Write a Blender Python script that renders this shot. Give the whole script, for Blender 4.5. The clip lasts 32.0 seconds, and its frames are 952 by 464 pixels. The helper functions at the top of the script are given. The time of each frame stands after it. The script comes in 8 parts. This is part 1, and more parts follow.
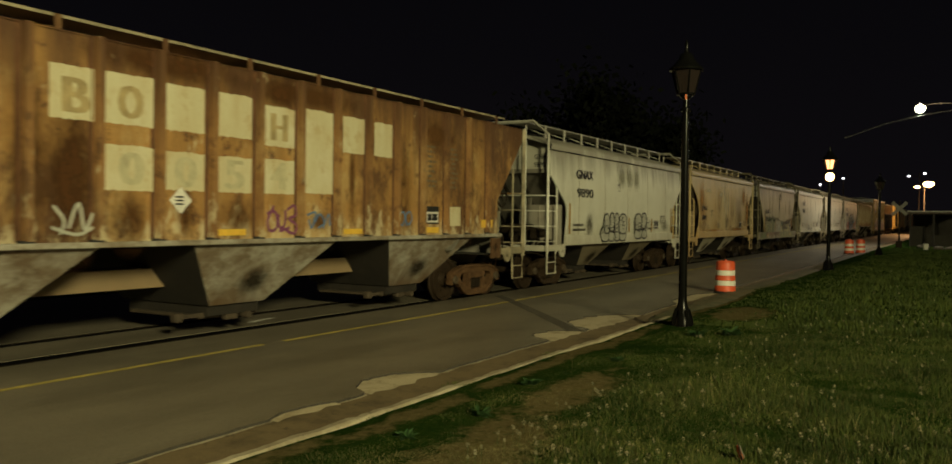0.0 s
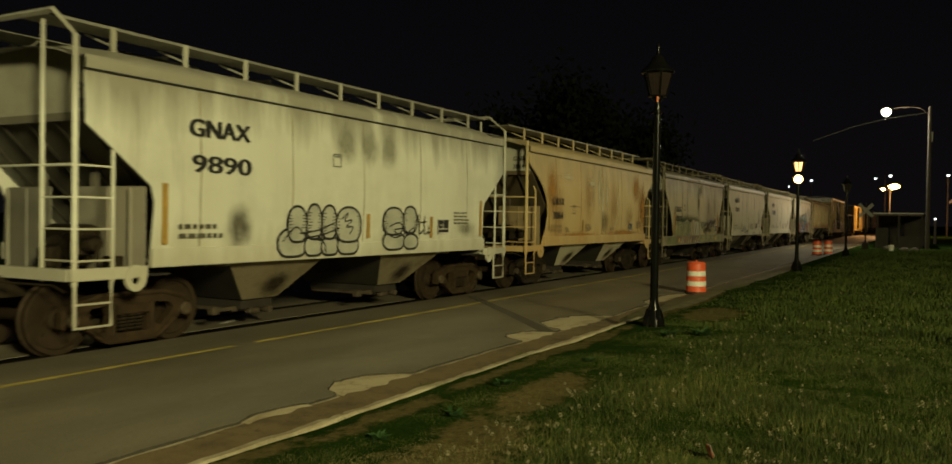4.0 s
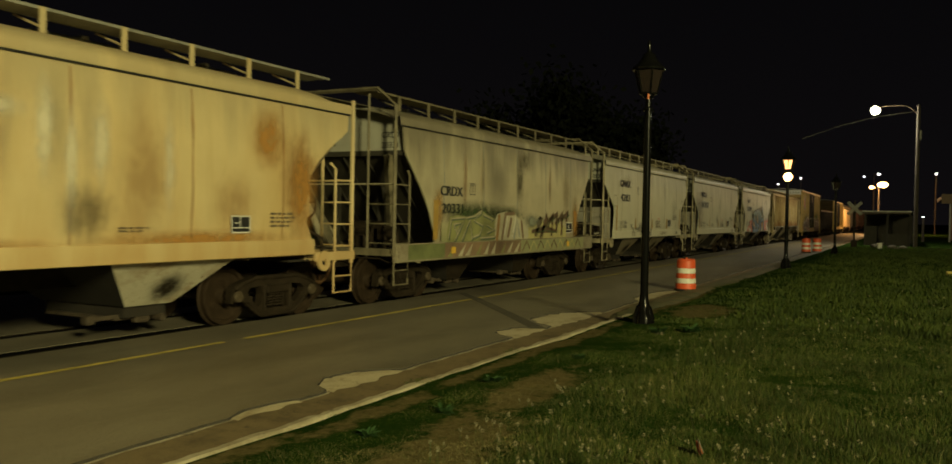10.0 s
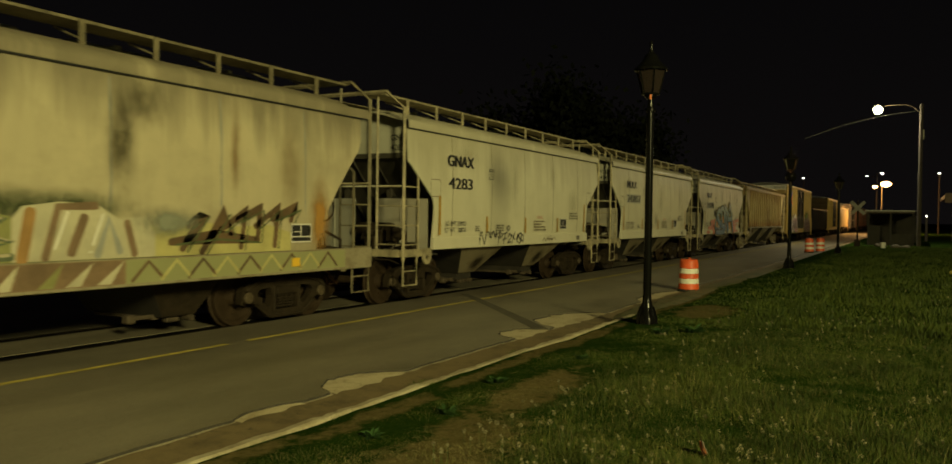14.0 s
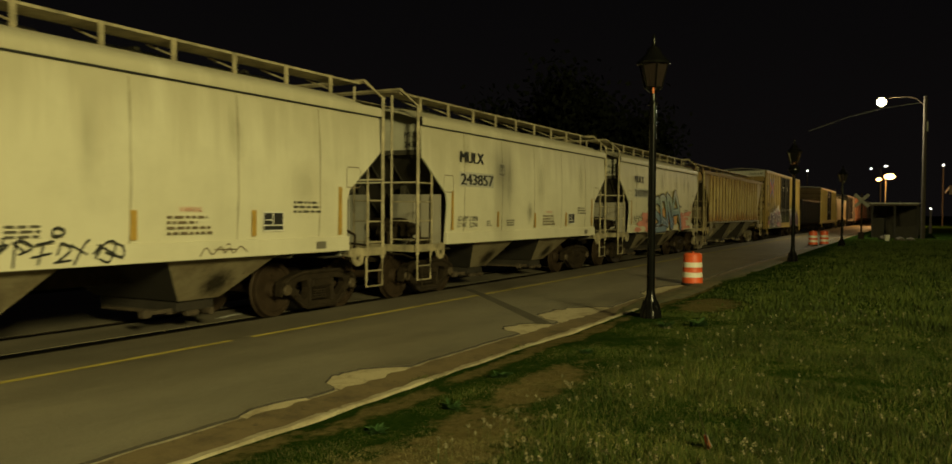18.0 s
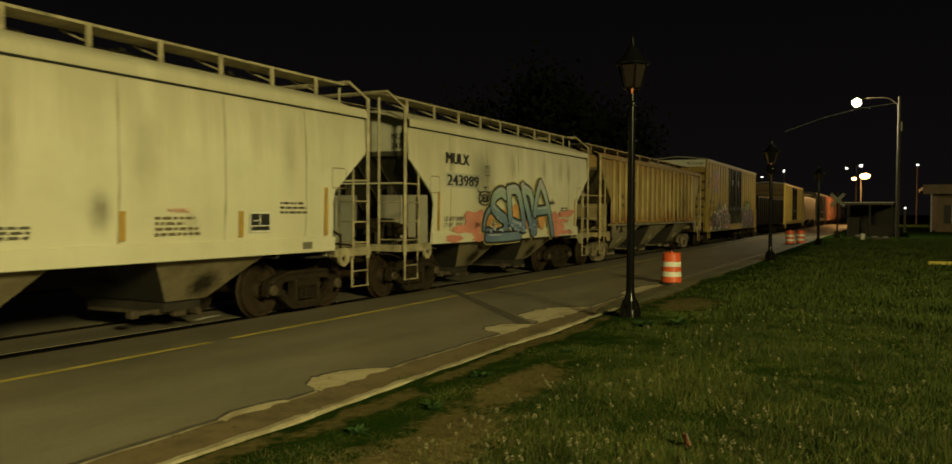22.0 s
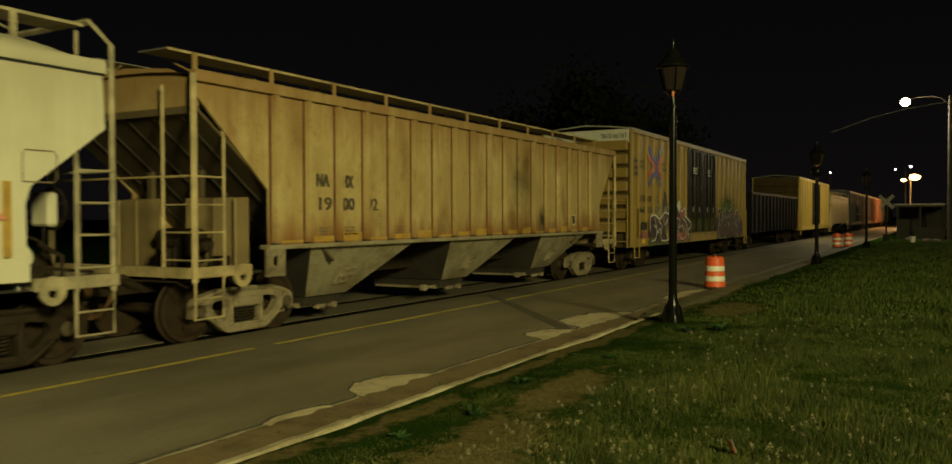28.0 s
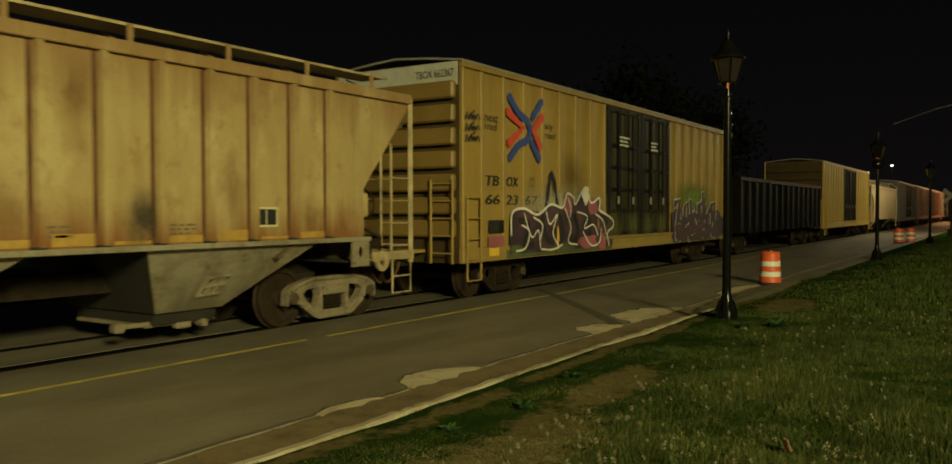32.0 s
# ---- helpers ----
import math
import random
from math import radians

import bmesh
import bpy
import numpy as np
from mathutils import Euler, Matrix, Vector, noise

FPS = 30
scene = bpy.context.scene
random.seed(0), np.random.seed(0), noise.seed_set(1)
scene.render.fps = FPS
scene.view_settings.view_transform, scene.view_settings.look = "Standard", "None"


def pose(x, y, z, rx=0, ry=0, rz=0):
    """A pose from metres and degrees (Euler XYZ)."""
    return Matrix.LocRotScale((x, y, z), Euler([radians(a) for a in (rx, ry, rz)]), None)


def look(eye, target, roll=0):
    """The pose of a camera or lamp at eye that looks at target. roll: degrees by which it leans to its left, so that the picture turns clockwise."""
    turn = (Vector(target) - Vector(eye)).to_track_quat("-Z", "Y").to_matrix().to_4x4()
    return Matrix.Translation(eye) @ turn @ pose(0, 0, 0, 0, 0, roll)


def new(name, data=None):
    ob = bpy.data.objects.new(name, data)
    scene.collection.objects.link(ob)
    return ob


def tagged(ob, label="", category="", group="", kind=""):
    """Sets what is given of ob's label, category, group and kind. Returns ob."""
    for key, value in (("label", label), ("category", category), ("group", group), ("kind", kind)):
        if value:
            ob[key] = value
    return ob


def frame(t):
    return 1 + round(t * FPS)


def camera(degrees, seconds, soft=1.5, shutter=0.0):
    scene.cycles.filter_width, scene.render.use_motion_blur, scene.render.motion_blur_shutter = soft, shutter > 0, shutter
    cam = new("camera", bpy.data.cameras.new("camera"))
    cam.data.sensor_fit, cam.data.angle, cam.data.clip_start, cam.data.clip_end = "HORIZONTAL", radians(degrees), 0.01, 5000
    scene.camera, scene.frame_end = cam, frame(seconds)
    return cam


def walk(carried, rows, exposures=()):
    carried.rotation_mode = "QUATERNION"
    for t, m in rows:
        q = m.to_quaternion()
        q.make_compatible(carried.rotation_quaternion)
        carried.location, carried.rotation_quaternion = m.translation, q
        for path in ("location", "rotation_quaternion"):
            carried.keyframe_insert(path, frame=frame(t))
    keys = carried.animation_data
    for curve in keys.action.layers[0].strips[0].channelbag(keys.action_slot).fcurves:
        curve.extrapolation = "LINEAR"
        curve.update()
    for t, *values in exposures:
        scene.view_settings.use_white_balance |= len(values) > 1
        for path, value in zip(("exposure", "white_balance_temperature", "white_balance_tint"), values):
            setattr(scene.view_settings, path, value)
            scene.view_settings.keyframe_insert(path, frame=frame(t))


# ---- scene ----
# Night street beside a railway: a freight train rolls past, seen from the grass behind the kerb.
# x runs along the street and the track, y from the camera across to the track, z up; z = 0 is the top of the rails.
EYE = Vector((0.0, 0.0, 1.79))
# seconds, turn towards the track, tilt up, lean of the hand-held camera
AIM = [
    (0, 30.232, -0.991, 0.699), (0.5, 29.770, -0.989, 0.704), (1, 29.382, -1.019, 0.728), (1.5, 29.085, -1.018, 0.693),
    (2, 28.887, -1.038, 0.627), (2.5, 28.735, -0.955, 0.651), (3, 28.639, -0.919, 0.621), (3.5, 28.481, -0.908, 0.767),
    (4.2, 28.302, -0.914, 0.828), (4.9, 28.071, -0.933, 0.823), (5.5, 27.927, -0.945, 0.789), (6, 27.777, -0.951, 0.721),
    (6.5, 27.724, -1.024, 0.760), (7, 27.659, -1.061, 0.785), (7.5, 27.701, -0.958, 0.781), (8, 27.739, -0.962, 0.861),
    (8.5, 27.777, -1.050, 0.932), (9, 27.723, -1.157, 0.955), (9.5, 27.722, -1.176, 1.038), (10, 27.703, -1.140, 1.023),
    (10.5, 27.785, -1.089, 0.999), (11, 27.840, -1.051, 1.004), (11.5, 27.831, -1.049, 1.029), (12, 27.808, -1.008, 0.988),
    (12.5, 27.774, -0.968, 0.948), (13, 27.812, -0.948, 0.890), (13.5, 27.891, -0.992, 0.845), (14, 27.888, -1.060, 0.782),
    (14.5, 27.842, -1.194, 0.765), (15.2, 27.868, -1.256, 0.786), (15.9, 27.953, -1.285, 0.819), (16.5, 28.005, -1.319, 0.794),
    (17, 28.043, -1.402, 0.682), (17.5, 28.074, -1.494, 0.523), (18, 28.110, -1.407, 0.421), (18.5, 28.141, -1.283, 0.388),
    (19, 28.125, -1.307, 0.392), (19.5, 27.939, -1.309, 0.373), (20, 27.413, -1.399, 0.418), (20.5, 27.011, -1.362, 0.400),
    (21, 26.818, -1.311, 0.404), (21.5, 26.765, -1.322, 0.347), (22, 26.722, -1.386, 0.276), (22.5, 26.575, -1.503, 0.210),
    (23, 26.646, -1.562, 0.174), (23.5, 26.643, -1.660, 0.223), (24, 26.734, -1.728, 0.274), (24.5, 26.777, -1.560, 0.394),
    (25, 26.877, -1.510, 0.401), (25.5, 27.407, -1.468, 0.236), (26.2, 27.959, -1.400, -0.037), (26.9, 28.642, -1.283, -0.374),
    (27.5, 29.067, -1.174, -0.431), (28, 29.523, -1.004, -0.205), (28.5, 29.890, -0.977, 0.127), (29, 30.216, -0.820, 0.238),
    (29.5, 30.543, -0.903, 0.233), (30, 30.904, -0.955, 0.165), (30.5, 31.499, -1.049, 0.173), (31, 32.027, -1.173, 0.118),
    (31.5, 32.531, -1.296, 0.086), (32, 33.023, -1.421, -0.129),
]
cam = camera(60.064, 32.0, soft=1.6, shutter=0.55)


def aim(turn, tilt, lean):
    a, b = radians(turn), radians(tilt)
    way = Vector((math.cos(a) * math.cos(b), math.sin(a) * math.cos(b), math.sin(b)))
    return look(EYE, EYE + way, lean)


# the film camera's white balance drifts between two readings of the lamplight
BALANCE = [(0, 5700, 24), (3.5, 5750, 22), (5.5, 6600, 6), (8, 6450, 8), (10, 6000, 16), (12, 6000, 16), (14, 6500, 10), (17, 6550, 12), (20, 6600, 12), (24, 6450, 12), (28, 6300, 11), (32, 6100, 16)]
walk(cam, [(t, aim(a, b, c)) for t, a, b, c in AIM], [(t, 0.0, k, tint) for t, k, tint in BALANCE])

# ---- night sky, lamps ----
world = bpy.data.worlds.new("night")
scene.world = world
world.use_nodes = True
wn = world.node_tree.nodes
wl = world.node_tree.links
bg = wn["Background"]
w_geo = wn.new("ShaderNodeTexCoord")
w_sep = wn.new("ShaderNodeSeparateXYZ")
w_ramp = wn.new("ShaderNodeValToRGB")
w_ramp.color_ramp.elements[0].position, w_ramp.color_ramp.elements[0].color = 0.0, (0.0040, 0.0034, 0.0033, 1)
w_ramp.color_ramp.elements[1].position, w_ramp.color_ramp.elements[1].color = 0.35, (0.0017, 0.0016, 0.0018, 1)
wl.new(w_geo.outputs["Generated"], w_sep.inputs[0])
wl.new(w_sep.outputs["Z"], w_ramp.inputs[0])
wl.new(w_ramp.outputs[0], bg.inputs[0])
bg.inputs[1].default_value = 1.0


def lamp(name, place, watts, colour, radius=0.2):
    data = bpy.data.lights.new(name, "POINT")
    data.energy, data.color, data.shadow_soft_size = watts, colour, radius
    ob = new(name, data)
    ob.location = place
    return ob


MAIN = Vector((-12.0, -24.5, 12.7))      # the street lamp behind the camera that lights the train
lamp("street_light_near", MAIN, 60000, (1.0, 0.905, 0.36), 2.6)
lamp("street_light_far", (68.0, 2.42, 9.5), 3000, (1.0, 0.90, 0.55), 0.2)
lamp("sodium_light", (137.4, 3.5, 7.2), 7000, (1.0, 0.55, 0.18), 0.4)

# ---- materials ----


def material(name, rough=0.7, metal=0.0):
    m = bpy.data.materials.new(name)
    m.use_nodes = True
    b = m.node_tree.nodes["Principled BSDF"]
    b.inputs["Roughness"].default_value, b.inputs["Metallic"].default_value = rough, metal
    return m, m.node_tree.nodes, m.node_tree.links, b


def coords(n, l, scale):
    tc, mp = n.new("ShaderNodeTexCoord"), n.new("ShaderNodeMapping")
    mp.inputs["Scale"].default_value = scale
    l.new(tc.outputs["Object"], mp.inputs[0])
    return mp.outputs[0]


def noise_tex(n, l, scale, size, detail=4.0, rough=0.6):
    t = n.new("ShaderNodeTexNoise")
    t.inputs["Scale"].default_value, t.inputs["Detail"].default_value, t.inputs["Roughness"].default_value = size, detail, rough
    l.new(coords(n, l, scale), t.inputs["Vector"])
    return t.outputs["Fac"]


def ramp(n, l, fac, lo, hi, a=(0, 0, 0, 1), b=(1, 1, 1, 1)):
    r = n.new("ShaderNodeValToRGB")
    e = r.color_ramp.elements
    e[0].position, e[0].color, e[1].position, e[1].color = lo, a, hi, b
    l.new(fac, r.inputs[0])
    return r.outputs[0]


def mix(n, l, fac, a, b, kind="MIX"):
    m = n.new("ShaderNodeMix")
    m.data_type, m.blend_type = "RGBA", kind
    for socket, value in ((m.inputs[0], fac), (m.inputs[6], a), (m.inputs[7], b)):
        if isinstance(value, (int, float)):
            socket.default_value = value
        elif isinstance(value, tuple):
            socket.default_value = (*value[:3], 1)
        else:
            l.new(value, socket)
    return m.outputs[2]


def bump(n, l, b, height, strength=0.3, distance=0.01):
    k = n.new("ShaderNodeBump")
    k.inputs["Strength"].default_value, k.inputs["Distance"].default_value = strength, distance
    l.new(height, k.inputs["Height"])
    l.new(k.outputs[0], b.inputs["Normal"])


def times(n, l, a, b):
    m = n.new("ShaderNodeMath")
    m.operation = "MULTIPLY"
    for socket, value in ((m.inputs[0], a), (m.inputs[1], b)):
        if isinstance(value, (int, float)):
            socket.default_value = value
        else:
            l.new(value, socket)
    return m.outputs[0]


def plain(name, colour, rough=0.7, metal=0.0, vary=0.25, size=6.0, relief=0.15):
    """A surface of one colour with grain and stains."""
    m, n, l, b = material(name, rough, metal)
    f = noise_tex(n, l, (1, 1, 1), size, 5)
    g = noise_tex(n, l, (1, 1, 1), size * 9, 3)
    c = mix(n, l, ramp(n, l, f, 0.35, 0.7), colour, tuple(x * (1 - vary) for x in colour))
    c = mix(n, l, times(n, l, ramp(n, l, g, 0.55, 0.75), 0.5), c, tuple(x * (1 - vary) for x in colour))
    l.new(c, b.inputs["Base Color"])
    bump(n, l, b, g, relief, 0.004)
    return m


def height_fac(n, l, z0, z1):
    """0 at height z0 to 1 at z1 on the thing."""
    tc, sp, mr = n.new("ShaderNodeTexCoord"), n.new("ShaderNodeSeparateXYZ"), n.new("ShaderNodeMapRange")
    l.new(tc.outputs["Object"], sp.inputs[0])
    l.new(sp.outputs["Z"], mr.inputs["Value"])
    mr.inputs["From Min"].default_value, mr.inputs["From Max"].default_value = z0, z1
    return mr.outputs[0]


def add(n, l, a, b, k=1.0):
    m = n.new("ShaderNodeMath")
    m.operation = "MULTIPLY_ADD"
    l.new(b, m.inputs[0])
    m.inputs[1].default_value = k
    l.new(a, m.inputs[2])
    return m.outputs[0]


def run_off(n, l, c, colour, strength, start, end, wide=1.2):
    """Ragged streaks that run from one height towards another, as water carries rust and soot."""
    u = height_fac(n, l, end, start)
    s = noise_tex(n, l, (wide, 0.4, 0.12), 1.4, 5, 0.65)
    return mix(n, l, times(n, l, ramp(n, l, add(n, l, s, u, 0.42), 0.62, 0.92), strength), c, colour)


def car_paint(name, colour, rust=(0.16, 0.07, 0.02), rusty=0.3, streak=(0.25, 0.2, 0.12), streaky=0.4, grime=0.3, rough=0.55, runs=()):
    """Weathered railcar paint: vertical streaks, rust blooms, grime, run-off."""
    m, n, l, b = material(name, rough)
    s1 = noise_tex(n, l, (0.45, 0.3, 0.12), 1.6, 5, 0.6)
    s2 = noise_tex(n, l, (1.6, 0.5, 0.10), 1.5, 5, 0.6)
    big = noise_tex(n, l, (0.5, 0.5, 0.7), 1.3, 6, 0.65)
    spot = noise_tex(n, l, (1, 1, 0.8), 5.0, 8, 0.72)
    fine = noise_tex(n, l, (1, 1, 1), 45.0, 3, 0.6)
    c = mix(n, l, times(n, l, ramp(n, l, s1, 0.42, 0.72), streaky), colour, streak)
    c = mix(n, l, times(n, l, ramp(n, l, s2, 0.56, 0.75), streaky * 0.4), c, tuple(x * 0.62 for x in streak))
    c = mix(n, l, times(n, l, ramp(n, l, big, 0.45, 0.72), grime), c, tuple(x * 0.5 for x in streak))
    for tint, strength, start, end in runs:
        c = run_off(n, l, c, tint, strength, start, end)
    hi = 0.78 - rusty * 0.3
    c = mix(n, l, ramp(n, l, spot, hi - 0.05, hi + 0.06), c, rust)
    l.new(c, b.inputs["Base Color"])
    bump(n, l, b, mix(n, l, 0.5, spot, fine), 0.12, 0.006)
    return m


def rust_panel(name, colour, deep, patch, rusty, runs=(), dark=0.0, peel=None):
    """Rusted ribbed steel with remains of paint."""
    m, n, l, b = material(name, 0.8)
    s1 = noise_tex(n, l, (1.6, 0.4, 0.28), 1.5, 6, 0.65)
    big = noise_tex(n, l, (0.8, 0.6, 0.5), 1.4, 7, 0.68)
    spot = noise_tex(n, l, (1.3, 1, 0.9), 3.6, 10, 0.74)
    fine = noise_tex(n, l, (1, 1, 1), 55.0, 3, 0.6)
    c = mix(n, l, times(n, l, ramp(n, l, s1, 0.38, 0.7), 0.55), colour, deep)
    c = mix(n, l, times(n, l, ramp(n, l, big, 0.5, 0.62), 0.8), c, patch)
    for tint, strength, start, end in runs:
        c = run_off(n, l, c, tint, strength, start, end, 1.6)
    if dark:
        shade = noise_tex(n, l, (0.7, 0.5, 0.35), 0.9, 9, 0.72)
        c = mix(n, l, times(n, l, ramp(n, l, shade, 0.49, 0.58), dark), c, deep)
    c = mix(n, l, times(n, l, ramp(n, l, spot, 0.53, 0.63), rusty), c, deep)
    if peel:
        # flakes of old paint left standing, thickest towards the foot
        flake = noise_tex(n, l, (1.7, 1, 0.75), 2.6, 10, 0.72)
        c = mix(n, l, times(n, l, ramp(n, l, add(n, l, flake, height_fac(n, l, 2.2, 1.4), 0.13), 0.6, 0.68), 0.8), c, peel)
    c = mix(n, l, times(n, l, ramp(n, l, fine, 0.5, 0.8), 0.3), c, tuple(x * 0.5 for x in deep))
    l.new(c, b.inputs["Base Color"])
    bump(n, l, b, mix(n, l, 0.5, spot, fine), 0.25, 0.008)
    return m


def muddy(name, clean, mud, amount, runs=()):
    """Pale hopper steel under blotches of brown mud and black dust."""
    m, n, l, b = material(name, 0.8)
    blot = noise_tex(n, l, (1, 1, 1.4), 1.7, 11, 0.74)
    small = noise_tex(n, l, (1.2, 1, 1), 6.0, 8, 0.72)
    fine = noise_tex(n, l, (1, 1, 1), 50.0, 3, 0.6)
    c = mix(n, l, ramp(n, l, fine, 0.4, 0.75), clean, tuple(x * 0.8 for x in clean))
    for tint, strength, start, end in runs:
        c = run_off(n, l, c, tint, strength, start, end, 1.2)
    edge = 0.62 - amount * 0.16
    c = mix(n, l, times(n, l, ramp(n, l, blot, edge - 0.05, edge + 0.13), 0.8), c, mud)
    c = mix(n, l, times(n, l, ramp(n, l, small, 0.58, 0.68), 0.7), c, tuple(x * 0.6 for x in mud))
    l.new(c, b.inputs["Base Color"])
    bump(n, l, b, mix(n, l, 0.5, small, fine), 0.25, 0.006)
    return m


def fade(name, stops, z0, z1):
    """Spray paint that fades from one colour to the next up the letters."""
    m, n, l, b = material(name, 0.6)
    r = n.new("ShaderNodeValToRGB")
    e = r.color_ramp.elements
    while len(e) < len(stops):
        e.new(0.5)
    for k, colour in enumerate(stops):
        e[k].position, e[k].color = k / (len(stops) - 1), (*colour, 1)
    patchy = noise_tex(n, l, (1, 1, 1), 1.5, 3, 0.5)
    l.new(add(n, l, height_fac(n, l, z0 + 0.25 * (z1 - z0), z1 + 0.25 * (z1 - z0)), patchy, 0.5), r.inputs[0])
    g = noise_tex(n, l, (1, 1, 1), 30.0, 3, 0.6)
    l.new(mix(n, l, times(n, l, ramp(n, l, g, 0.5, 0.8), 0.25), r.outputs[0], (0.2, 0.18, 0.12)), b.inputs["Base Color"])
    return m


def mist(name, colour, strength, size=5.0):
    """Soft-edged thin layer of spray, soot, rust or painted shadow, thinning out from the middle of its patch."""
    m, n, l, b = material(name, 0.85)
    b.inputs["Base Color"].default_value = (*colour, 1)
    b.inputs["Specular IOR Level"].default_value = 0.1
    tc, mp, gr = n.new("ShaderNodeTexCoord"), n.new("ShaderNodeMapping"), n.new("ShaderNodeTexGradient")
    mp.inputs["Location"].default_value, mp.inputs["Scale"].default_value = (-1, 0, -1), (2, 0, 2)
    gr.gradient_type = "SPHERICAL"
    l.new(tc.outputs["Generated"], mp.inputs[0])
    l.new(mp.outputs[0], gr.inputs[0])
    f = noise_tex(n, l, (1, 1, 0.6), size, 9, 0.75)
    soft = ramp(n, l, gr.outputs["Fac"], 0.0, 0.75)
    l.new(times(n, l, times(n, l, soft, ramp(n, l, add(n, l, f, soft, 0.25), 0.42, 0.78)), strength), b.inputs["Alpha"])
    return m


def glow(name, colour, strength):
    m = bpy.data.materials.new(name)
    m.use_nodes = True
    n, l = m.node_tree.nodes, m.node_tree.links
    n.clear()
    e, o = n.new("ShaderNodeEmission"), n.new("ShaderNodeOutputMaterial")
    e.inputs[0].default_value, e.inputs[1].default_value = (*colour, 1), strength
    l.new(e.outputs[0], o.inputs[0])
    return m


def asphalt_material():
    m, n, l, b = material("asphalt", 0.45)
    big = noise_tex(n, l, (0.35, 0.9, 1), 1.0, 5, 0.6)
    blot = noise_tex(n, l, (0.6, 1.6, 1), 2.4, 6, 0.65)
    grit = noise_tex(n, l, (1, 1, 1), 140.0, 2, 0.7)
    c = mix(n, l, ramp(n, l, big, 0.35, 0.7), (0.240, 0.206, 0.145), (0.140, 0.121, 0.087))
    c = mix(n, l, times(n, l, ramp(n, l, blot, 0.48, 0.7), 0.5), c, (0.245, 0.215, 0.150))
    c = mix(n, l, times(n, l, ramp(n, l, grit, 0.45, 0.7), 0.4), c, (0.195, 0.19, 0.178))
    # old damp and oil stains, metres across, and finer scuffs along the traffic
    stain = noise_tex(n, l, (0.22, 0.5, 1), 0.9, 8, 0.68)
    c = mix(n, l, times(n, l, ramp(n, l, stain, 0.47, 0.62), 0.42), c, (0.075, 0.062, 0.040))
    scuff = noise_tex(n, l, (0.9, 4.0, 1), 1.6, 7, 0.7)
    c = mix(n, l, times(n, l, ramp(n, l, scuff, 0.54, 0.7), 0.35), c, (0.27, 0.24, 0.18))
    chip = noise_tex(n, l, (0.7, 1, 1), 46.0, 3, 0.75)
    c = mix(n, l, times(n, l, ramp(n, l, chip, 0.54, 0.66), 0.55), c, (0.055, 0.048, 0.036))
    c = mix(n, l, times(n, l, ramp(n, l, noise_tex(n, l, (1, 1, 1), 75.0, 2, 0.6), 0.62, 0.7), 0.6), c, (0.30, 0.27, 0.20))
    l.new(c, b.inputs["Base Color"])
    bump(n, l, b, grit, 0.35, 0.006)
    return m


def soil_material():
    """Turf base: dark green, worn to bare brown earth along the kerb."""
    m, n, l, b = material("turf", 0.95)
    b.inputs["Specular IOR Level"].default_value = 0.0
    f = noise_tex(n, l, (1, 1, 1), 0.9, 6, 0.65)
    g = noise_tex(n, l, (1, 1, 1), 14.0, 6, 0.7)
    at = n.new("ShaderNodeAttribute")
    at.attribute_name = "bare"
    bare = at.outputs["Fac"]
    green = mix(n, l, ramp(n, l, g, 0.35, 0.7), (0.012, 0.032, 0.004), (0.028, 0.046, 0.009))
    brown = mix(n, l, ramp(n, l, g, 0.35, 0.7), (0.165, 0.132, 0.056), (0.075, 0.062, 0.026))
    ragged = noise_tex(n, l, (1, 1, 1), 5.0, 8, 0.75)
    l.new(mix(n, l, ramp(n, l, times(n, l, add(n, l, bare, ragged, 2.6), 0.4), 0.70, 0.88), green, brown), b.inputs["Base Color"])
    bump(n, l, b, g, 0.6, 0.03)
    return m


def blade_material(name, dark, light, gloss=0.2):
    m, n, l, b = material(name, 0.6)
    geo = n.new("ShaderNodeNewGeometry")
    c = mix(n, l, geo.outputs["Random Per Island"], dark, light)
    patchy = noise_tex(n, l, (1, 1, 0.2), 0.8, 5, 0.65)
    c = mix(n, l, times(n, l, ramp(n, l, patchy, 0.42, 0.62), 0.6), c, tuple(x * 0.55 for x in dark))
    l.new(c, b.inputs["Base Color"])
    b.inputs["Specular IOR Level"].default_value = gloss
    return m


def gloss_black():
    m, n, l, b = material("black_gloss_paint", 0.2)
    f = noise_tex(n, l, (1, 1, 1), 9.0, 4)
    l.new(mix(n, l, f, (0.003, 0.003, 0.003), (0.007, 0.007, 0.006)), b.inputs["Base Color"])
    b.inputs["Specular IOR Level"].default_value = 0.14
    bump(n, l, b, f, 0.1, 0.003)
    return m


ASPHALT = asphalt_material()
TURF = soil_material()
GRASS = blade_material("grass_blades", (0.023, 0.046, 0.0065), (0.094, 0.111, 0.0185))
DRY = blade_material("dry_blades", (0.12, 0.098, 0.038), (0.28, 0.235, 0.105))
STRAW = blade_material("yellowed_stalks", (0.08, 0.09, 0.018), (0.24, 0.215, 0.06))
FLUFF = plain("seed_fluff", (0.28, 0.25, 0.15), 0.9)
WEED = blade_material("weed_leaves", (0.02, 0.05, 0.012), (0.05, 0.10, 0.03))
CONCRETE = muddy("kerb_concrete", (0.47, 0.41, 0.28), (0.18, 0.135, 0.07), 0.7)
GUTTER = muddy("silted_gutter", (0.19, 0.138, 0.066), (0.07, 0.05, 0.024), 0.7)
BOULDER = plain("dark_boulder_stone", (0.11, 0.095, 0.07), 0.95, 0, 0.5, 4.0, 0.5)
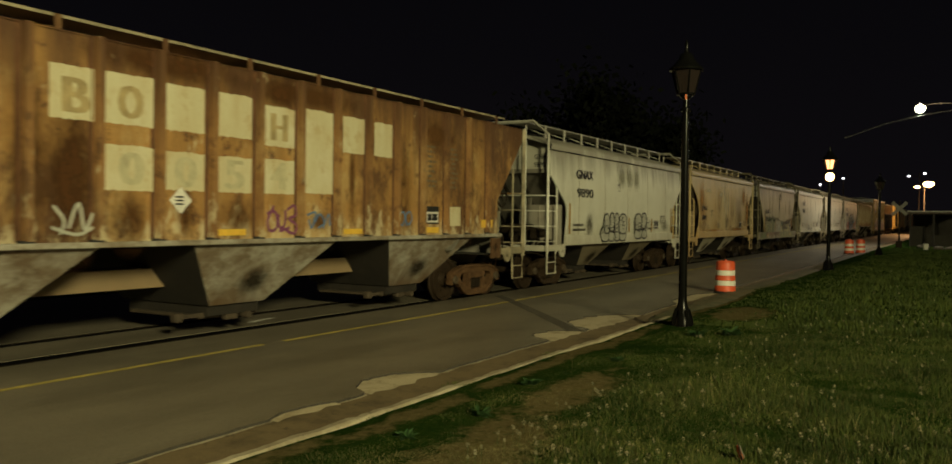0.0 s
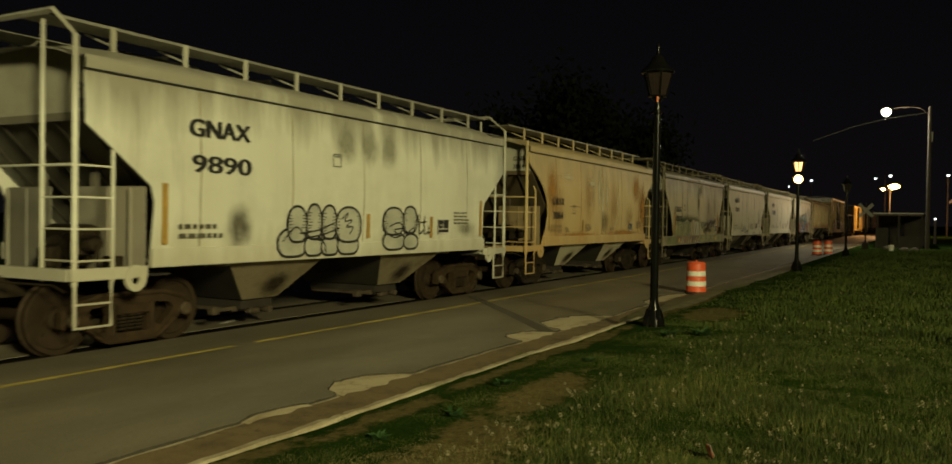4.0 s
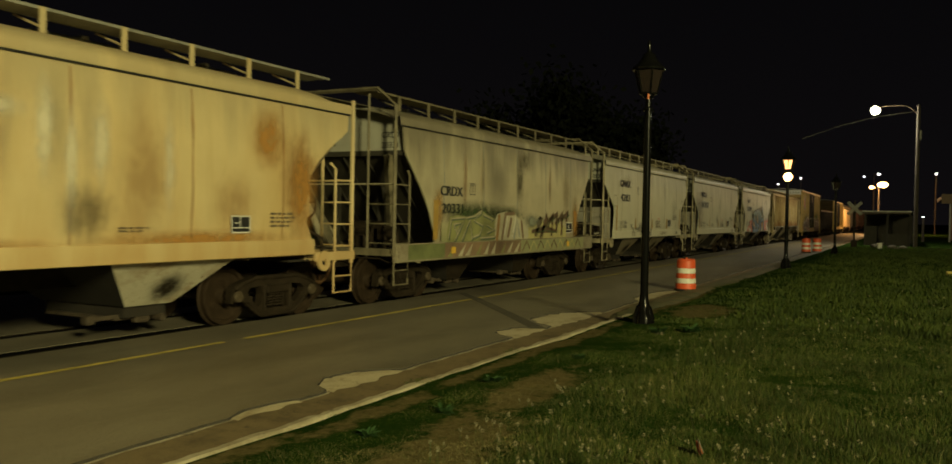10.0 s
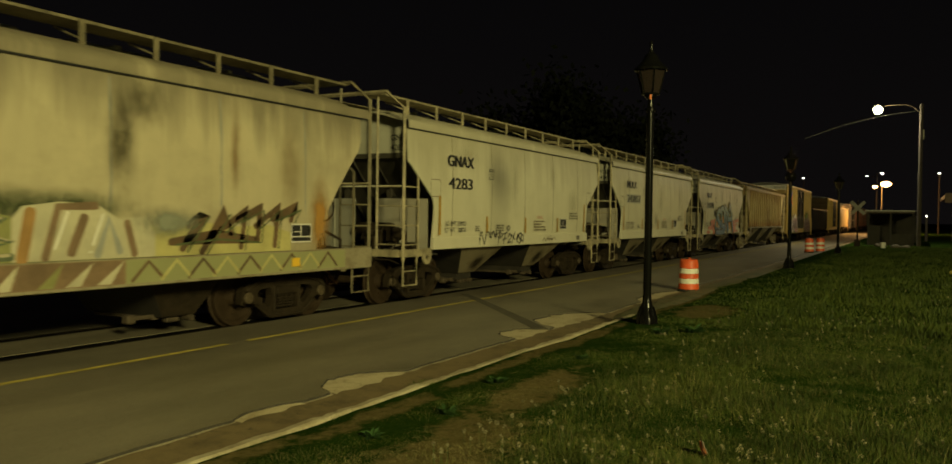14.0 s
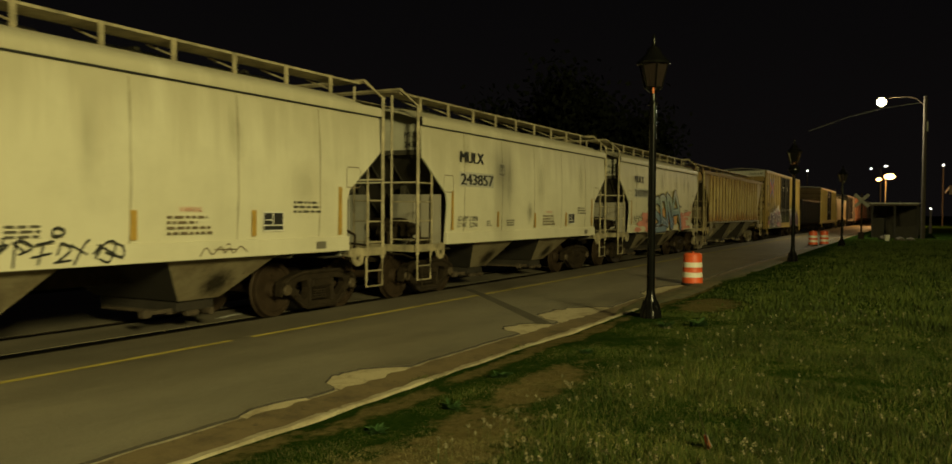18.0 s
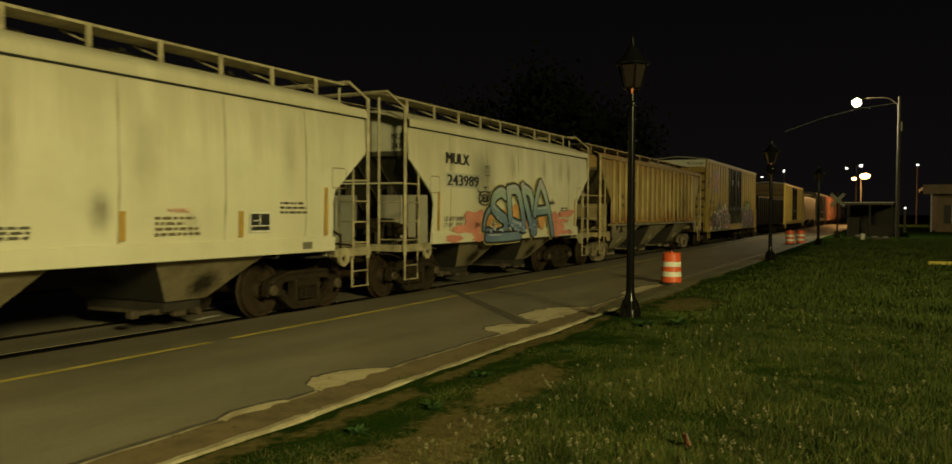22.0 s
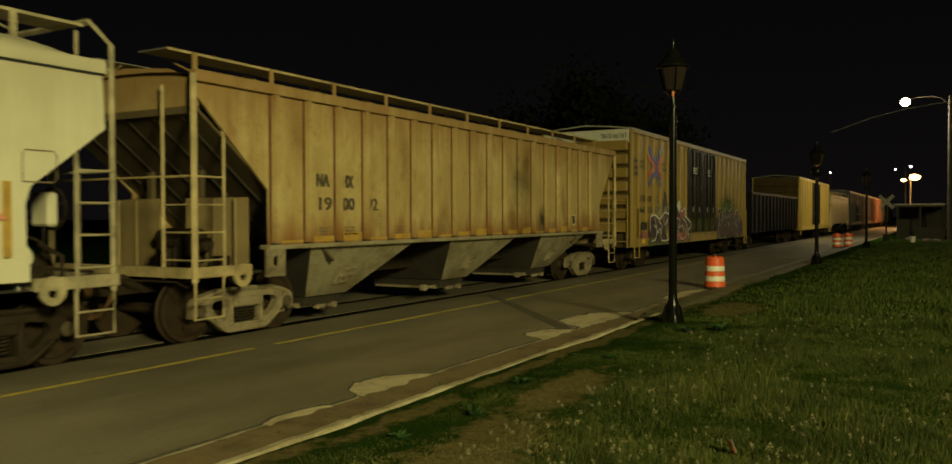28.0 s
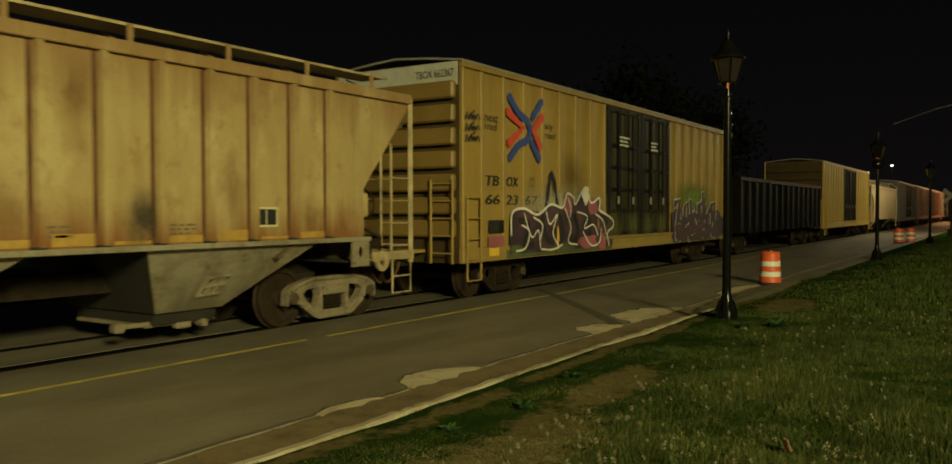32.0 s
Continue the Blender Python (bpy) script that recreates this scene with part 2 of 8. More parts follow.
VERGE = muddy("dusty_verge_soil", (0.145, 0.122, 0.055), (0.045, 0.058, 0.015), 0.95)
SAND = muddy("crumbled_sand", (0.54, 0.46, 0.30), (0.22, 0.16, 0.08), 0.55)
YELLOW_LINE = plain("worn_yellow_paint", (0.66, 0.53, 0.10), 0.7, 0, 0.5, 2.0, 0.2)
STREET_SHADOW = plain("painted_shadow_strip", (0.10, 0.087, 0.062), 0.75, 0, 0.3, 3.0, 0.3)
RAIL = plain("rail_steel", (0.035, 0.027, 0.02), 0.85, 0.0, 0.4, 8.0, 0.2)
GROOVE = plain("flangeway_shade", (0.006, 0.0055, 0.005), 0.95)
IRON = plain("dirty_iron", (0.034, 0.025, 0.016), 0.75, 0.2, 0.5, 7.0, 0.4)
WHEEL = plain("brown_wheel_steel", (0.042, 0.028, 0.017), 0.65, 0.2, 0.45, 5.0, 0.25)
TREAD = plain("bright_tread", (0.42, 0.38, 0.33), 0.3, 0.9, 0.2)
BROWN_IRON = plain("brown_casting", (0.052, 0.034, 0.019), 0.8, 0.1, 0.55, 6.0, 0.4)
RUSTY_IRON = plain("rusted_casting", (0.13, 0.072, 0.034), 0.85, 0.1, 0.55, 6.0, 0.4)
for dull, gloss in ((RAIL, 0.02), (GROOVE, 0.02), (IRON, 0.12), (BROWN_IRON, 0.12), (RUSTY_IRON, 0.15), (WHEEL, 0.15)):
    dull.node_tree.nodes["Principled BSDF"].inputs["Specular IOR Level"].default_value = gloss
LIP = plain("broken_asphalt_lip", (0.05, 0.042, 0.03), 0.9, 0, 0.4, 6.0, 0.3)
# end walls' dimmer facing is painted in as a darker car paint
END_PAINT = car_paint("shaded_end_paint", (0.40, 0.39, 0.32), rusty=0.15, streak=(0.22, 0.20, 0.15), streaky=0.5, grime=0.45)
GATE_IRON = plain("dirty_gate_iron", (0.075, 0.055, 0.034), 0.8, 0.1, 0.5, 6.0, 0.4)
SEAM = plain("stained_weld_seam", (0.40, 0.36, 0.25), 0.7, 0, 0.5, 2.0, 0.1)
# near-black: the shade under the cars is put into this colour
UNDER_SHADE = plain("underbody_shade", (0.022, 0.017, 0.011), 0.9, 0, 0.5, 2.5, 0.3)
# dark brown strip along one flank of each rib
FLANK_BROWN = plain("dark_brown_flank_steel", (0.13, 0.055, 0.018), 0.85, 0, 0.5, 4.0, 0.3)
RIB_RUST = rust_panel("dark_rusted_rib", (0.30, 0.155, 0.045), (0.09, 0.04, 0.013), (0.36, 0.23, 0.085), 0.85, (((0.08, 0.035, 0.012), 0.9, 3.95, 2.4),), 0.7, (0.5, 0.42, 0.25))
PALE_CAST = muddy("pale_dusty_casting", (0.235, 0.195, 0.125), (0.065, 0.045, 0.024), 0.75)
CAP = plain("bearing_cap", (0.10, 0.075, 0.045), 0.6, 0.2, 0.5, 9.0)
BLACK = gloss_black()
INK = plain("black_lettering", (0.02, 0.02, 0.02), 0.6, 0, 0.3, 9.0, 0.05)
FADED_INK = plain("faded_lettering", (0.16, 0.12, 0.07), 0.7, 0, 0.4, 9.0, 0.05)
GHOST = plain("pale_letter_ground", (0.42, 0.41, 0.36), 0.7, 0, 0.2, 4.0, 0.05)
WHITE = plain("white_paint", (0.72, 0.70, 0.64), 0.6, 0, 0.15, 5.0, 0.05)
REFLECT_Y = plain("yellow_reflector", (0.75, 0.46, 0.04), 0.45, 0, 0.2, 8.0, 0.05)
OCHRE = plain("ochre_reflector_stripe", (0.42, 0.26, 0.05), 0.6, 0, 0.35, 6.0, 0.05)
ORANGE = plain("orange_plastic", (0.72, 0.11, 0.03), 0.45, 0, 0.2, 4.0, 0.05)
CREAM = car_paint("cream_car_paint", (0.585, 0.555, 0.435), rusty=0.05, streak=(0.44, 0.40, 0.28), streaky=0.35, grime=0.2, runs=((( 0.28, 0.24, 0.15), 0.45, 3.5, 2.2),))
WHITE_GREY = car_paint("pale_grey_car_paint", (0.66, 0.66, 0.58), rusty=0.1, streak=(0.40, 0.38, 0.30), streaky=0.35, grime=0.22, runs=(((0.16, 0.14, 0.10), 0.7, 3.6, 2.7), ((0.30, 0.26, 0.18), 0.5, 1.1, 1.9)))
TAN = car_paint("rust_stained_tan_paint", (0.575, 0.455, 0.235), rusty=0.2, streak=(0.48, 0.315, 0.11), streaky=0.7, grime=0.15, runs=(((0.30, 0.25, 0.15), 0.5, 3.6, 2.4), ((0.40, 0.24, 0.08), 0.55, 1.1, 2.0)))
DULL = car_paint("grimy_cream_paint", (0.475, 0.415, 0.275), rusty=0.2, streak=(0.27, 0.235, 0.155), streaky=0.55, grime=0.35, runs=(((0.08, 0.066, 0.044), 0.6, 3.6, 2.5), ((0.15, 0.12, 0.07), 0.4, 1.2, 1.8)))
# darkened grey: slope sheets' shade is in the colour; one grey panel shares it
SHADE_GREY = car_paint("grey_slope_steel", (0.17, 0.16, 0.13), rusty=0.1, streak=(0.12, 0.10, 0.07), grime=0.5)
HOPPER_GREY = muddy("dusty_hopper_steel", (0.195, 0.162, 0.10), (0.095, 0.068, 0.034), 0.65)
PALE_BAY = muddy("whitish_bay_steel", (0.36, 0.34, 0.28), (0.11, 0.065, 0.025), 1.05, (((0.08, 0.045, 0.018), 0.9, 0.2, 1.15),))
RUST_SIDE = rust_panel("rusted_side", (0.39, 0.212, 0.056), (0.085, 0.037, 0.013), (0.43, 0.285, 0.105), 0.9, (((0.09, 0.04, 0.014), 0.95, 3.95, 2.4), ((0.55, 0.43, 0.21), 0.55, 1.35, 1.9)), 0.9, (0.55, 0.47, 0.29))
GOLD_SIDE = rust_panel("faded_tan_side", (0.395, 0.305, 0.13), (0.20, 0.105, 0.034), (0.45, 0.355, 0.17), 0.4, (((0.20, 0.105, 0.035), 0.7, 3.75, 2.7), ((0.20, 0.085, 0.02), 1.0, 1.36, 2.05)))
BOX_YELLOW = car_paint("boxcar_yellow", (0.315, 0.215, 0.05), rusty=0.18, streak=(0.27, 0.17, 0.045), streaky=0.5, grime=0.35, runs=(((0.14, 0.08, 0.025), 0.5, 4.7, 3.6),))
BOX_BRIGHT = car_paint("bright_yellow", (0.45, 0.31, 0.055), rusty=0.1, streak=(0.40, 0.26, 0.06), streaky=0.4, grime=0.25)
DOOR_BLACK = car_paint("black_door_paint", (0.009, 0.009, 0.009), rusty=0.2, rust=(0.03, 0.02, 0.012), streak=(0.016, 0.015, 0.012), streaky=0.4)
COAL = car_paint("black_gondola", (0.004, 0.004, 0.0037), rusty=0.2, rust=(0.014, 0.009, 0.006), streak=(0.011, 0.010, 0.009))
OXIDE = car_paint("oxide_red", (0.20, 0.075, 0.035), rusty=0.2, streak=(0.12, 0.06, 0.03), streaky=0.5)
SLATE = car_paint("dark_slate", (0.09, 0.085, 0.08), rusty=0.2, streak=(0.14, 0.12, 0.1), streaky=0.5)
GALV = plain("galvanised_steel", (0.30, 0.29, 0.25), 0.55, 0.3, 0.35, 3.0, 0.1)
WOOD_POLE = plain("weathered_pole_wood", (0.05, 0.04, 0.03), 0.9, 0, 0.4, 3.0, 0.4)
DARK_ROOF = plain("dark_shed_roof", (0.07, 0.05, 0.036), 0.7, 0, 0.3, 2.0)
DARK_WALL = plain("dark_shed_wall", (0.035, 0.03, 0.024), 0.85, 0, 0.4, 2.0)
BRICKISH = plain("tan_render", (0.12, 0.085, 0.045), 0.9, 0, 0.3, 1.5)
BARK = plain("bark", (0.008, 0.006, 0.004), 0.95, 0, 0.4, 6.0, 0.6)
LEAVES = blade_material("dark_leaves", (0.006, 0.007, 0.005), (0.012, 0.014, 0.009), 0.0)
BLUE_SPRAY = plain("blue_spray", (0.10, 0.20, 0.40), 0.6, 0, 0.35, 2.5, 0.05)
PALE_SPRAY = plain("pale_blue_spray", (0.45, 0.50, 0.62), 0.6, 0, 0.3, 3.0, 0.05)
PINK_SPRAY = plain("pink_spray", (0.62, 0.24, 0.18), 0.65, 0, 0.35, 2.0, 0.05)
GREEN_SPRAY = plain("olive_green_spray", (0.27, 0.27, 0.10), 0.7, 0, 0.5, 2.0, 0.05)
DARK_GREEN = plain("dark_green_spray", (0.09, 0.11, 0.045), 0.7, 0, 0.4, 2.0, 0.05)
MAROON = plain("maroon_spray", (0.15, 0.05, 0.035), 0.65, 0, 0.4, 2.0, 0.05)
PURPLE = plain("purple_spray", (0.19, 0.055, 0.13), 0.65, 0, 0.3, 3.0, 0.05)
GREY_SPRAY = plain("grey_spray", (0.30, 0.30, 0.27), 0.65, 0, 0.35, 2.0, 0.05)
LADDER_TAN = plain("worn_tan_ladder_steel", (0.42, 0.33, 0.17), 0.7, 0, 0.55, 3.0, 0.2)
LADDER_PALE = plain("worn_pale_ladder_steel", (0.38, 0.325, 0.205), 0.7, 0, 0.65, 3.0, 0.2)
SODA_FADE = fade("blue_to_teal_spray", [(0.075, 0.115, 0.23), (0.105, 0.165, 0.28), (0.18, 0.27, 0.31), (0.29, 0.37, 0.33), (0.40, 0.37, 0.40)], 1.15, 2.6)
BAND_FADE = fade("green_to_cream_spray", [(0.22, 0.23, 0.11), (0.29, 0.28, 0.14), (0.36, 0.33, 0.19)], 1.15, 1.6)
ORANGE_SPRAY = plain("pale_orange_spray", (0.58, 0.30, 0.11), 0.65, 0, 0.3, 2.0, 0.05)
YELLOW_EDGE = plain("pale_yellow_spray", (0.46, 0.41, 0.17), 0.6, 0, 0.3, 2.0, 0.05)
LETTER_BROWN = plain("brown_olive_spray", (0.14, 0.085, 0.042), 0.65, 0, 0.6, 2.0, 0.05)
# rusty end paint, darker than the sides: the end's shade is painted in
BOX_END = car_paint("shaded_boxcar_end", (0.21, 0.135, 0.032), rusty=0.35, streak=(0.12, 0.075, 0.025), streaky=0.6, grime=0.5)
DOOR_PANEL = car_paint("dark_olive_door_panel", (0.042, 0.036, 0.018), rusty=0.25, rust=(0.05, 0.03, 0.015), streak=(0.02, 0.018, 0.012), streaky=0.6, grime=0.4)
# dark brown that carries the shade of the boxcar ends
DARK_END = car_paint("shaded_brown_end", (0.075, 0.05, 0.022), rusty=0.4, rust=(0.06, 0.03, 0.015), streak=(0.03, 0.022, 0.012), streaky=0.6, grime=0.5)
DULL_RAIL = plain("grimy_ladder_steel", (0.19, 0.16, 0.095), 0.75, 0, 0.6, 3.0, 0.2)
# slope sheets: shade between the cars is put into these two dark colours
BROWN_DARK = car_paint("shaded_brown_slope_steel", (0.10, 0.075, 0.042), rusty=0.3, rust=(0.07, 0.04, 0.018), streak=(0.06, 0.045, 0.025), grime=0.5)
SHADED_SHEET = car_paint("shaded_slope_steel", (0.045, 0.04, 0.03), rusty=0.2, rust=(0.06, 0.035, 0.018), streak=(0.03, 0.025, 0.017), grime=0.5)
DEEP_SILL = muddy("grimy_sill_paint", (0.27, 0.235, 0.155), (0.11, 0.075, 0.04), 0.6)
TEAL_EDGE = plain("grey_green_spray", (0.10, 0.125, 0.07), 0.65, 0, 0.5, 2.0, 0.05)
LOGO_RED = plain("emblem_red", (0.55, 0.06, 0.03), 0.5, 0, 0.2, 5.0, 0.05)
LOGO_BLUE = plain("emblem_blue", (0.03, 0.06, 0.28), 0.5, 0, 0.2, 5.0, 0.05)

for dull in (DOOR_BLACK, DOOR_PANEL, SLATE, DARK_END, COAL):
    dull.node_tree.nodes["Principled BSDF"].inputs["Specular IOR Level"].default_value = 0.08

# ---- mesh helpers ----


def part(name, bm, mat, parent=None, label="", smooth=False):
    me = bpy.data.meshes.new(name)
    bm.normal_update()
    bm.to_mesh(me)
    bm.free()
    me.materials.append(mat)
    if smooth:
        me.polygons.foreach_set("use_smooth", [True] * len(me.polygons))
        me.set_sharp_from_angle(angle=radians(38))
    ob = new(name, me)
    ob.parent = parent
    if label:
        tagged(ob, label)
    return ob


def raw(name, verts, faces, mat, parent=None, label="", smooth=False):
    me = bpy.data.meshes.new(name)
    me.from_pydata(verts, [], faces)
    me.update()
    me.materials.append(mat)
    if smooth:
        me.polygons.foreach_set("use_smooth", [True] * len(me.polygons))
        me.set_sharp_from_angle(angle=radians(38))
    ob = new(name, me)
    ob.parent = parent
    if label:
        tagged(ob, label)
    return ob


def thing(name, label, category, group="", kind="", place=(0, 0, 0)):
    ob = new(name)
    ob.empty_display_size = 0.3
    ob.location = place
    return tagged(ob, label, category, group, kind)


def box(bm, x0, x1, y0, y1, z0, z1, bevel=0.0):
    v = [bm.verts.new(p) for p in ((x0, y0, z0), (x1, y0, z0), (x1, y1, z0), (x0, y1, z0), (x0, y0, z1), (x1, y0, z1), (x1, y1, z1), (x0, y1, z1))]
    f = [bm.faces.new([v[i] for i in q]) for q in ((3, 2, 1, 0), (4, 5, 6, 7), (0, 1, 5, 4), (1, 2, 6, 5), (2, 3, 7, 6), (3, 0, 4, 7))]
    if bevel:
        edges = list({e for q in f for e in q.edges})
        bmesh.ops.bevel(bm, geom=edges, offset=bevel, segments=1, affect="EDGES")
    return bm


def prism(bm, outline, y0, y1):
    """An outline in x and z, drawn out from y0 to y1."""
    a = [bm.verts.new((x, y0, z)) for x, z in outline]
    b = [bm.verts.new((x, y1, z)) for x, z in outline]
    n = len(a)
    bm.faces.new(a)
    bm.faces.new(b[::-1])
    for i in range(n):
        bm.faces.new((a[i], b[i], b[(i + 1) % n], a[(i + 1) % n]))
    return bm


def pierced(bm, outer, holes, y0, y1):
    """An outline in x and z with holes through it, drawn out from y0 to y1."""
    edges = []
    for loop in [outer] + holes:
        vs = [bm.verts.new((x, y0, z)) for x, z in loop]
        edges += [bm.edges.new((vs[k], vs[(k + 1) % len(vs)])) for k in range(len(vs))]
    got = bmesh.ops.triangle_fill(bm, use_beauty=True, use_dissolve=False, edges=edges)
    faces = [f for f in got["geom"] if isinstance(f, bmesh.types.BMFace)]
    more = bmesh.ops.extrude_face_region(bm, geom=faces)
    for v in more["geom"]:
        if isinstance(v, bmesh.types.BMVert):
            v.co.y = y1
    bmesh.ops.recalc_face_normals(bm, faces=bm.faces)
    return bm


def tube(bm, points, r, n=8):
    """A round bar along a line of points, closed at both ends."""
    pts = [Vector(p) for p in points]
    rings = []
    for i, p in enumerate(pts):
        d = (pts[min(i + 1, len(pts) - 1)] - pts[max(i - 1, 0)]).normalized()
        up = Vector((0, 0, 1)) if abs(d.z) < 0.9 else Vector((1, 0, 0))
        s = d.cross(up).normalized()
        u = s.cross(d)
        rr = r[i] if isinstance(r, (list, tuple)) else r
        rings.append([bm.verts.new(p + (s * math.cos(2 * math.pi * k / n) + u * math.sin(2 * math.pi * k / n)) * rr) for k in range(n)])
    for a, b in zip(rings, rings[1:]):
        for k in range(n):
            bm.faces.new((a[k], a[(k + 1) % n], b[(k + 1) % n], b[k]))
    bm.faces.new(rings[0][::-1])
    bm.faces.new(rings[-1])
    return bm


def lathe(bm, profile, n=24, axis="z", centre=(0, 0, 0)):
    """Turns a profile of (radius, height) round an axis."""
    c = Vector(centre)
    rings = []
    for r, h in profile:
        ring = []
        for k in range(n):
            a = 2 * math.pi * k / n
            p = (r * math.cos(a), r * math.sin(a), h) if axis == "z" else (r * math.cos(a), h, r * math.sin(a))
            ring.append(bm.verts.new(c + Vector(p)))
        rings.append(ring)
    for a, b in zip(rings, rings[1:]):
        for k in range(n):
            bm.faces.new((a[k], a[(k + 1) % n], b[(k + 1) % n], b[k]))
    bm.faces.new(rings[0][::-1])
    bm.faces.new(rings[-1])
    bmesh.ops.recalc_face_normals(bm, faces=bm.faces)
    return bm


def loft(bm, rows):
    """A skin through rows of points of equal number."""
    vs = [[bm.verts.new(p) for p in row] for row in rows]
    for a, b in zip(vs, vs[1:]):
        for k in range(len(a) - 1):
            bm.faces.new((a[k], a[k + 1], b[k + 1], b[k]))
    return bm


def slab(bm, rows, t):
    """The same with thickness t along the skin's normals."""
    loft(bm, rows)
    bmesh.ops.recalc_face_normals(bm, faces=bm.faces)
    bmesh.ops.solidify(bm, geom=bm.faces[:], thickness=t)
    return bm


def ribbon(bm, pts, width, y, closed=False):
    """A flat painted stroke in the plane y, facing -y, with round ends; width may change along it."""
    p = [Vector((a, b)) for a, b in pts]
    n = len(p)
    left, right = [], []
    for i in range(n):
        d = p[min(i + 1, n - 1)] - p[max(i - 1, 0)]
        d = d.normalized() if d.length else Vector((1, 0))
        s = Vector((-d.y, d.x))
        w = (width[i] if isinstance(width, (list, tuple)) else width) / 2
        if i == 0:
            left += [p[i] - d * w * 0.7 + s * w * 0.6]
            right += [p[i] - d * w * 0.7 - s * w * 0.6]
        left.append(p[i] + s * w)
        right.append(p[i] - s * w)
        if i == n - 1:
            left += [p[i] + d * w * 0.7 + s * w * 0.6]
            right += [p[i] + d * w * 0.7 - s * w * 0.6]
    a = [bm.verts.new((q.x, y, q.y)) for q in left]
    b = [bm.verts.new((q.x, y, q.y)) for q in right]
    for i in range(len(a) - 1):
        bm.faces.new((b[i], b[i + 1], a[i + 1], a[i]))
    return bm


def curve_pts(pts, k=6):
    """A smooth line through the points."""
    p = [Vector(q) for q in pts]
    out = []
    for i in range(len(p) - 1):
        a, b, c, d = p[max(i - 1, 0)], p[i], p[i + 1], p[min(i + 2, len(p) - 1)]
        for j in range(k):
            u = j / k
            out.append(0.5 * ((2 * b) + (c - a) * u + (2 * a - 5 * b + 4 * c - d) * u * u + (3 * b - a - 3 * c + d) * u ** 3))
    return [tuple(q) for q in out] + [tuple(p[-1])]


def blob(bm, cx, cz, rx, rz, y, seed, n=26, rough=0.3):
    """A ragged patch of spray paint or sand in the plane y."""
    vs = []
    for k in range(n):
        a = 2 * math.pi * k / n
        s = 1 + rough * (noise.noise((math.cos(a) * 1.7 + seed, math.sin(a) * 1.7, seed * 0.37)) + 0.5 * noise.noise((math.cos(a) * 5 + seed, math.sin(a) * 5, 3.1)))
        vs.append(bm.verts.new((cx + rx * s * math.cos(a), y, cz + rz * s * math.sin(a))))
    bm.faces.new(vs)
    return bm


def lettering(name, words, x, z, height, y, mat, parent, width=None, slant=0.0, label="", gap=1.0):
    """Built-in font, in the plane y, facing -y; x, z is the lower left corner; width stretches it."""
    cu = bpy.data.curves.new(name, "FONT")
    cu.body, cu.size, cu.space_character, cu.shear, cu.resolution_u = words, 1.0, gap, slant, 3
    bold = height >= 0.2
    cu.offset = 0.0 if bold or "M" in words or "W" in words else 0.012
    tmp = bpy.data.objects.new(name, cu)
    scene.collection.objects.link(tmp)
    bpy.context.view_layer.update()
    me = bpy.data.meshes.new_from_object(tmp.evaluated_get(bpy.context.evaluated_depsgraph_get()))
    bpy.data.objects.remove(tmp)
    xs = [v.co.x for v in me.vertices]
    ys = [v.co.y for v in me.vertices]
    sz = height / (max(ys) - min(ys))
    sx = width / (max(xs) - min(xs)) if width else sz
    x0, y0 = min(xs), min(ys)
    for v in me.vertices:
        v.co = ((v.co.x - x0) * sx + x, y, (v.co.y - y0) * sz + z)
    if bold:
        # heavier strokes: the same letters laid five times, a hair apart
        bm = bmesh.new()
        for k, d in enumerate([height * q for q in (-0.085, -0.043, 0.0, 0.043, 0.085)]):
            low = len(bm.verts)
            bm.from_mesh(me)
            bm.verts.ensure_lookup_table()
            for v in bm.verts[low:]:
                v.co.x += d
                v.co.y -= 0.0006 * k
        bm.to_mesh(me)
        bm.free()
    me.materials.clear()
    me.materials.append(mat)
    ob = new(name, me)
    ob.parent = parent
    if label:
        tagged(ob, label)
    return ob


def bars(bm, x0, x1, z0, z1, rows, y, seed=1):
    """Small print that cannot be read: rows of short bars."""
    rnd = random.Random(seed)
    dz = (z1 - z0) / rows
    for r in range(rows):
        x = x0
        end = x1 - rnd.random() * (x1 - x0) * 0.35
        while x < end:
            w = rnd.uniform(0.05, 0.16)
            z = z0 + r * dz
            loft(bm, [[(x, y, z + dz * 0.2), (min(x + w, end), y, z + dz * 0.2)], [(x, y, z + dz * 0.7), (min(x + w, end), y, z + dz * 0.7)]])
            x += w + 0.035
    return bm


def wedge_plate(bm, x0, x1, z0, z1, y):
    loft(bm, [[(x0, y, z0), (x1, y, z0)], [(x0, y, z1), (x1, y, z1)]])
    return bm


new_bm = bmesh.new

# ---- ground, street, track ----


def grassy(x, y):
    """Height of the turf."""
    return 0.075 + 0.03 * noise.noise((x * 0.5, y * 0.5, 0.3)) + 0.015 * noise.noise((x * 2.1, y * 2.1, 5.0)) - 0.045 * max(0.0, y - 3.6)


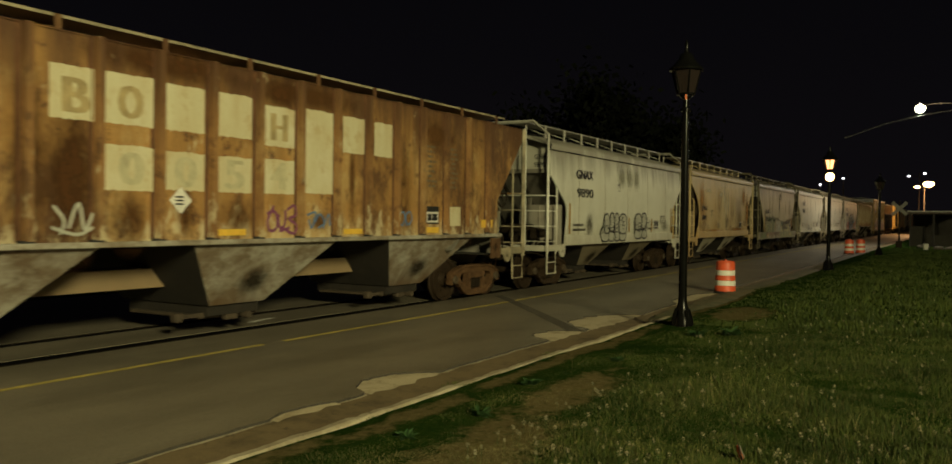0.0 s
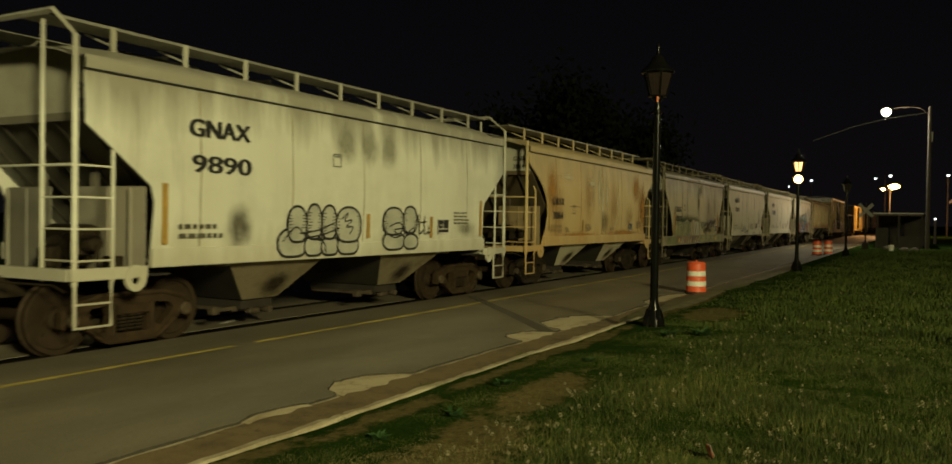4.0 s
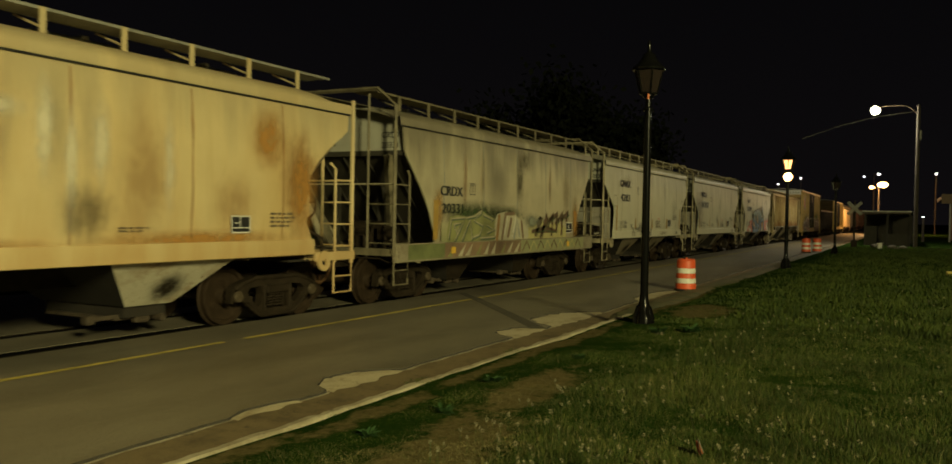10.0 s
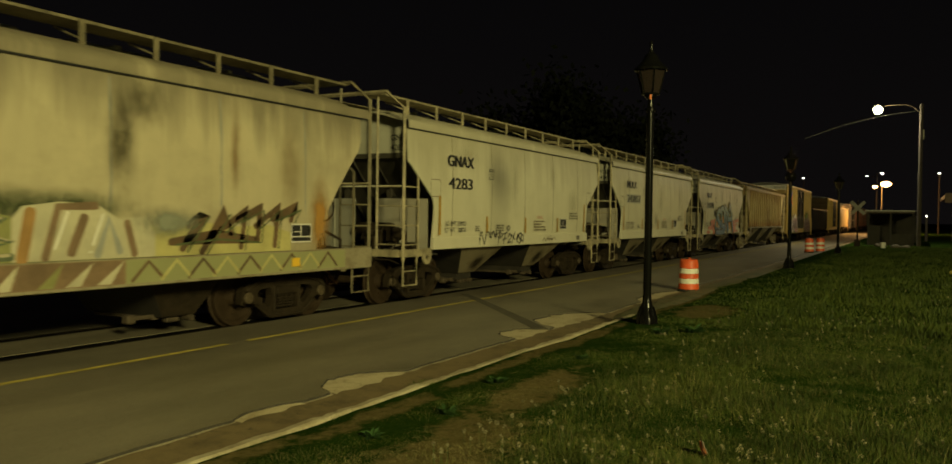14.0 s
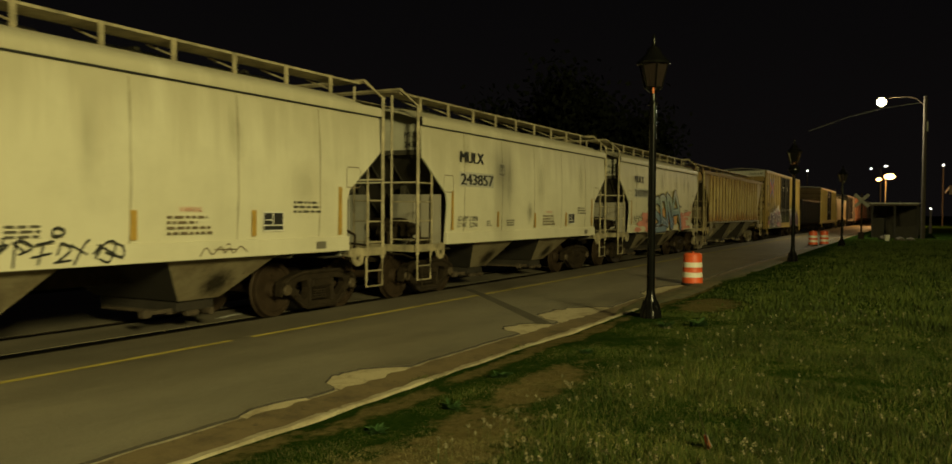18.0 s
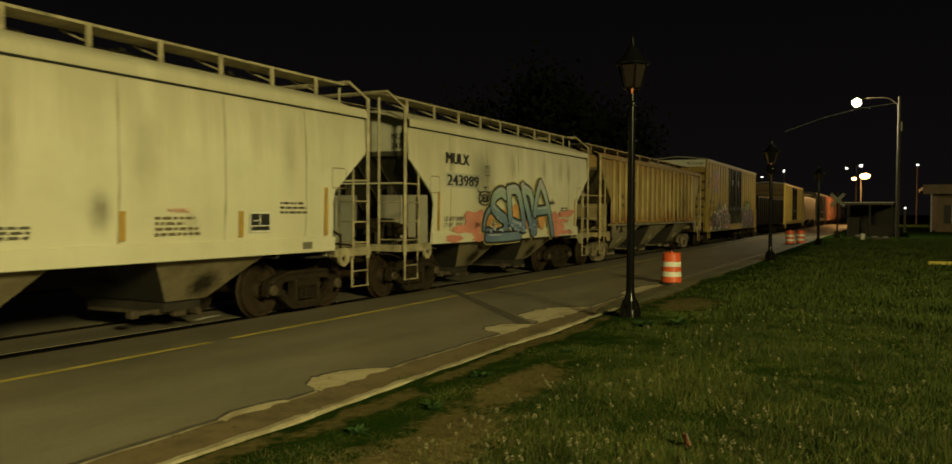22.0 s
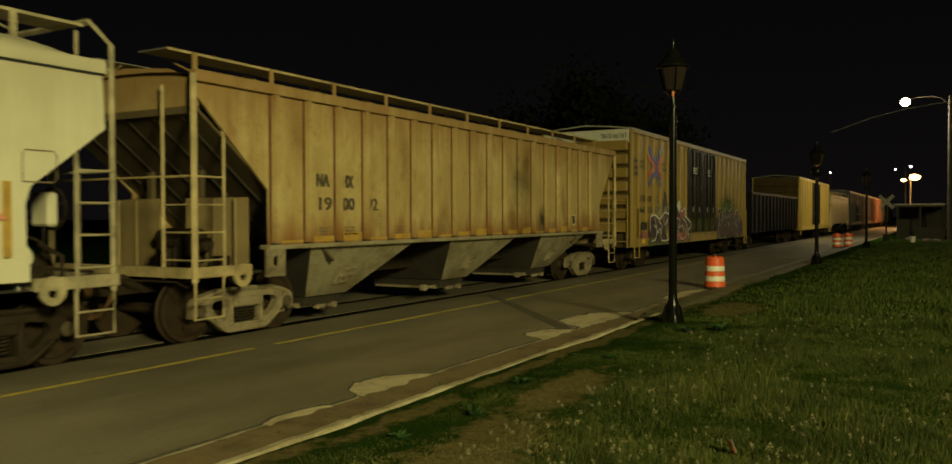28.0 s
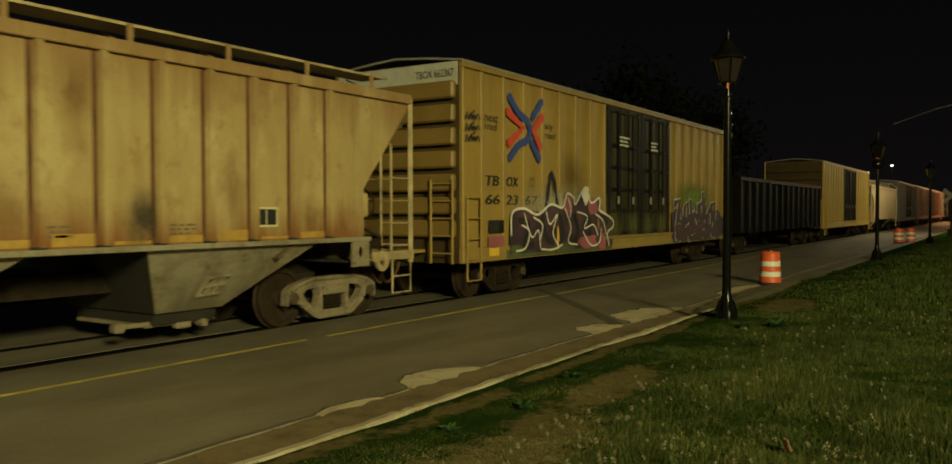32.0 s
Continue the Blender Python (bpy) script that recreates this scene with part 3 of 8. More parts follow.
def make_ground():
    xs = [-1500, -400, -120, -40, -12] + [i * 0.5 for i in range(-10, 4)] + [2.0 + i * 0.12 for i in range(0, 125)] + [17.0 + 0.5 * i for i in range(0, 27)] + [32, 35, 38, 42, 46, 50, 56, 62, 70, 80, 95, 120, 160, 220, 320, 600, 1500]
    ys = [-1500, -500, -160, -60, -30, -20, -14] + [-10 + i * 0.5 for i in range(0, 24)] + [2.0 + i * 0.1 for i in range(0, 24)] + [4.38]
    rows = []
    for x in xs:
        row = []
        for y in ys:
            near = -13 < x < 33 and -11 < y
            row.append((x, y, grassy(x, y) if near else 0.075))
        row += [(x, 4.40, -0.14), (x, 9.0, -0.14), (x, 16.0, -0.14), (x, 17.0, -0.03), (x, 60.0, -0.03), (x, 300.0, -0.03), (x, 1500.0, -0.03)]
        rows.append(row)
    bm = loft(new_bm(), rows)
    bmesh.ops.recalc_face_normals(bm, faces=bm.faces)
    ob = part("ground", bm, TURF, None, "", True)
    layer = ob.data.attributes.new("bare", "FLOAT", "POINT")
    layer.data.foreach_set("value", [max(0.0, min(1.0, 0.45 + 1.3 * bare(v.co.x, v.co.y))) if 1 < v.co.x < 22 and 1.8 < v.co.y < 4.5 else 0.0 for v in ob.data.vertices])
    return tagged(ob, "rough dark green turf with bare brown earth by the kerb", "ground", "", "structure")


def asphalt_edge(x):
    """Crumbled outer edge of the asphalt beside the gutter."""
    y = 5.12 + 0.04 * noise.noise((x * 0.9, 1.7, 0)) + 0.025 * noise.noise((x * 4.0, 2.7, 0))
    for c, w, h in ((5.72, 0.44, 0.10), (7.3, 0.68, 0.36), (11.6, 0.62, 0.42), (13.7, 1.25, 0.64), (19.0, 1.6, 0.3)):
        u = abs(x - c) / w
        if u < 1:
            y += h * (1 - u ** 4) * (1 + 0.3 * noise.noise((x * 3.0, c, 0)) + 0.22 * noise.noise((x * 9.0, c, 4.0)))
    return y


def make_street():
    xs = [-300, -60, -20, -8] + [i * 0.06 - 2 for i in range(0, 400)] + [22.2 + i * 0.8 for i in range(0, 40)] + [60, 90, 140, 200, 300, 600]
    rows = [[(x, asphalt_edge(x), -0.014), (x, asphalt_edge(x) + 0.015, 0.008), (x, 6.0, 0.006), (x, 8.3, 0.004), (x, 9.47, 0.0), (x, 9.47, -0.1)] for x in xs]
    bm = loft(new_bm(), rows)
    bmesh.ops.recalc_face_normals(bm, faces=bm.faces)
    tagged(part("road", bm, ASPHALT), "grey worn asphalt street with a crumbled edge", "road", "", "structure")
    bm = new_bm()
    for y0, y1 in ((9.80, 10.84), (11.13, 16.2)):
        loft(bm, [[(x, y0, -0.1), (x, y0, 0.0), (x, y1, 0.0), (x, y1, -0.1)] for x in (-300, -20, 0, 10, 20, 40, 80, 160, 600)])
    bmesh.ops.recalc_face_normals(bm, faces=bm.faces)
    tagged(part("track_pavement", bm, ASPHALT), "asphalt paving between and beyond the rails", "pavement", "", "structure")
    bm = new_bm()
    loft(bm, [[(x, 4.5, -0.025 + 0.008 * noise.noise((x, 4, 0))), (x, 4.8, -0.022), (x, 5.05, -0.014), (x, 5.95, -0.013)] for x in [-100, -20] + [i * 0.25 - 3 for i in range(0, 140)] + [33, 40, 60, 100, 300]])
    bmesh.ops.recalc_face_normals(bm, faces=bm.faces)
    tagged(part("gutter", bm, GUTTER), "brown silted concrete gutter along the kerb", "gutter", "", "structure")
    # pale crumbled sand where the asphalt has broken off
    for c, w in ((5.72, 0.42), (7.3, 0.66), (11.6, 0.6), (13.7, 1.22), (19.0, 1.5)):
        rows = []
        for i in range(41):
            x = c - w + 2 * w * i / 40
            d = max(0.02, asphalt_edge(x) - 5.07 - 0.09 * noise.noise((x * 4, 3.0, c)))
            y = asphalt_edge(x) + 0.03
            rows.append([(x, y, -0.004), (x, y - d * 0.5, -0.004 + 0.006 * noise.noise((x * 9, 1, c))), (x, y - d - 0.03, -0.010)])
        bm = loft(new_bm(), rows)
        bmesh.ops.recalc_face_normals(bm, faces=bm.faces)
        tagged(part("sand_patch", bm, SAND), "pale crumbled sand at the asphalt's broken edge", "sand patch", "sand patches in the gutter", "structure")
    bm = new_bm()
    loft(bm, [[(x, asphalt_edge(x) - 0.03 - 0.03 * noise.noise((x * 3, 7, 0)), -0.009), (x, asphalt_edge(x) + 0.01, -0.008)] for x in [i * 0.15 - 3 for i in range(0, 200)]])
    bmesh.ops.recalc_face_normals(bm, faces=bm.faces)
    tagged(part("gutter_lip", bm, CONCRETE), "thin pale concrete lip along the asphalt's edge", "gutter", "", "structure")
    # dark ragged lip of the broken asphalt
    bm = new_bm()
    loft(bm, [[(x, asphalt_edge(x) + 0.002, -0.008), (x, asphalt_edge(x) + 0.014, 0.012), (x, asphalt_edge(x) + 0.02 + 0.016 * noise.noise((x * 5, 2, 7)), 0.0115)] for x in [i * 0.06 - 2 for i in range(0, 370)] + [20.6 + 0.8 * i for i in range(0, 90)]])
    bmesh.ops.recalc_face_normals(bm, faces=bm.faces)
    tagged(part("broken_edge", bm, LIP), "dark broken lip of the asphalt", "road edge", "", "structure")
    # yellow edge line, broken once
    for x0, x1 in ((-60.0, 8.32), (8.72, 160.0)):
        bm = new_bm()
        n = int(max(2, min(90, (x1 - x0) / 0.7)))
        loft(bm, [[(x0 + (x1 - x0) * i / n, 8.17 + 0.012 * noise.noise((i * 0.7, 0, 0)), 0.008), (x0 + (x1 - x0) * i / n, 8.27 + 0.012 * noise.noise((i * 0.9, 4, 0)), 0.008)] for i in range(n + 1)])
        bmesh.ops.recalc_face_normals(bm, faces=bm.faces)
        tagged(part("yellow_line", bm, YELLOW_LINE), "thin worn yellow line painted along the track", "road marking", "", "structure")
    # a pole's cast shadow, painted as a dark strip over the asphalt
    bm = new_bm()
    pts = [(12.1, 5.2), (12.37, 5.42), (13.86, 6.67), (15.73, 8.27), (16.6, 9.05)]
    loft(bm, [[(x - w, y + w * 0.8, 0.0085), (x + w, y - w * 0.8, 0.0085)] for (x, y), w in zip(pts, (0.10, 0.10, 0.09, 0.08, 0.07))])
    bmesh.ops.recalc_face_normals(bm, faces=bm.faces)
    tagged(part("painted_shadow_strip", bm, STREET_SHADOW), "dark strip across the street, painted for a pole's shadow", "road seam", "", "structure")
    bm = new_bm()
    blob_pts = [(9.85, 10.12), (10.0, 10.06), (10.3, 10.16), (10.62, 10.2), (10.55, 10.3), (10.2, 10.24)]
    bm.faces.new([bm.verts.new((x, y, 0.005)) for x, y in blob_pts])
    bmesh.ops.recalc_face_normals(bm, faces=bm.faces)
    tagged(part("paint_mark", bm, WHITE), "small white paint scuff on the paving between the rails", "road marking", "", "structure")
    # rails with their grooves
    for y in (9.51, 11.09):
        bm = new_bm()
        for x0, x1 in ((-200, 0), (0, 40), (40, 400)):
            loft(bm, [[(x, y - 0.035, -0.1), (x, y - 0.035, -0.012), (x, y - 0.025, 0.0), (x, y + 0.025, 0.0), (x, y + 0.035, -0.012), (x, y + 0.035, -0.1)] for x in (x0, x1)])
        bmesh.ops.recalc_face_normals(bm, faces=bm.faces)
        tagged(part("rail", bm, RAIL), "dark steel rail set flush in the pavement", "rail", "rails of the track", "structure")
    # grooves filled nearly flush; their shade is put into the black colour
    for y0, y1 in ((9.50, 9.82), (10.82, 11.10)):
        bm = box(new_bm(), -200, 400, y0, y1, -0.14, -0.006)
        tagged(part("flangeway", bm, GROOVE), "flush black strip beside the rail, imitating a groove's shade", "groove", "", "structure")


def make_kerb():
    kerb = thing("kerb", "weathered pale concrete kerb in short lengths", "kerb", "", "structure")
    meshes = []
    for k in range(4):
        bm = new_bm()
        rows = []
        for i in range(49):
            x = i * 0.06235
            d = 0.02 * noise.noise((x * 3 + k * 9, 0, 0)) + 0.012 * noise.noise((x * 11 + k * 9, 3, 0)) - 0.03 * max(0.0, noise.noise((x * 4 + k * 7, 8, 2)) - 0.25)
            rows.append([(x, 4.40, -0.12), (x, 4.395, 0.035 + d), (x, 4.425, 0.05 + d * 0.6), (x, 4.50 + d, 0.048 + d * 0.5), (x, 4.53 + d * 1.4, 0.026), (x, 4.55, -0.06)])
        loft(bm, rows)
        for row in (rows[0], rows[-1]):
            bm.faces.new([bm.verts.new(p) for p in row])
        bmesh.ops.recalc_face_normals(bm, faces=bm.faces)
        me = bpy.data.meshes.new("kerbstone")
        bm.to_mesh(me)
        bm.free()
        me.materials.append(CONCRETE)
        meshes.append(me)
    for i in range(-5, 36):
        ob = new("kerbstone", meshes[i % 4])
        ob.location = (i * 3.0, 0.01 * noise.noise((i * 3.3, 0, 0)), 0.008 * noise.noise((i * 1.3, 0, 0)))
        ob.parent = kerb




def make_verge():
    """Soil and turf that have crept over the kerb beyond the lamp post."""
    rows = []
    for i in range(260):
        x = 13.7 + 0.06 * i if i < 150 else 22.7 + 0.4 * (i - 150)
        up = min(1.0, (x - 13.7) / 1.2)
        edge = 4.62 + up * (0.30 + 0.13 * noise.noise((x * 1.1, 6, 1)) + 0.07 * noise.noise((x * 4.0, 2, 1)))
        top = -0.01 + 0.075 * up + 0.012 * noise.noise((x * 3.0, 1, 5))
        rows.append([(x, 4.2, top - 0.02), (x, 4.42, top + 0.005), (x, 4.2 + (edge - 4.2) * 0.75, top - 0.012 + 0.01 * noise.noise((x * 7.0, 3, 5))), (x, edge, -0.026)])
    bm = loft(new_bm(), rows)
    bmesh.ops.recalc_face_normals(bm, faces=bm.faces)
    tagged(part("verge", bm, VERGE), "brown soil and thin turf spilled over the kerb", "verge", "", "structure")


DIRT = ((5.3, 2.98, 1.5, 0.42, 0.08), (7.3, 3.25, 1.6, 0.32, 0.03), (4.4, 3.1, 1.0, 0.4, 0.1), (6.0, 4.1, 1.3, 0.17, 0.0), (8.2, 4.14, 1.4, 0.14, 0.0), (4.2, 4.25, 1.0, 0.12, 0.0), (15.6, 3.4, 1.5, 0.6, 0.0), (11.0, 4.2, 2.4, 0.18, 0.0), (17.0, 4.2, 4.5, 0.13, 0.0))


def bare(x, y):
    """Above zero on the trodden, bare patches of the turf."""
    best = -1.0
    for cx, cy, rx, ry, slope in DIRT:
        dx = x - cx
        dy = y - cy - slope * dx
        u = 1 - math.hypot(dx / rx, dy / ry) + 0.35 * noise.noise((x * 2.2, y * 2.2, cx)) + 0.2 * noise.noise((x * 6, y * 6, cx))
        best = max(best, u)
    return best


make_ground()
make_street()
make_kerb()
make_verge()

# ---- the train ----
# A car stands in its own space: x from its leading corner post, y = 0 on the track's centre line, the side facing the street at y = -1.6.
TRACK_Y = 10.3
SIDE = -1.6


def travelled(t):
    """How far the train has gone at t seconds."""
    v = t / 32.0
    return 8.7 * (11.28021 * v - 0.03275 * v ** 2 - 2.68134 * v ** 3 + 5.0625 * v ** 4 - 2.37074 * v ** 5)


CARS = []      # (car, place of its corner post at the start)
WHEELSETS = []  # (wheelset, its x and z on the truck)


def car(label, category, start, name="covered_hopper"):
    ob = thing(name, label, category, "cars of the freight train", "", (start, TRACK_Y, 0))
    CARS.append((ob, start))
    return ob


def shared(key, make, store={}):
    if key not in store:
        store[key] = make()
    return store[key]


def mesh_of(name, bm, mat, smooth=False):
    me = bpy.data.meshes.new(name)
    bm.normal_update()
    bm.to_mesh(me)
    bm.free()
    me.materials.append(mat)
    if smooth:
        me.polygons.foreach_set("use_smooth", [True] * len(me.polygons))
    return me


def place(name, me, parent, loc=(0, 0, 0), label=""):
    ob = new(name, me)
    ob.parent, ob.location = parent, loc
    if label:
        tagged(ob, label)
    return ob


def wheel_mesh():
    bm = new_bm()
    for s in (-1, 1):
        prof = [(0.08, s * 0.66), (0.462, s * 0.665), (0.487, s * 0.68), (0.487, s * 0.70), (0.462, s * 0.715), (0.457, s * 0.80), (0.442, s * 0.805),
                (0.392, s * 0.80), (0.375, s * 0.765), (0.16, s * 0.73), (0.13, s * 0.80), (0.09, s * 0.81), (0.085, s * 0.9)]
        lathe(bm, prof, 36, "y")
    lathe(bm, [(0.085, -0.7), (0.075, 0), (0.085, 0.7)], 14, "y")
    # raised numbers and lightening marks on the plate, so that the turning shows
    for s in (-1, 1):
        for k in range(3):
            a = k * 2.09 + 0.3
            c, d = math.cos(a) * 0.25, math.sin(a) * 0.25
            lathe(bm, [(0.035, s * 0.745), (0.035, s * 0.765)], 8, "y", (c, 0, d))
    return mesh_of("wheelset", bm, WHEEL, False)


def frame_mesh(mat):
    """Cast side frame with its windows, spring seat and journal jaws."""
    half = [(0.0, 0.76), (0.5, 0.75), (0.82, 0.68), (0.96, 0.63), (1.03, 0.56), (1.04, 0.36), (0.99, 0.34), (0.98, 0.50), (0.80, 0.50), (0.79, 0.36), (0.70, 0.34), (0.44, 0.13), (0.36, 0.10), (0.0, 0.10)]
    outer = half + [(-x, z) for x, z in half[::-1] if x > 0]
    window = [(0.37, 0.60), (0.62, 0.57), (0.68, 0.50), (0.63, 0.42), (0.45, 0.27), (0.38, 0.30), (0.34, 0.46)]
    seat = [(-0.25, 0.22), (0.25, 0.22), (0.25, 0.46), (-0.25, 0.46)]
    bm = pierced(new_bm(), outer, [window, [(-x, z) for x, z in window], seat], -0.06, 0.07)
    # flanges round the top and bottom members stand proud
    for pts in ([(-0.96, 0.56), (-0.82, 0.645), (-0.5, 0.725), (0.5, 0.725), (0.82, 0.645), (0.96, 0.56)], [(-0.7, 0.33), (-0.44, 0.15), (-0.36, 0.12), (0.36, 0.12), (0.44, 0.15), (0.7, 0.33)], [(0.3, 0.2), (0.31, 0.6)], [(-0.3, 0.2), (-0.31, 0.6)]):
        tube(bm, [(x, -0.065, z) for x, z in pts], 0.035, 6)
    box(bm, -0.26, 0.26, -0.11, 0.07, 0.46, 0.60, 0.02)
    bmesh.ops.recalc_face_normals(bm, faces=bm.faces)
    return mesh_of("side_frame", bm, mat)


def spring_mesh():
    bm = new_bm()
    pts = [(0.055 * math.cos(k * 0.9), 0.055 * math.sin(k * 0.9), 0.24 + 0.23 * k / 36) for k in range(37)]
    return mesh_of("spring", tube(bm, pts, 0.017, 5), IRON)


def cap_mesh():
    bm = lathe(new_bm(), [(0.092, -0.03), (0.092, -0.085), (0.084, -0.095), (0.03, -0.098)], 14, "y")
    for k in range(3):
        a = k * 2.094
        lathe(bm, [(0.016, -0.09), (0.016, -0.115)], 6, "y", (math.cos(a) * 0.055, 0, math.sin(a) * 0.055))
    return mesh_of("bearing_cap", bm, CAP)


def bolster_mesh():
    bm = box(new_bm(), -0.22, 0.22, -1.0, 1.0, 0.42, 0.62, 0.03)
    box(bm, -0.3, 0.3, -0.35, 0.35, 0.62, 0.78)
    for s in (-1, 1):
        box(bm, s * 0.45 - 0.06, s * 0.45 + 0.06, -0.9, 0.9, 0.30, 0.42)
    return mesh_of("truck", bm, IRON)


def truck(owner, x, mat=IRON, tag="", mend=""):
    tr = place("truck", shared("bolster", bolster_mesh), owner, (x, 0, 0))
    for s in (-1, 1):
        fr = place("side_frame", shared("frame" + mat.name, lambda: frame_mesh(mat)), tr, (0, s * 1.0, 0), tag)
        for k in (-0.13, 0.0, 0.13):
            place("spring", shared("spring", spring_mesh), tr, (k, s * 1.0 - 0.02, 0))
    for k in (-0.89, 0.89):
        ws = place("wheelset", shared("wheel", wheel_mesh), tr, (k, 0, 0.457))
        WHEELSETS.append((ws, k, 0.457))
        for s in (-1, 1):
            cap = place("bearing_cap", shared("cap", cap_mesh), tr, (k, s * 1.0 + (0 if s < 0 else 0.0), 0.457))
            if s > 0:
                cap.rotation_euler = (0, 0, math.pi)
    return tr


def coupling(owner, length, mat=IRON):
    bm = box(new_bm(), -0.5, length + 0.5, -0.24, 0.24, 0.72, 1.0)
    part("centre_sill", bm, mat, owner)
    for s, x in ((-1, 0.0), (1, length)):
        bm = new_bm()
        a, b = sorted((x + s * 0.45, x + s * 0.62))
        box(bm, a, b, -0.1, 0.1, 0.74, 0.92, 0.02)
        a, b = sorted((x + s * 0.6, x + s * 0.74))
        box(bm, a, b, -0.16, 0.16, 0.70, 0.98, 0.04)
        tube(bm, curve_pts([(x + s * 0.3, -0.3, 0.8), (x + s * 0.5, -0.34, 0.55), (x + s * 0.7, -0.3, 0.45), (x + s * 0.76, -0.25, 0.62)], 4), 0.03, 6)
        part("coupler", bm, RUSTY_IRON, owner)


def bay(owner, top0, top1, bot0, bot1, mat, z_top=1.12, z_bot=0.46, y_top=1.46, y_bot=0.9, stained=True, gate=None):
    """One discharge hopper under the car, with its gate."""
    bm = new_bm()
    t = [bm.verts.new(p) for p in ((top0, -y_top, z_top), (top1, -y_top, z_top), (top1, y_top, z_top), (top0, y_top, z_top))]
    b = [bm.verts.new(p) for p in ((bot0, -y_bot, z_bot), (bot1, -y_bot, z_bot), (bot1, y_bot, z_bot), (bot0, y_bot, z_bot))]
    for i in (0, 2):
        bm.faces.new((t[i], t[(i + 1) % 4], b[(i + 1) % 4], b[i]))
    bm.faces.new(b)
    bmesh.ops.recalc_face_normals(bm, faces=bm.faces)
    hop = part("hopper_bay", bm, mat, owner)
    # end slopes painted dark for the shade they lie in
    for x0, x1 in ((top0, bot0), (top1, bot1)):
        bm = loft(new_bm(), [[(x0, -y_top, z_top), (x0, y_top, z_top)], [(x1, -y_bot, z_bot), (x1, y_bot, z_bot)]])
        part("end_slope", bm, UNDER_SHADE, hop, "sloping end sheet, blackened to imitate shade")
    c = (bot0 + bot1) / 2
    if z_bot > 0.4:
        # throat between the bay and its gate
        part("throat", box(new_bm(), bot0 + 0.04, bot1 - 0.04, -y_bot + 0.08, y_bot - 0.08, 0.3, z_bot), UNDER_SHADE, hop)
    y_side, z_side, z_bot = y_bot, z_bot, min(z_bot, 0.31)
    y_bot -= 0.22
    bm = box(new_bm(), bot0 - 0.03, bot1 + 0.03, -y_bot - 0.05, y_bot + 0.05, z_bot - 0.05, z_bot, 0.01)
    box(bm, bot0 - 0.45, bot1 + 0.02, -y_bot - 0.06, -y_bot - 0.01, z_bot - 0.02, z_bot + 0.035)
    box(bm, bot0 - 0.5, bot0 - 0.36, -y_bot - 0.12, -y_bot + 0.02, z_bot - 0.06, z_bot + 0.07, 0.02)
    box(bm, c - 0.14, c + 0.1, -y_bot - 0.14, -y_bot - 0.02, z_bot - 0.1, z_bot - 0.01, 0.02)
    lathe(bm, [(0.055, -y_bot - 0.2), (0.06, -y_bot - 0.1), (0.045, -y_bot)], 10, "y", (c + 0.27, 0, z_bot - 0.05))
    part("outlet_gate", bm, gate or GATE_IRON, hop)
    if stained:
        u = 0.62
        y, z = -(y_top + (y_side - y_top) * u), z_top + (z_side - z_top) * u
        k = (y_top - y_side) / (z_top - z_side)
        n = Vector((0, -1, -k)).normalized()

        def on(dx, dz, out=0.0):
            return Vector((c + dx, y - dz * k, z + dz)) + n * out

    if stained and gate:
        # pocketed vibrator casting on the sloping sheet
        for dz in (-0.12, 0.0, 0.12):
            part("bracket_bar", tube(new_bm(), [on(0.02 + dz * 0.3, dz, 0.02), on(0.40 + dz * 0.3, dz + 0.02, 0.02)], 0.026, 5), gate, hop)
        for dx in (0.03, 0.15, 0.27):
            part("bracket_rib", tube(new_bm(), [on(dx - 0.03, -0.1, 0.02), on(dx + 0.05, 0.14, 0.02)], 0.028, 5), gate, hop)
    elif stained:
        # smear of grease round the vibrator's place
        bm = new_bm()
        bm.faces.new([bm.verts.new(on(dx, dz, 0.006)) for dx, dz in ((-0.25, -0.28), (0.5, -0.28), (0.5, 0.26), (-0.25, 0.26))])
        part("grease_stain", bm, GREASE, hop, "smear of black grease")


GREASE = mist("greasy_black_dirt", (0.03, 0.024, 0.016), 1.0, 9.0)


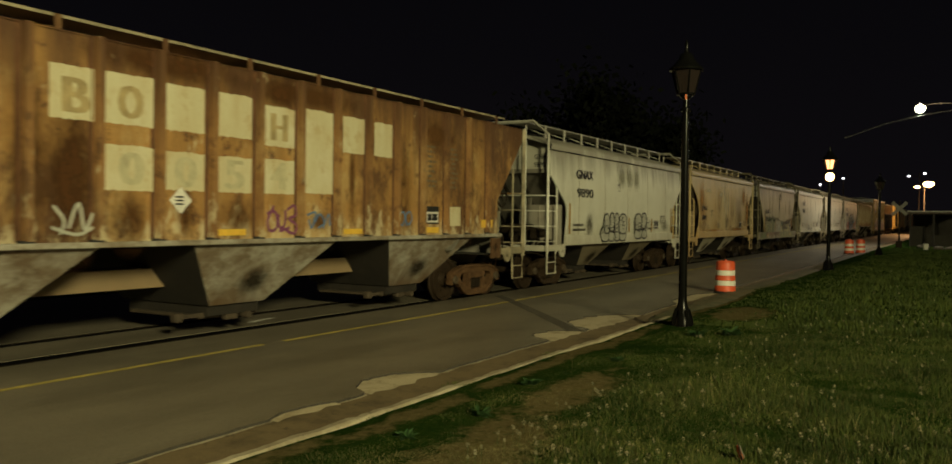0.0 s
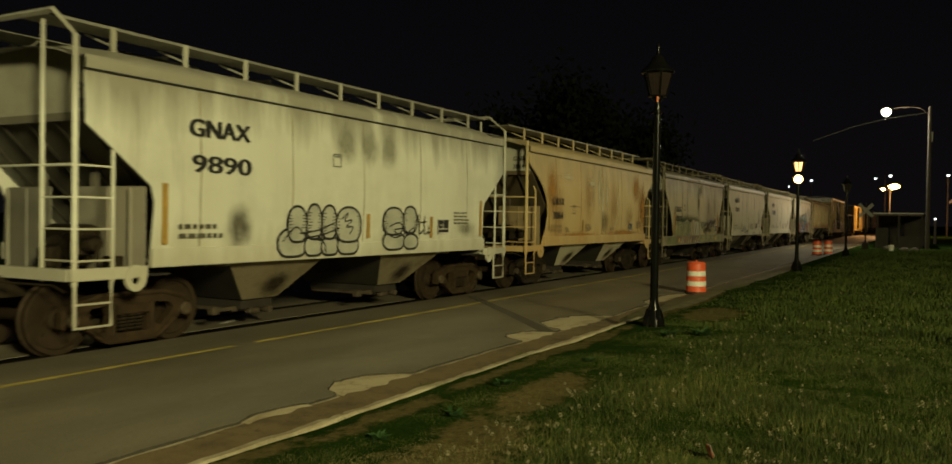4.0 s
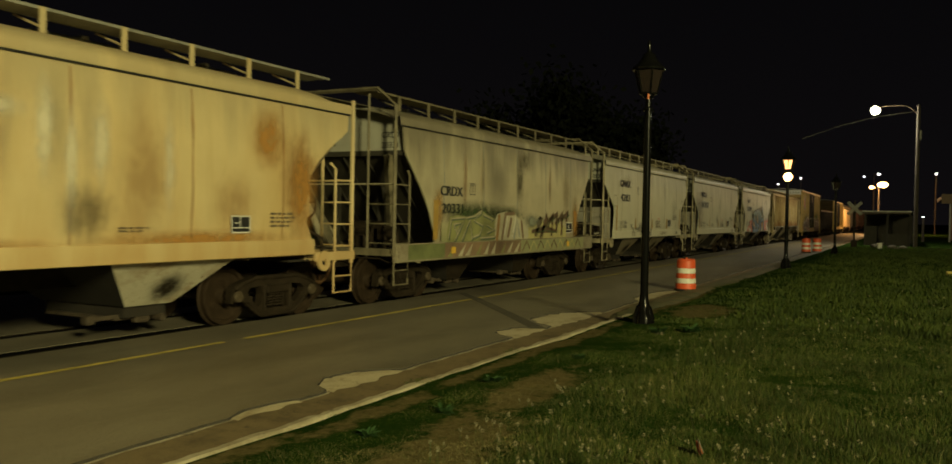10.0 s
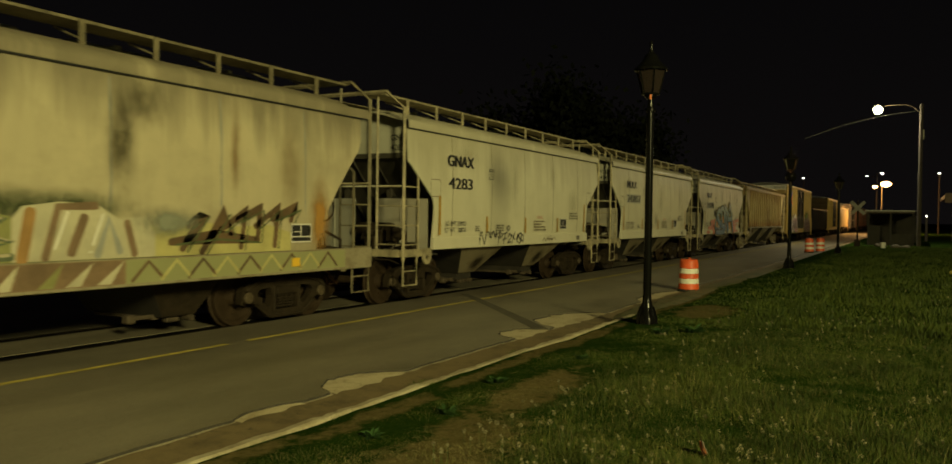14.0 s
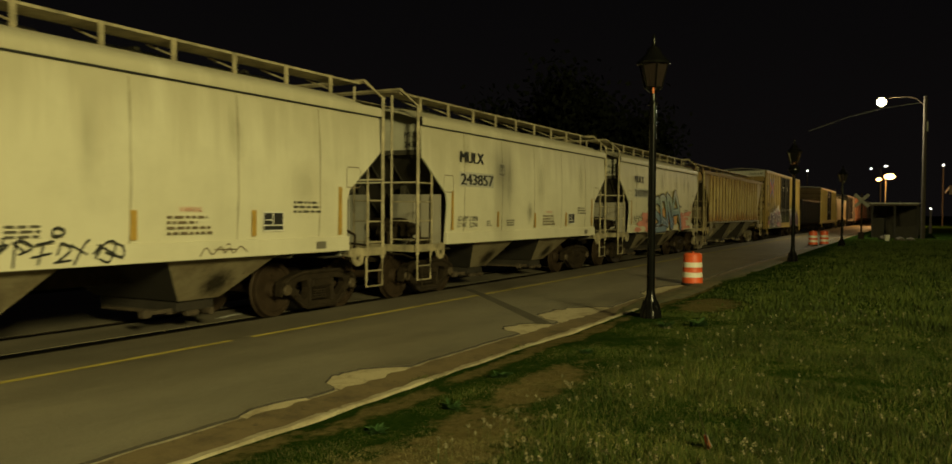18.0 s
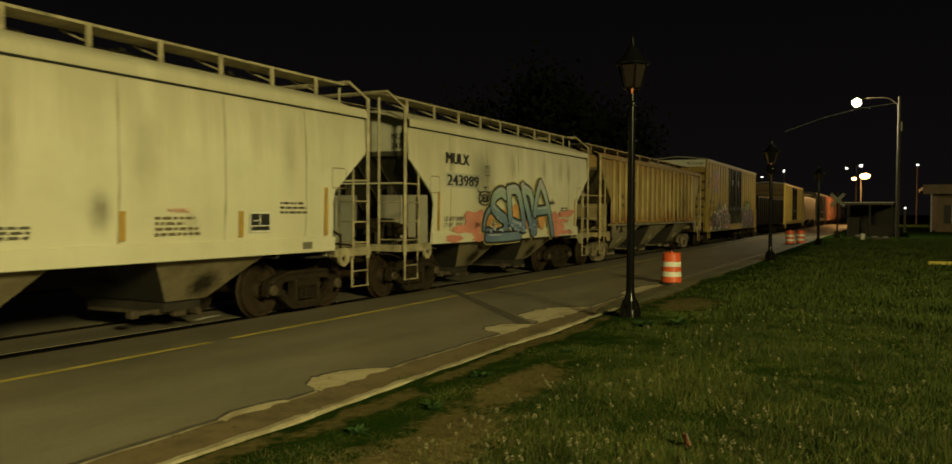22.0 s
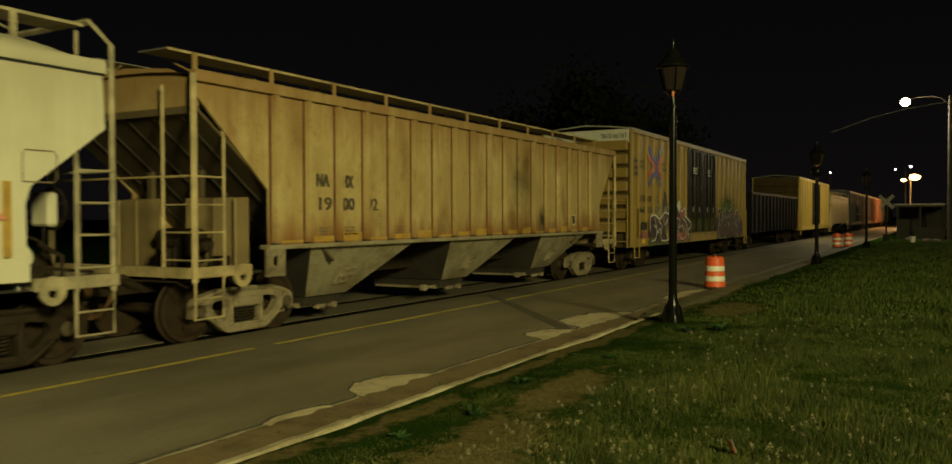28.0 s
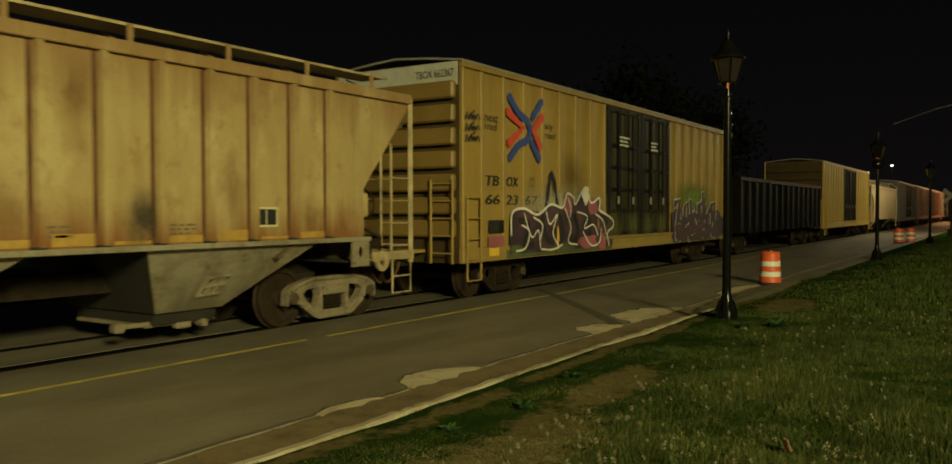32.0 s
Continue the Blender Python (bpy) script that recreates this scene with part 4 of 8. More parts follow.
def ladder_end(owner, length, right, mat, post=0.06, side_x=0.5, z_plat=1.0, tall=3.93, hoop=True, side_top=2.55, drop=0.42, round_bar=4):
    """Corner ladders, hoop over the roof end, platform, jacking lug and stirrup of one end."""
    def X(x):
        return length - x if right else x

    bm = new_bm()
    if hoop:
        tube(bm, [(X(0), -1.56, 0.92), (X(0), -1.56, tall - 0.05), (X(0), -1.14, 4.22), (X(0), 1.14, 4.22), (X(0), 1.56, tall - 0.05), (X(0), 1.56, 0.92)], post, round_bar)
    else:
        tube(bm, [(X(0), -1.56, 0.92), (X(0), -1.56, tall)], post, round_bar)
        part("end_post", tube(new_bm(), [(X(0), 1.56, 0.92), (X(0), 1.56, tall)], post, round_bar), mat, owner)
    part("end_post", bm, mat, owner)
    bm = new_bm()
    tube(bm, [(X(side_x), -1.58, 0.95), (X(side_x), -1.58, side_top), (X(side_x + 0.05), -1.5, side_top + 0.1)], 0.024, 6)
    lad = part("side_ladder", bm, mat, owner)
    for z in (1.22, 1.6, 1.98, 2.36):
        part("rung", tube(new_bm(), [(X(0), -1.58, z), (X(side_x), -1.58, z)], 0.014, 6), mat, lad)
    bm = new_bm()
    tube(bm, [(X(0.02), -0.92, 0.95), (X(0.02), -0.92, tall + (0.2 if hoop else -0.1))], 0.03, round_bar)
    lad = part("end_ladder", bm, mat, owner)
    for z in (1.22, 1.6, 1.98, 2.36):
        part("rung", tube(new_bm(), [(X(0.02), -1.56, z), (X(0.02), -0.92, z)], 0.014, 6), mat, lad)
    # platform edge, end sill, lug
    bm = new_bm()
    a, b = sorted((X(-0.06), X(1.02)))
    box(bm, a, b, SIDE, SIDE + 0.07, z_plat - 0.02, z_plat + 0.13, 0.01)
    a, b = sorted((X(-0.06), X(0.06)))
    box(bm, a, b, -1.5, 1.5, z_plat - 0.02, z_plat + 0.12)
    a, b = sorted((X(0.06), X(1.0)))
    box(bm, a, b, -1.5, -0.9, z_plat - 0.01, z_plat + 0.03)
    part("end_platform", bm, mat, owner)
    bm = new_bm()
    cx, cz = X(0.82), z_plat - 0.02
    outer = [(cx + 0.16 * math.cos(k * math.pi / 8), cz + 0.17 * math.sin(k * math.pi / 8)) for k in range(16)]
    inner = [(cx + 0.06 * math.cos(k * math.pi / 8), cz - 0.02 + 0.06 * math.sin(k * math.pi / 8)) for k in range(16)]
    vs = [[bm.verts.new((x, y, z)) for x, z in ring] for ring, y in ((outer, SIDE - 0.02), (inner, SIDE - 0.02), (inner, SIDE + 0.02), (outer, SIDE + 0.02))]
    for r in range(4):
        for k in range(16):
            bm.faces.new((vs[r][k], vs[r][(k + 1) % 16], vs[(r + 1) % 4][(k + 1) % 16], vs[(r + 1) % 4][k]))
    bmesh.ops.recalc_face_normals(bm, faces=bm.faces)
    part("jacking_lug", bm, mat, owner)
    bm = new_bm()
    tube(bm, [(X(0.0), -1.56, 0.98), (X(0.0), -1.56, drop), (X(0.5), -1.56, drop), (X(0.5), -1.56, 0.98)], 0.022, 6)
    tube(bm, [(X(0.0), -1.56, 0.7), (X(0.5), -1.56, 0.7)], 0.014, 6)
    part("stirrup_step", bm, mat, owner)


def end_works(owner, length, right, mat, sheet, slope_top=3.02, wall_x=0.4, panel_z=2.15, low=(2.5, 1.05), words=None, hooped=True, braced=False):
    """End wall, slope sheet, support panels and brake gear of one end."""
    def X(x):
        return length - x if right else x

    a, b = sorted((X(wall_x), X(wall_x + 0.05)))
    bm = new_bm()
    out = [(-1.46, slope_top), (1.46, slope_top), (1.46, 3.55), (1.35, 3.72), (0.9, 3.88), (0, 3.96), (-0.9, 3.88), (-1.35, 3.72), (-1.46, 3.55)]
    va = [bm.verts.new((a, y, z)) for y, z in out]
    vb = [bm.verts.new((b, y, z)) for y, z in out]
    bm.faces.new(va[::-1])
    bm.faces.new(vb)
    for k in range(len(out)):
        bm.faces.new((va[k], va[(k + 1) % len(out)], vb[(k + 1) % len(out)], vb[k]))
    bmesh.ops.recalc_face_normals(bm, faces=bm.faces)
    wall = part("end_wall", bm, END_PAINT if hooped else mat, owner)
    if words:
        for k, w in enumerate(words):
            cu = lettering("small_lettering", w, 0, 0, 0.12, 0, INK, wall)
            for v in cu.data.vertices:
                v.co = (X(wall_x) - (0.006 if not right else -0.006), -0.98 - v.co.x, 3.3 - 0.2 * k + v.co.z)
    bm = slab(new_bm(), [[(X(wall_x), -1.5, slope_top), (X(wall_x), 1.5, slope_top)], [(X(low[0]), -1.5, low[1]), (X(low[0]), 1.5, low[1])]], 0.04)
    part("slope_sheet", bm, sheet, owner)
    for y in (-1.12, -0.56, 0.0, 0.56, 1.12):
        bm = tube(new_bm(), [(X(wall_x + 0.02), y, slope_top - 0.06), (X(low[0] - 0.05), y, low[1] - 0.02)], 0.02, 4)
        part("slope_stiffener", bm, SHADED_SHEET, owner)
    bm = box(new_bm(), *sorted((X(wall_x - 0.03), X(wall_x + 0.06))), -1.46, 1.46, slope_top - 0.07, slope_top + 0.03)
    part("wall_flange", bm, sheet, owner)
    for s in (-1, 1):
        if braced:
            bm = tube(new_bm(), [(X(0.3), s * 1.2, 2.95), (X(1.15), s * 0.75, 1.1)], 0.09, 4)
            part("diagonal_brace", bm, DULL_RAIL, owner)
            continue
        bm = new_bm()
        pts = [(0.98 + 0.12 * (k / 8.0) ** 2, s * (0.3 + 1.15 * k / 8.0)) for k in range(9)]
        slab(bm, [[(X(x), y, 1.0) for x, y in pts], [(X(x), y, panel_z) for x, y in pts]], 0.03)
        part("support_panel", bm, PANEL_TAN if sheet == BROWN_DARK else PANEL_GREY, owner)
    if not braced:
        for y in (-1.3, -0.86, 0.86, 1.3):
            part("panel_rib", box(new_bm(), *sorted((X(0.955), X(1.0))), y - 0.02, y + 0.02, 1.02, panel_z - 0.02, 0.006), PANEL_TAN if sheet == BROWN_DARK else PANEL_GREY, owner)
    # cross rail, reservoir, brake wheel, levers
    part("end_handrail", tube(new_bm(), [(X(0.03), -1.55, 2.37), (X(0.03), 1.55, 2.37)], 0.016, 6), mat, owner)
    bm = lathe(new_bm(), [(0.02, -0.46), (0.13, -0.44), (0.15, -0.36), (0.15, 0.36), (0.13, 0.44), (0.02, 0.46)], 14, "y", (X(0.86), 0.45 if right else -0.3, 1.5))
    part("air_reservoir", bm, PANEL_GREY if right else IRON, owner, "", True)
    if right:
        hub = (X(0.16), -0.62, 1.92)
        bm = tube(new_bm(), [(hub[0], hub[1] + 0.26 * math.cos(k * math.pi / 10), hub[2] + 0.26 * math.sin(k * math.pi / 10)) for k in range(21)], 0.018, 6)
        for k in range(5):
            a = k * math.pi * 0.4 + 0.3
            tube(bm, [hub, (hub[0], hub[1] + 0.25 * math.cos(a), hub[2] + 0.25 * math.sin(a))], 0.012, 5)
        wheel = part("brake_wheel", bm, IRON, owner)
        part("gear_housing", box(new_bm(), *sorted((X(0.2), X(0.34))), -0.8, -0.44, 1.7, 2.12, 0.03), mat, wheel)
        part("brake_chain", tube(new_bm(), [(X(0.28), -0.62, 1.7), (X(0.3), -0.6, 1.02)], 0.014, 5), IRON, wheel)
    else:
        valve = lathe(new_bm(), [(0.02, -0.14), (0.1, -0.13), (0.12, -0.04), (0.12, 0.06), (0.06, 0.12), (0.02, 0.13)], 12, "y", (X(0.52), -1.12, 1.42))
        box(valve, *sorted((X(0.42), X(0.66))), -1.06, -0.86, 1.26, 1.56, 0.02)
        part("control_valve", valve, IRON, owner)
        part("branch_pipe", tube(new_bm(), curve_pts([(X(0.6), -1.0, 1.26), (X(0.62), -0.9, 1.08), (X(0.9), -0.5, 1.06), (X(1.05), 0.2, 1.1)], 5), 0.02, 6), IRON, owner)
    part("cut_lever", tube(new_bm(), [(X(-0.1), -1.52, 0.86), (X(-0.1), -1.3, 0.93), (X(-0.3), -0.4, 0.95), (X(-0.42), -0.1, 0.9)], 0.014, 6), IRON, owner)
    part("air_hose", tube(new_bm(), curve_pts([(X(-0.1), 0.3, 0.82), (X(-0.3), 0.34, 0.5), (X(-0.55), 0.3, 0.42), (X(-0.7), 0.24, 0.55)], 4), 0.028, 6), IRON, owner)
    for y in (-0.55, 0.55):
        part("slope_post", box(new_bm(), *sorted((X(0.98), X(1.06))), y - 0.05, y + 0.05, 1.08, low[1] + (slope_top - low[1]) * (low[0] - 1.06) / (low[0] - wall_x) - 0.06), sheet, owner)
    part("end_deck", box(new_bm(), *sorted((X(0.08), X(1.5))), -1.44, 1.44, 0.98, 1.01), UNDER_SHADE, owner)
    # brake cylinder, pipes, valve
    bm = lathe(new_bm(), [(0.02, -0.35), (0.16, -0.33), (0.18, -0.25), (0.18, 0.1), (0.14, 0.14), (0.03, 0.15)], 14, "y", (X(0.62), -0.35, 1.32))
    part("brake_cylinder", bm, mat if right else IRON, owner)
    bm = new_bm()
    tube(bm, curve_pts([(X(0.1), -1.3, 1.15), (X(0.5), -1.2, 1.2), (X(0.8), -0.6, 1.28), (X(0.9), 0.3, 1.2)], 5), 0.022, 6)
    tube(bm, curve_pts([(X(0.3), -0.8, 1.05), (X(0.35), -0.78, 1.45), (X(0.7), -0.7, 1.62), (X(0.95), -0.6, 1.6)], 5), 0.016, 6)
    tube(bm, [(X(0.5), -1.3, 1.05), (X(0.5), -1.3, 1.35), (X(0.62), -1.05, 1.5)], 0.03, 6)
    box(bm, *sorted((X(0.25), X(0.45))), -0.7, -0.45, 1.1, 1.36, 0.02)
    box(bm, *sorted((X(0.7), X(0.9))), -1.3, -1.1, 1.05, 1.25, 0.02)
    part("brake_rigging", bm, IRON, owner)


# support panels in a duller, darker tan than the sides
PANEL_TAN = car_paint("dull_tan_support_steel", (0.27, 0.205, 0.10), rusty=0.3, rust=(0.1, 0.055, 0.02), streak=(0.14, 0.10, 0.05), streaky=0.6, grime=0.5)
PANEL_GREY = car_paint("pale_support_steel", (0.27, 0.26, 0.22), rusty=0.15, streak=(0.25, 0.2, 0.14), streaky=0.5, grime=0.4)


def outline_at(cut, z):
    for (z0, x0), (z1, x1) in zip(cut, cut[1:]):
        if z0 <= z <= z1:
            return x0 + (x1 - x0) * (z - z0) / (z1 - z0)
    return cut[-1][1] if z > cut[-1][0] else cut[0][1]


def round_sides(owner, length, cut, mat, z0, z1, bulge=0.05):
    """Both side sheets with their end cut-outs, slightly bowed."""
    zs = sorted({z for z, _ in cut if z0 <= z <= z1} | {z0 + (z1 - z0) * k / 14 for k in range(15)})
    mid = (z0 + z1) / 2
    for s in (-1, 1):
        rows = []
        for z in zs:
            a = outline_at(cut, z)
            y = s * (1.6 - bulge * ((z - mid) / (z1 - mid)) ** 2)
            rows.append([(a + (length - 2 * a) * k / 12, y, z) for k in range(13)])
        bm = new_bm()
        slab(bm, rows, 0.03)
        part("side_sheet", bm, mat, owner, "", True)


def round_roof(owner, length, mat, z=3.52, inset=0.1):
    prof = [(-1.6, z), (-1.605, z + 0.1), (-1.58, z + 0.16), (-1.45, z + 0.25), (-1.05, z + 0.37), (-0.6, z + 0.45), (0, z + 0.48), (0.6, z + 0.45), (1.05, z + 0.37), (1.45, z + 0.25), (1.58, z + 0.16), (1.605, z + 0.1), (1.6, z)]
    bm = new_bm()
    loft(bm, [[(x, y, zz - (0.12 if k in (0, 14) and abs(y) < 1.5 else 0)) for y, zz in prof] for k, x in enumerate([inset + (length - 2 * inset) * k / 14 for k in range(15)])])
    bmesh.ops.recalc_face_normals(bm, faces=bm.faces)
    part("roof", bm, mat, owner, "", True)
    for s in (-1, 1):
        bm = box(new_bm(), inset, length - inset, s * 1.57 - 0.012, s * 1.57 + 0.012, z - 0.02, z + 0.002)
        part("roof_seam", bm, INK, owner)


def running_board(owner, length, mat, z=4.2, pitch=1.16, first=0.9, y_out=1.02, foot=3.86, grate=None, edge=None):
    for s in (-1, 1):
        bm = new_bm()
        box(bm, 0.0, length, min(s * (y_out - 0.01), s * 0.46), max(s * (y_out - 0.01), s * 0.46), z - 0.012, z)
        rb = part("running_board", bm, grate or mat, owner)
        part("board_edge", box(new_bm(), 0.0, length, s * y_out - 0.01, s * y_out + 0.01, z - 0.03, z + 0.008), edge or grate or mat, rb)
        n = int((length - 2 * first) / pitch + 0.5)
        for k in range(n + 1):
            x = first + (length - 2 * first) * k / n
            bm = box(new_bm(), x - 0.04, x + 0.04, s * (y_out + 0.03) - 0.012, s * (y_out + 0.03) + 0.012, foot, z)
            tube(bm, [(x, s * y_out, foot + 0.1), (x, s * 0.5, z - 0.04)], 0.015, 5)
            part("bracket", bm, mat, rb)
    # hatch covers along the roof's middle
    for k in range(max(3, int(length / 2.6))):
        x = 1.2 + (length - 2.4) * (k + 0.5) / max(3, int(length / 2.6))
        bm = box(new_bm(), x - 0.75, x + 0.75, -0.33, 0.33, z - 0.24, z - 0.1, 0.04)
        box(bm, x - 0.05, x + 0.05, -0.38, 0.38, z - 0.12, z - 0.07)
        part("hatch_cover", bm, GALV, owner)


def consolidated_plate(owner, x, z, w=0.46, h=0.3):
    bm = wedge_plate(new_bm(), x, x + w, z, z + h, SIDE - 0.006)
    pl = part("data_panel", bm, INK, owner, "black data panel with a white border")
    bm = new_bm()
    for a, b, c, d in ((0, w, 0, 0.02), (0, w, h - 0.02, h), (0, 0.02, 0, h), (w - 0.02, w, 0, h), (w * 0.45, w * 0.5, h * 0.3, h), (0, w, h * 0.28, h * 0.33), (w * 0.15, w * 0.4, h * 0.55, h * 0.6)):
        wedge_plate(bm, x + a, x + b, z + c, z + d, SIDE - 0.010)
    part("white_border", bm, WHITE, pl)


PRINT = plain("worn_small_print", (0.11, 0.10, 0.075), 0.7, 0, 0.5, 9.0, 0.05)


def small_print(owner, x0, x1, z0, z1, rows, seed, mat=None):
    part("small_print", bars(new_bm(), x0, x1, z0, z1, rows, SIDE - 0.007, seed), mat or PRINT, owner)


def stripe(owner, x, z0, z1, w=0.1, mat=None):
    part("reflector_stripe", wedge_plate(new_bm(), x, x + w, z0, z1, SIDE - 0.007), mat or OCHRE, owner)


CUT = [(1.13, 1.08), (1.95, 1.12), (2.15, 1.06), (2.86, 0.12), (3.5, 0.12)]
ROUND_CUT = [(1.13, 1.0), (1.38, 1.12), (1.6, 1.24), (1.9, 1.3), (2.15, 1.28), (2.4, 1.18), (2.65, 0.98), (2.9, 0.66), (3.1, 0.34), (3.22, 0.16), (3.5, 0.12)]
LONG_CUT = [(0.86, 0.0), (1.2, 0.0), (1.215, 1.5), (1.42, 1.46), (1.8, 1.28), (2.2, 1.0), (2.6, 0.66), (2.95, 0.36), (3.1, 0.3), (3.5, 0.28)]


def two_bay(label, start, paint, cut=CUT, words=(), frames=IRON, bays=HOPPER_GREY, band=True, post=0.04, long_sill=False, end_words=None, sheet=SHADE_GREY, length=11.18, round_bar=4, fasc=3.5, head=1.27, tail=1.17, seam=None, rails=None, hoop=True):
    """Two-bay covered hopper with bowed sides."""
    c = car(label, "freight car", start)
    round_sides(c, length, cut, paint, cut[0][0], fasc)
    round_roof(c, length, paint, fasc + 0.02)
    running_board(c, length, rails or paint, grate=rails or GALV)
    if band:
        for s in (-1, 1):
            bm = box(new_bm(), 1.08, length - 1.08, min(s * 1.53, s * 1.615), max(s * 1.53, s * 1.615), 1.10, 1.35, 0.008)
            part("side_sill", bm, paint, c)
    # weld seams between the sheets
    for k in range(1, 6):
        x = length * k / 6
        rows = []
        for i in range(11):
            z = 1.36 + (fasc - 1.4) * i / 10
            y = -(1.6 - 0.05 * ((z - 2.3) / 1.2) ** 2) - 0.003
            rows.append([(x - 0.014 - 0.006 * math.sin(i * 2.1 + k), y, z), (x + 0.012 + 0.008 * math.sin(i * 1.3 + k), y - 0.002, z)])
        part("weld_seam", loft(new_bm(), rows), seam or SEAM, c)
    if not long_sill:
        bay(c, 2.55, 4.74, 3.40, 4.20, bays)
        bay(c, length - 4.9, length - 2.68, length - 4.22, length - 3.42, bays)
    else:
        bay(c, 3.0, 4.4, 3.4, 4.0, IRON, 0.86, 0.28, 1.0, 0.8, False)
        bay(c, length - 4.4, length - 3.0, length - 4.0, length - 3.4, IRON, 0.86, 0.28, 1.0, 0.8, False)
    for right in (False, True):
        ladder_end(c, length, right, rails or paint, post, tall=3.93 if hoop else 3.78, hoop=hoop, round_bar=round_bar)
        end_works(c, length, right, paint, sheet, words=end_words if not right else None, braced=long_sill)
    truck(c, head, frames)
    truck(c, length - tail, frames)
    coupling(c, length)
    return c


def ribbed(label, start, paint, ribs, length=16.27, eave=3.74, bays=HOPPER_GREY, frames=IRON, chord=True, rib_mat=None, foot=1.39, walk_mat=None, w_rib=0.055, gate=None, rails=None, tail=1.33, lean=0.15, sheet=SHADE_GREY):
    """Three-bay ribbed covered hopper with straight sides and triangular end gussets."""
    c = car(label, "freight car", start)
    x0, x1 = 1.42, length - 1.2
    for s in (-1, 1):
        bm = new_bm()
        out = [(x0, foot), (x1, foot), (x1, 2.17), (length - 0.05, 3.55), (length - 0.05, eave), (0.02, eave), (0.02, 3.5), (x0, 2.2)]
        prism(bm, out, s * 1.52 - 0.02, s * 1.52 + 0.02)
        bmesh.ops.recalc_face_normals(bm, faces=bm.faces)
        part("side_sheet", bm, paint, c)
        if chord:
            bm = box(new_bm(), 0.0, length, min(s * 1.48, s * 1.61), max(s * 1.48, s * 1.61), eave - 0.1, eave + 0.06, 0.01)
            part("top_chord", bm, paint, c)
        bm = box(new_bm(), x0 - 0.05, x1 + 0.1, min(s * 1.4, s * 1.62), max(s * 1.4, s * 1.62), foot - 0.07, foot, 0.008)
        part("side_sill", bm, bays, c)
        for x in ribs:
            top = eave - (0.1 if chord else 0.0)
            for name, mat2, pts in (("rib", rib_mat or paint, ((x - w_rib, 1.535), (x - w_rib * 0.75, 1.615), (x + w_rib * 0.75, 1.615), (x + w_rib, 1.535))),
                                    ("rib_flank", FLANK_BROWN, ((x - w_rib - 0.07, 1.541), (x - w_rib - 0.02, 1.548), (x - w_rib - 0.004, 1.54)))):
                bm = loft(new_bm(), [[(px, s * py, foot + 0.02) for px, py in pts], [(px, s * py, top) for px, py in pts]])
                bmesh.ops.recalc_face_normals(bm, faces=bm.faces)
                part(name, bm, mat2, c)
            bm = box(new_bm(), x - w_rib - 0.05, x + w_rib, *sorted((s * 1.54, s * 1.612)), foot - 0.002, foot + 0.03)
            part("rib_foot", bm, INK, c)
    prof = [(-1.56, eave - 0.02), (-1.2, eave + 0.05), (-0.6, eave + 0.1), (0, eave + 0.12), (0.6, eave + 0.1), (1.2, eave + 0.05), (1.56, eave - 0.02)]
    bm = new_bm()
    loft(bm, [[(x, y, z) for y, z in prof] for x in (0.05, length * 0.33, length * 0.66, length - 0.05)])
    bmesh.ops.recalc_face_normals(bm, faces=bm.faces)
    part("roof", bm, paint, c)
    running_board(c, length, paint, z=4.14, pitch=1.55, first=0.45, y_out=1.05, foot=eave + 0.02, grate=walk_mat or GALV, edge=rails)
    for m in (3.85, length / 2 + 0.05, length - 3.7):
        bay(c, m - 1.45, m + 1.48, m - lean - 0.54, m - lean + 0.54, bays, foot - 0.07, 0.46, 1.5, 0.95, gate=gate)
    for right in (False, True):
        ladder_end(c, length, right, rails or paint, 0.055, tall=eave, hoop=False, side_x=0.5 if not right else 0.55, side_top=2.9)
        end_works(c, length, right, paint, sheet, slope_top=3.3, wall_x=0.12, panel_z=2.1, low=(3.0, 1.1), hooped=False)
    # bolster end plate with its hole
    for x in (1.5, length - 1.35):
        bm = new_bm()
        cx, cz = x, 1.15
        sq = [(cx - 0.2, 0.92), (cx, 0.92), (cx + 0.2, 0.92), (cx + 0.2, cz), (cx + 0.2, 1.35), (cx, 1.35), (cx - 0.2, 1.35), (cx - 0.2, cz)]
        hole = [(cx + 0.06 * math.cos(a), cz + 0.09 * math.sin(a)) for a in [math.pi * (1.25 + 0.25 * k) for k in range(8)]]
        vs = [[bm.verts.new((px, y, pz)) for px, pz in ring] for ring, y in ((sq, -1.61), (hole, -1.61), (hole, -1.57), (sq, -1.57))]
        for r in range(4):
            for k in range(8):
                bm.faces.new((vs[r][k], vs[r][(k + 1) % 8], vs[(r + 1) % 4][(k + 1) % 8], vs[(r + 1) % 4][k]))
        bmesh.ops.recalc_face_normals(bm, faces=bm.faces)
        part("bolster_plate", bm, frames, c)
    truck(c, 1.42, frames)
    truck(c, length - tail, frames)
    coupling(c, length, walk_mat or IRON)
    return c


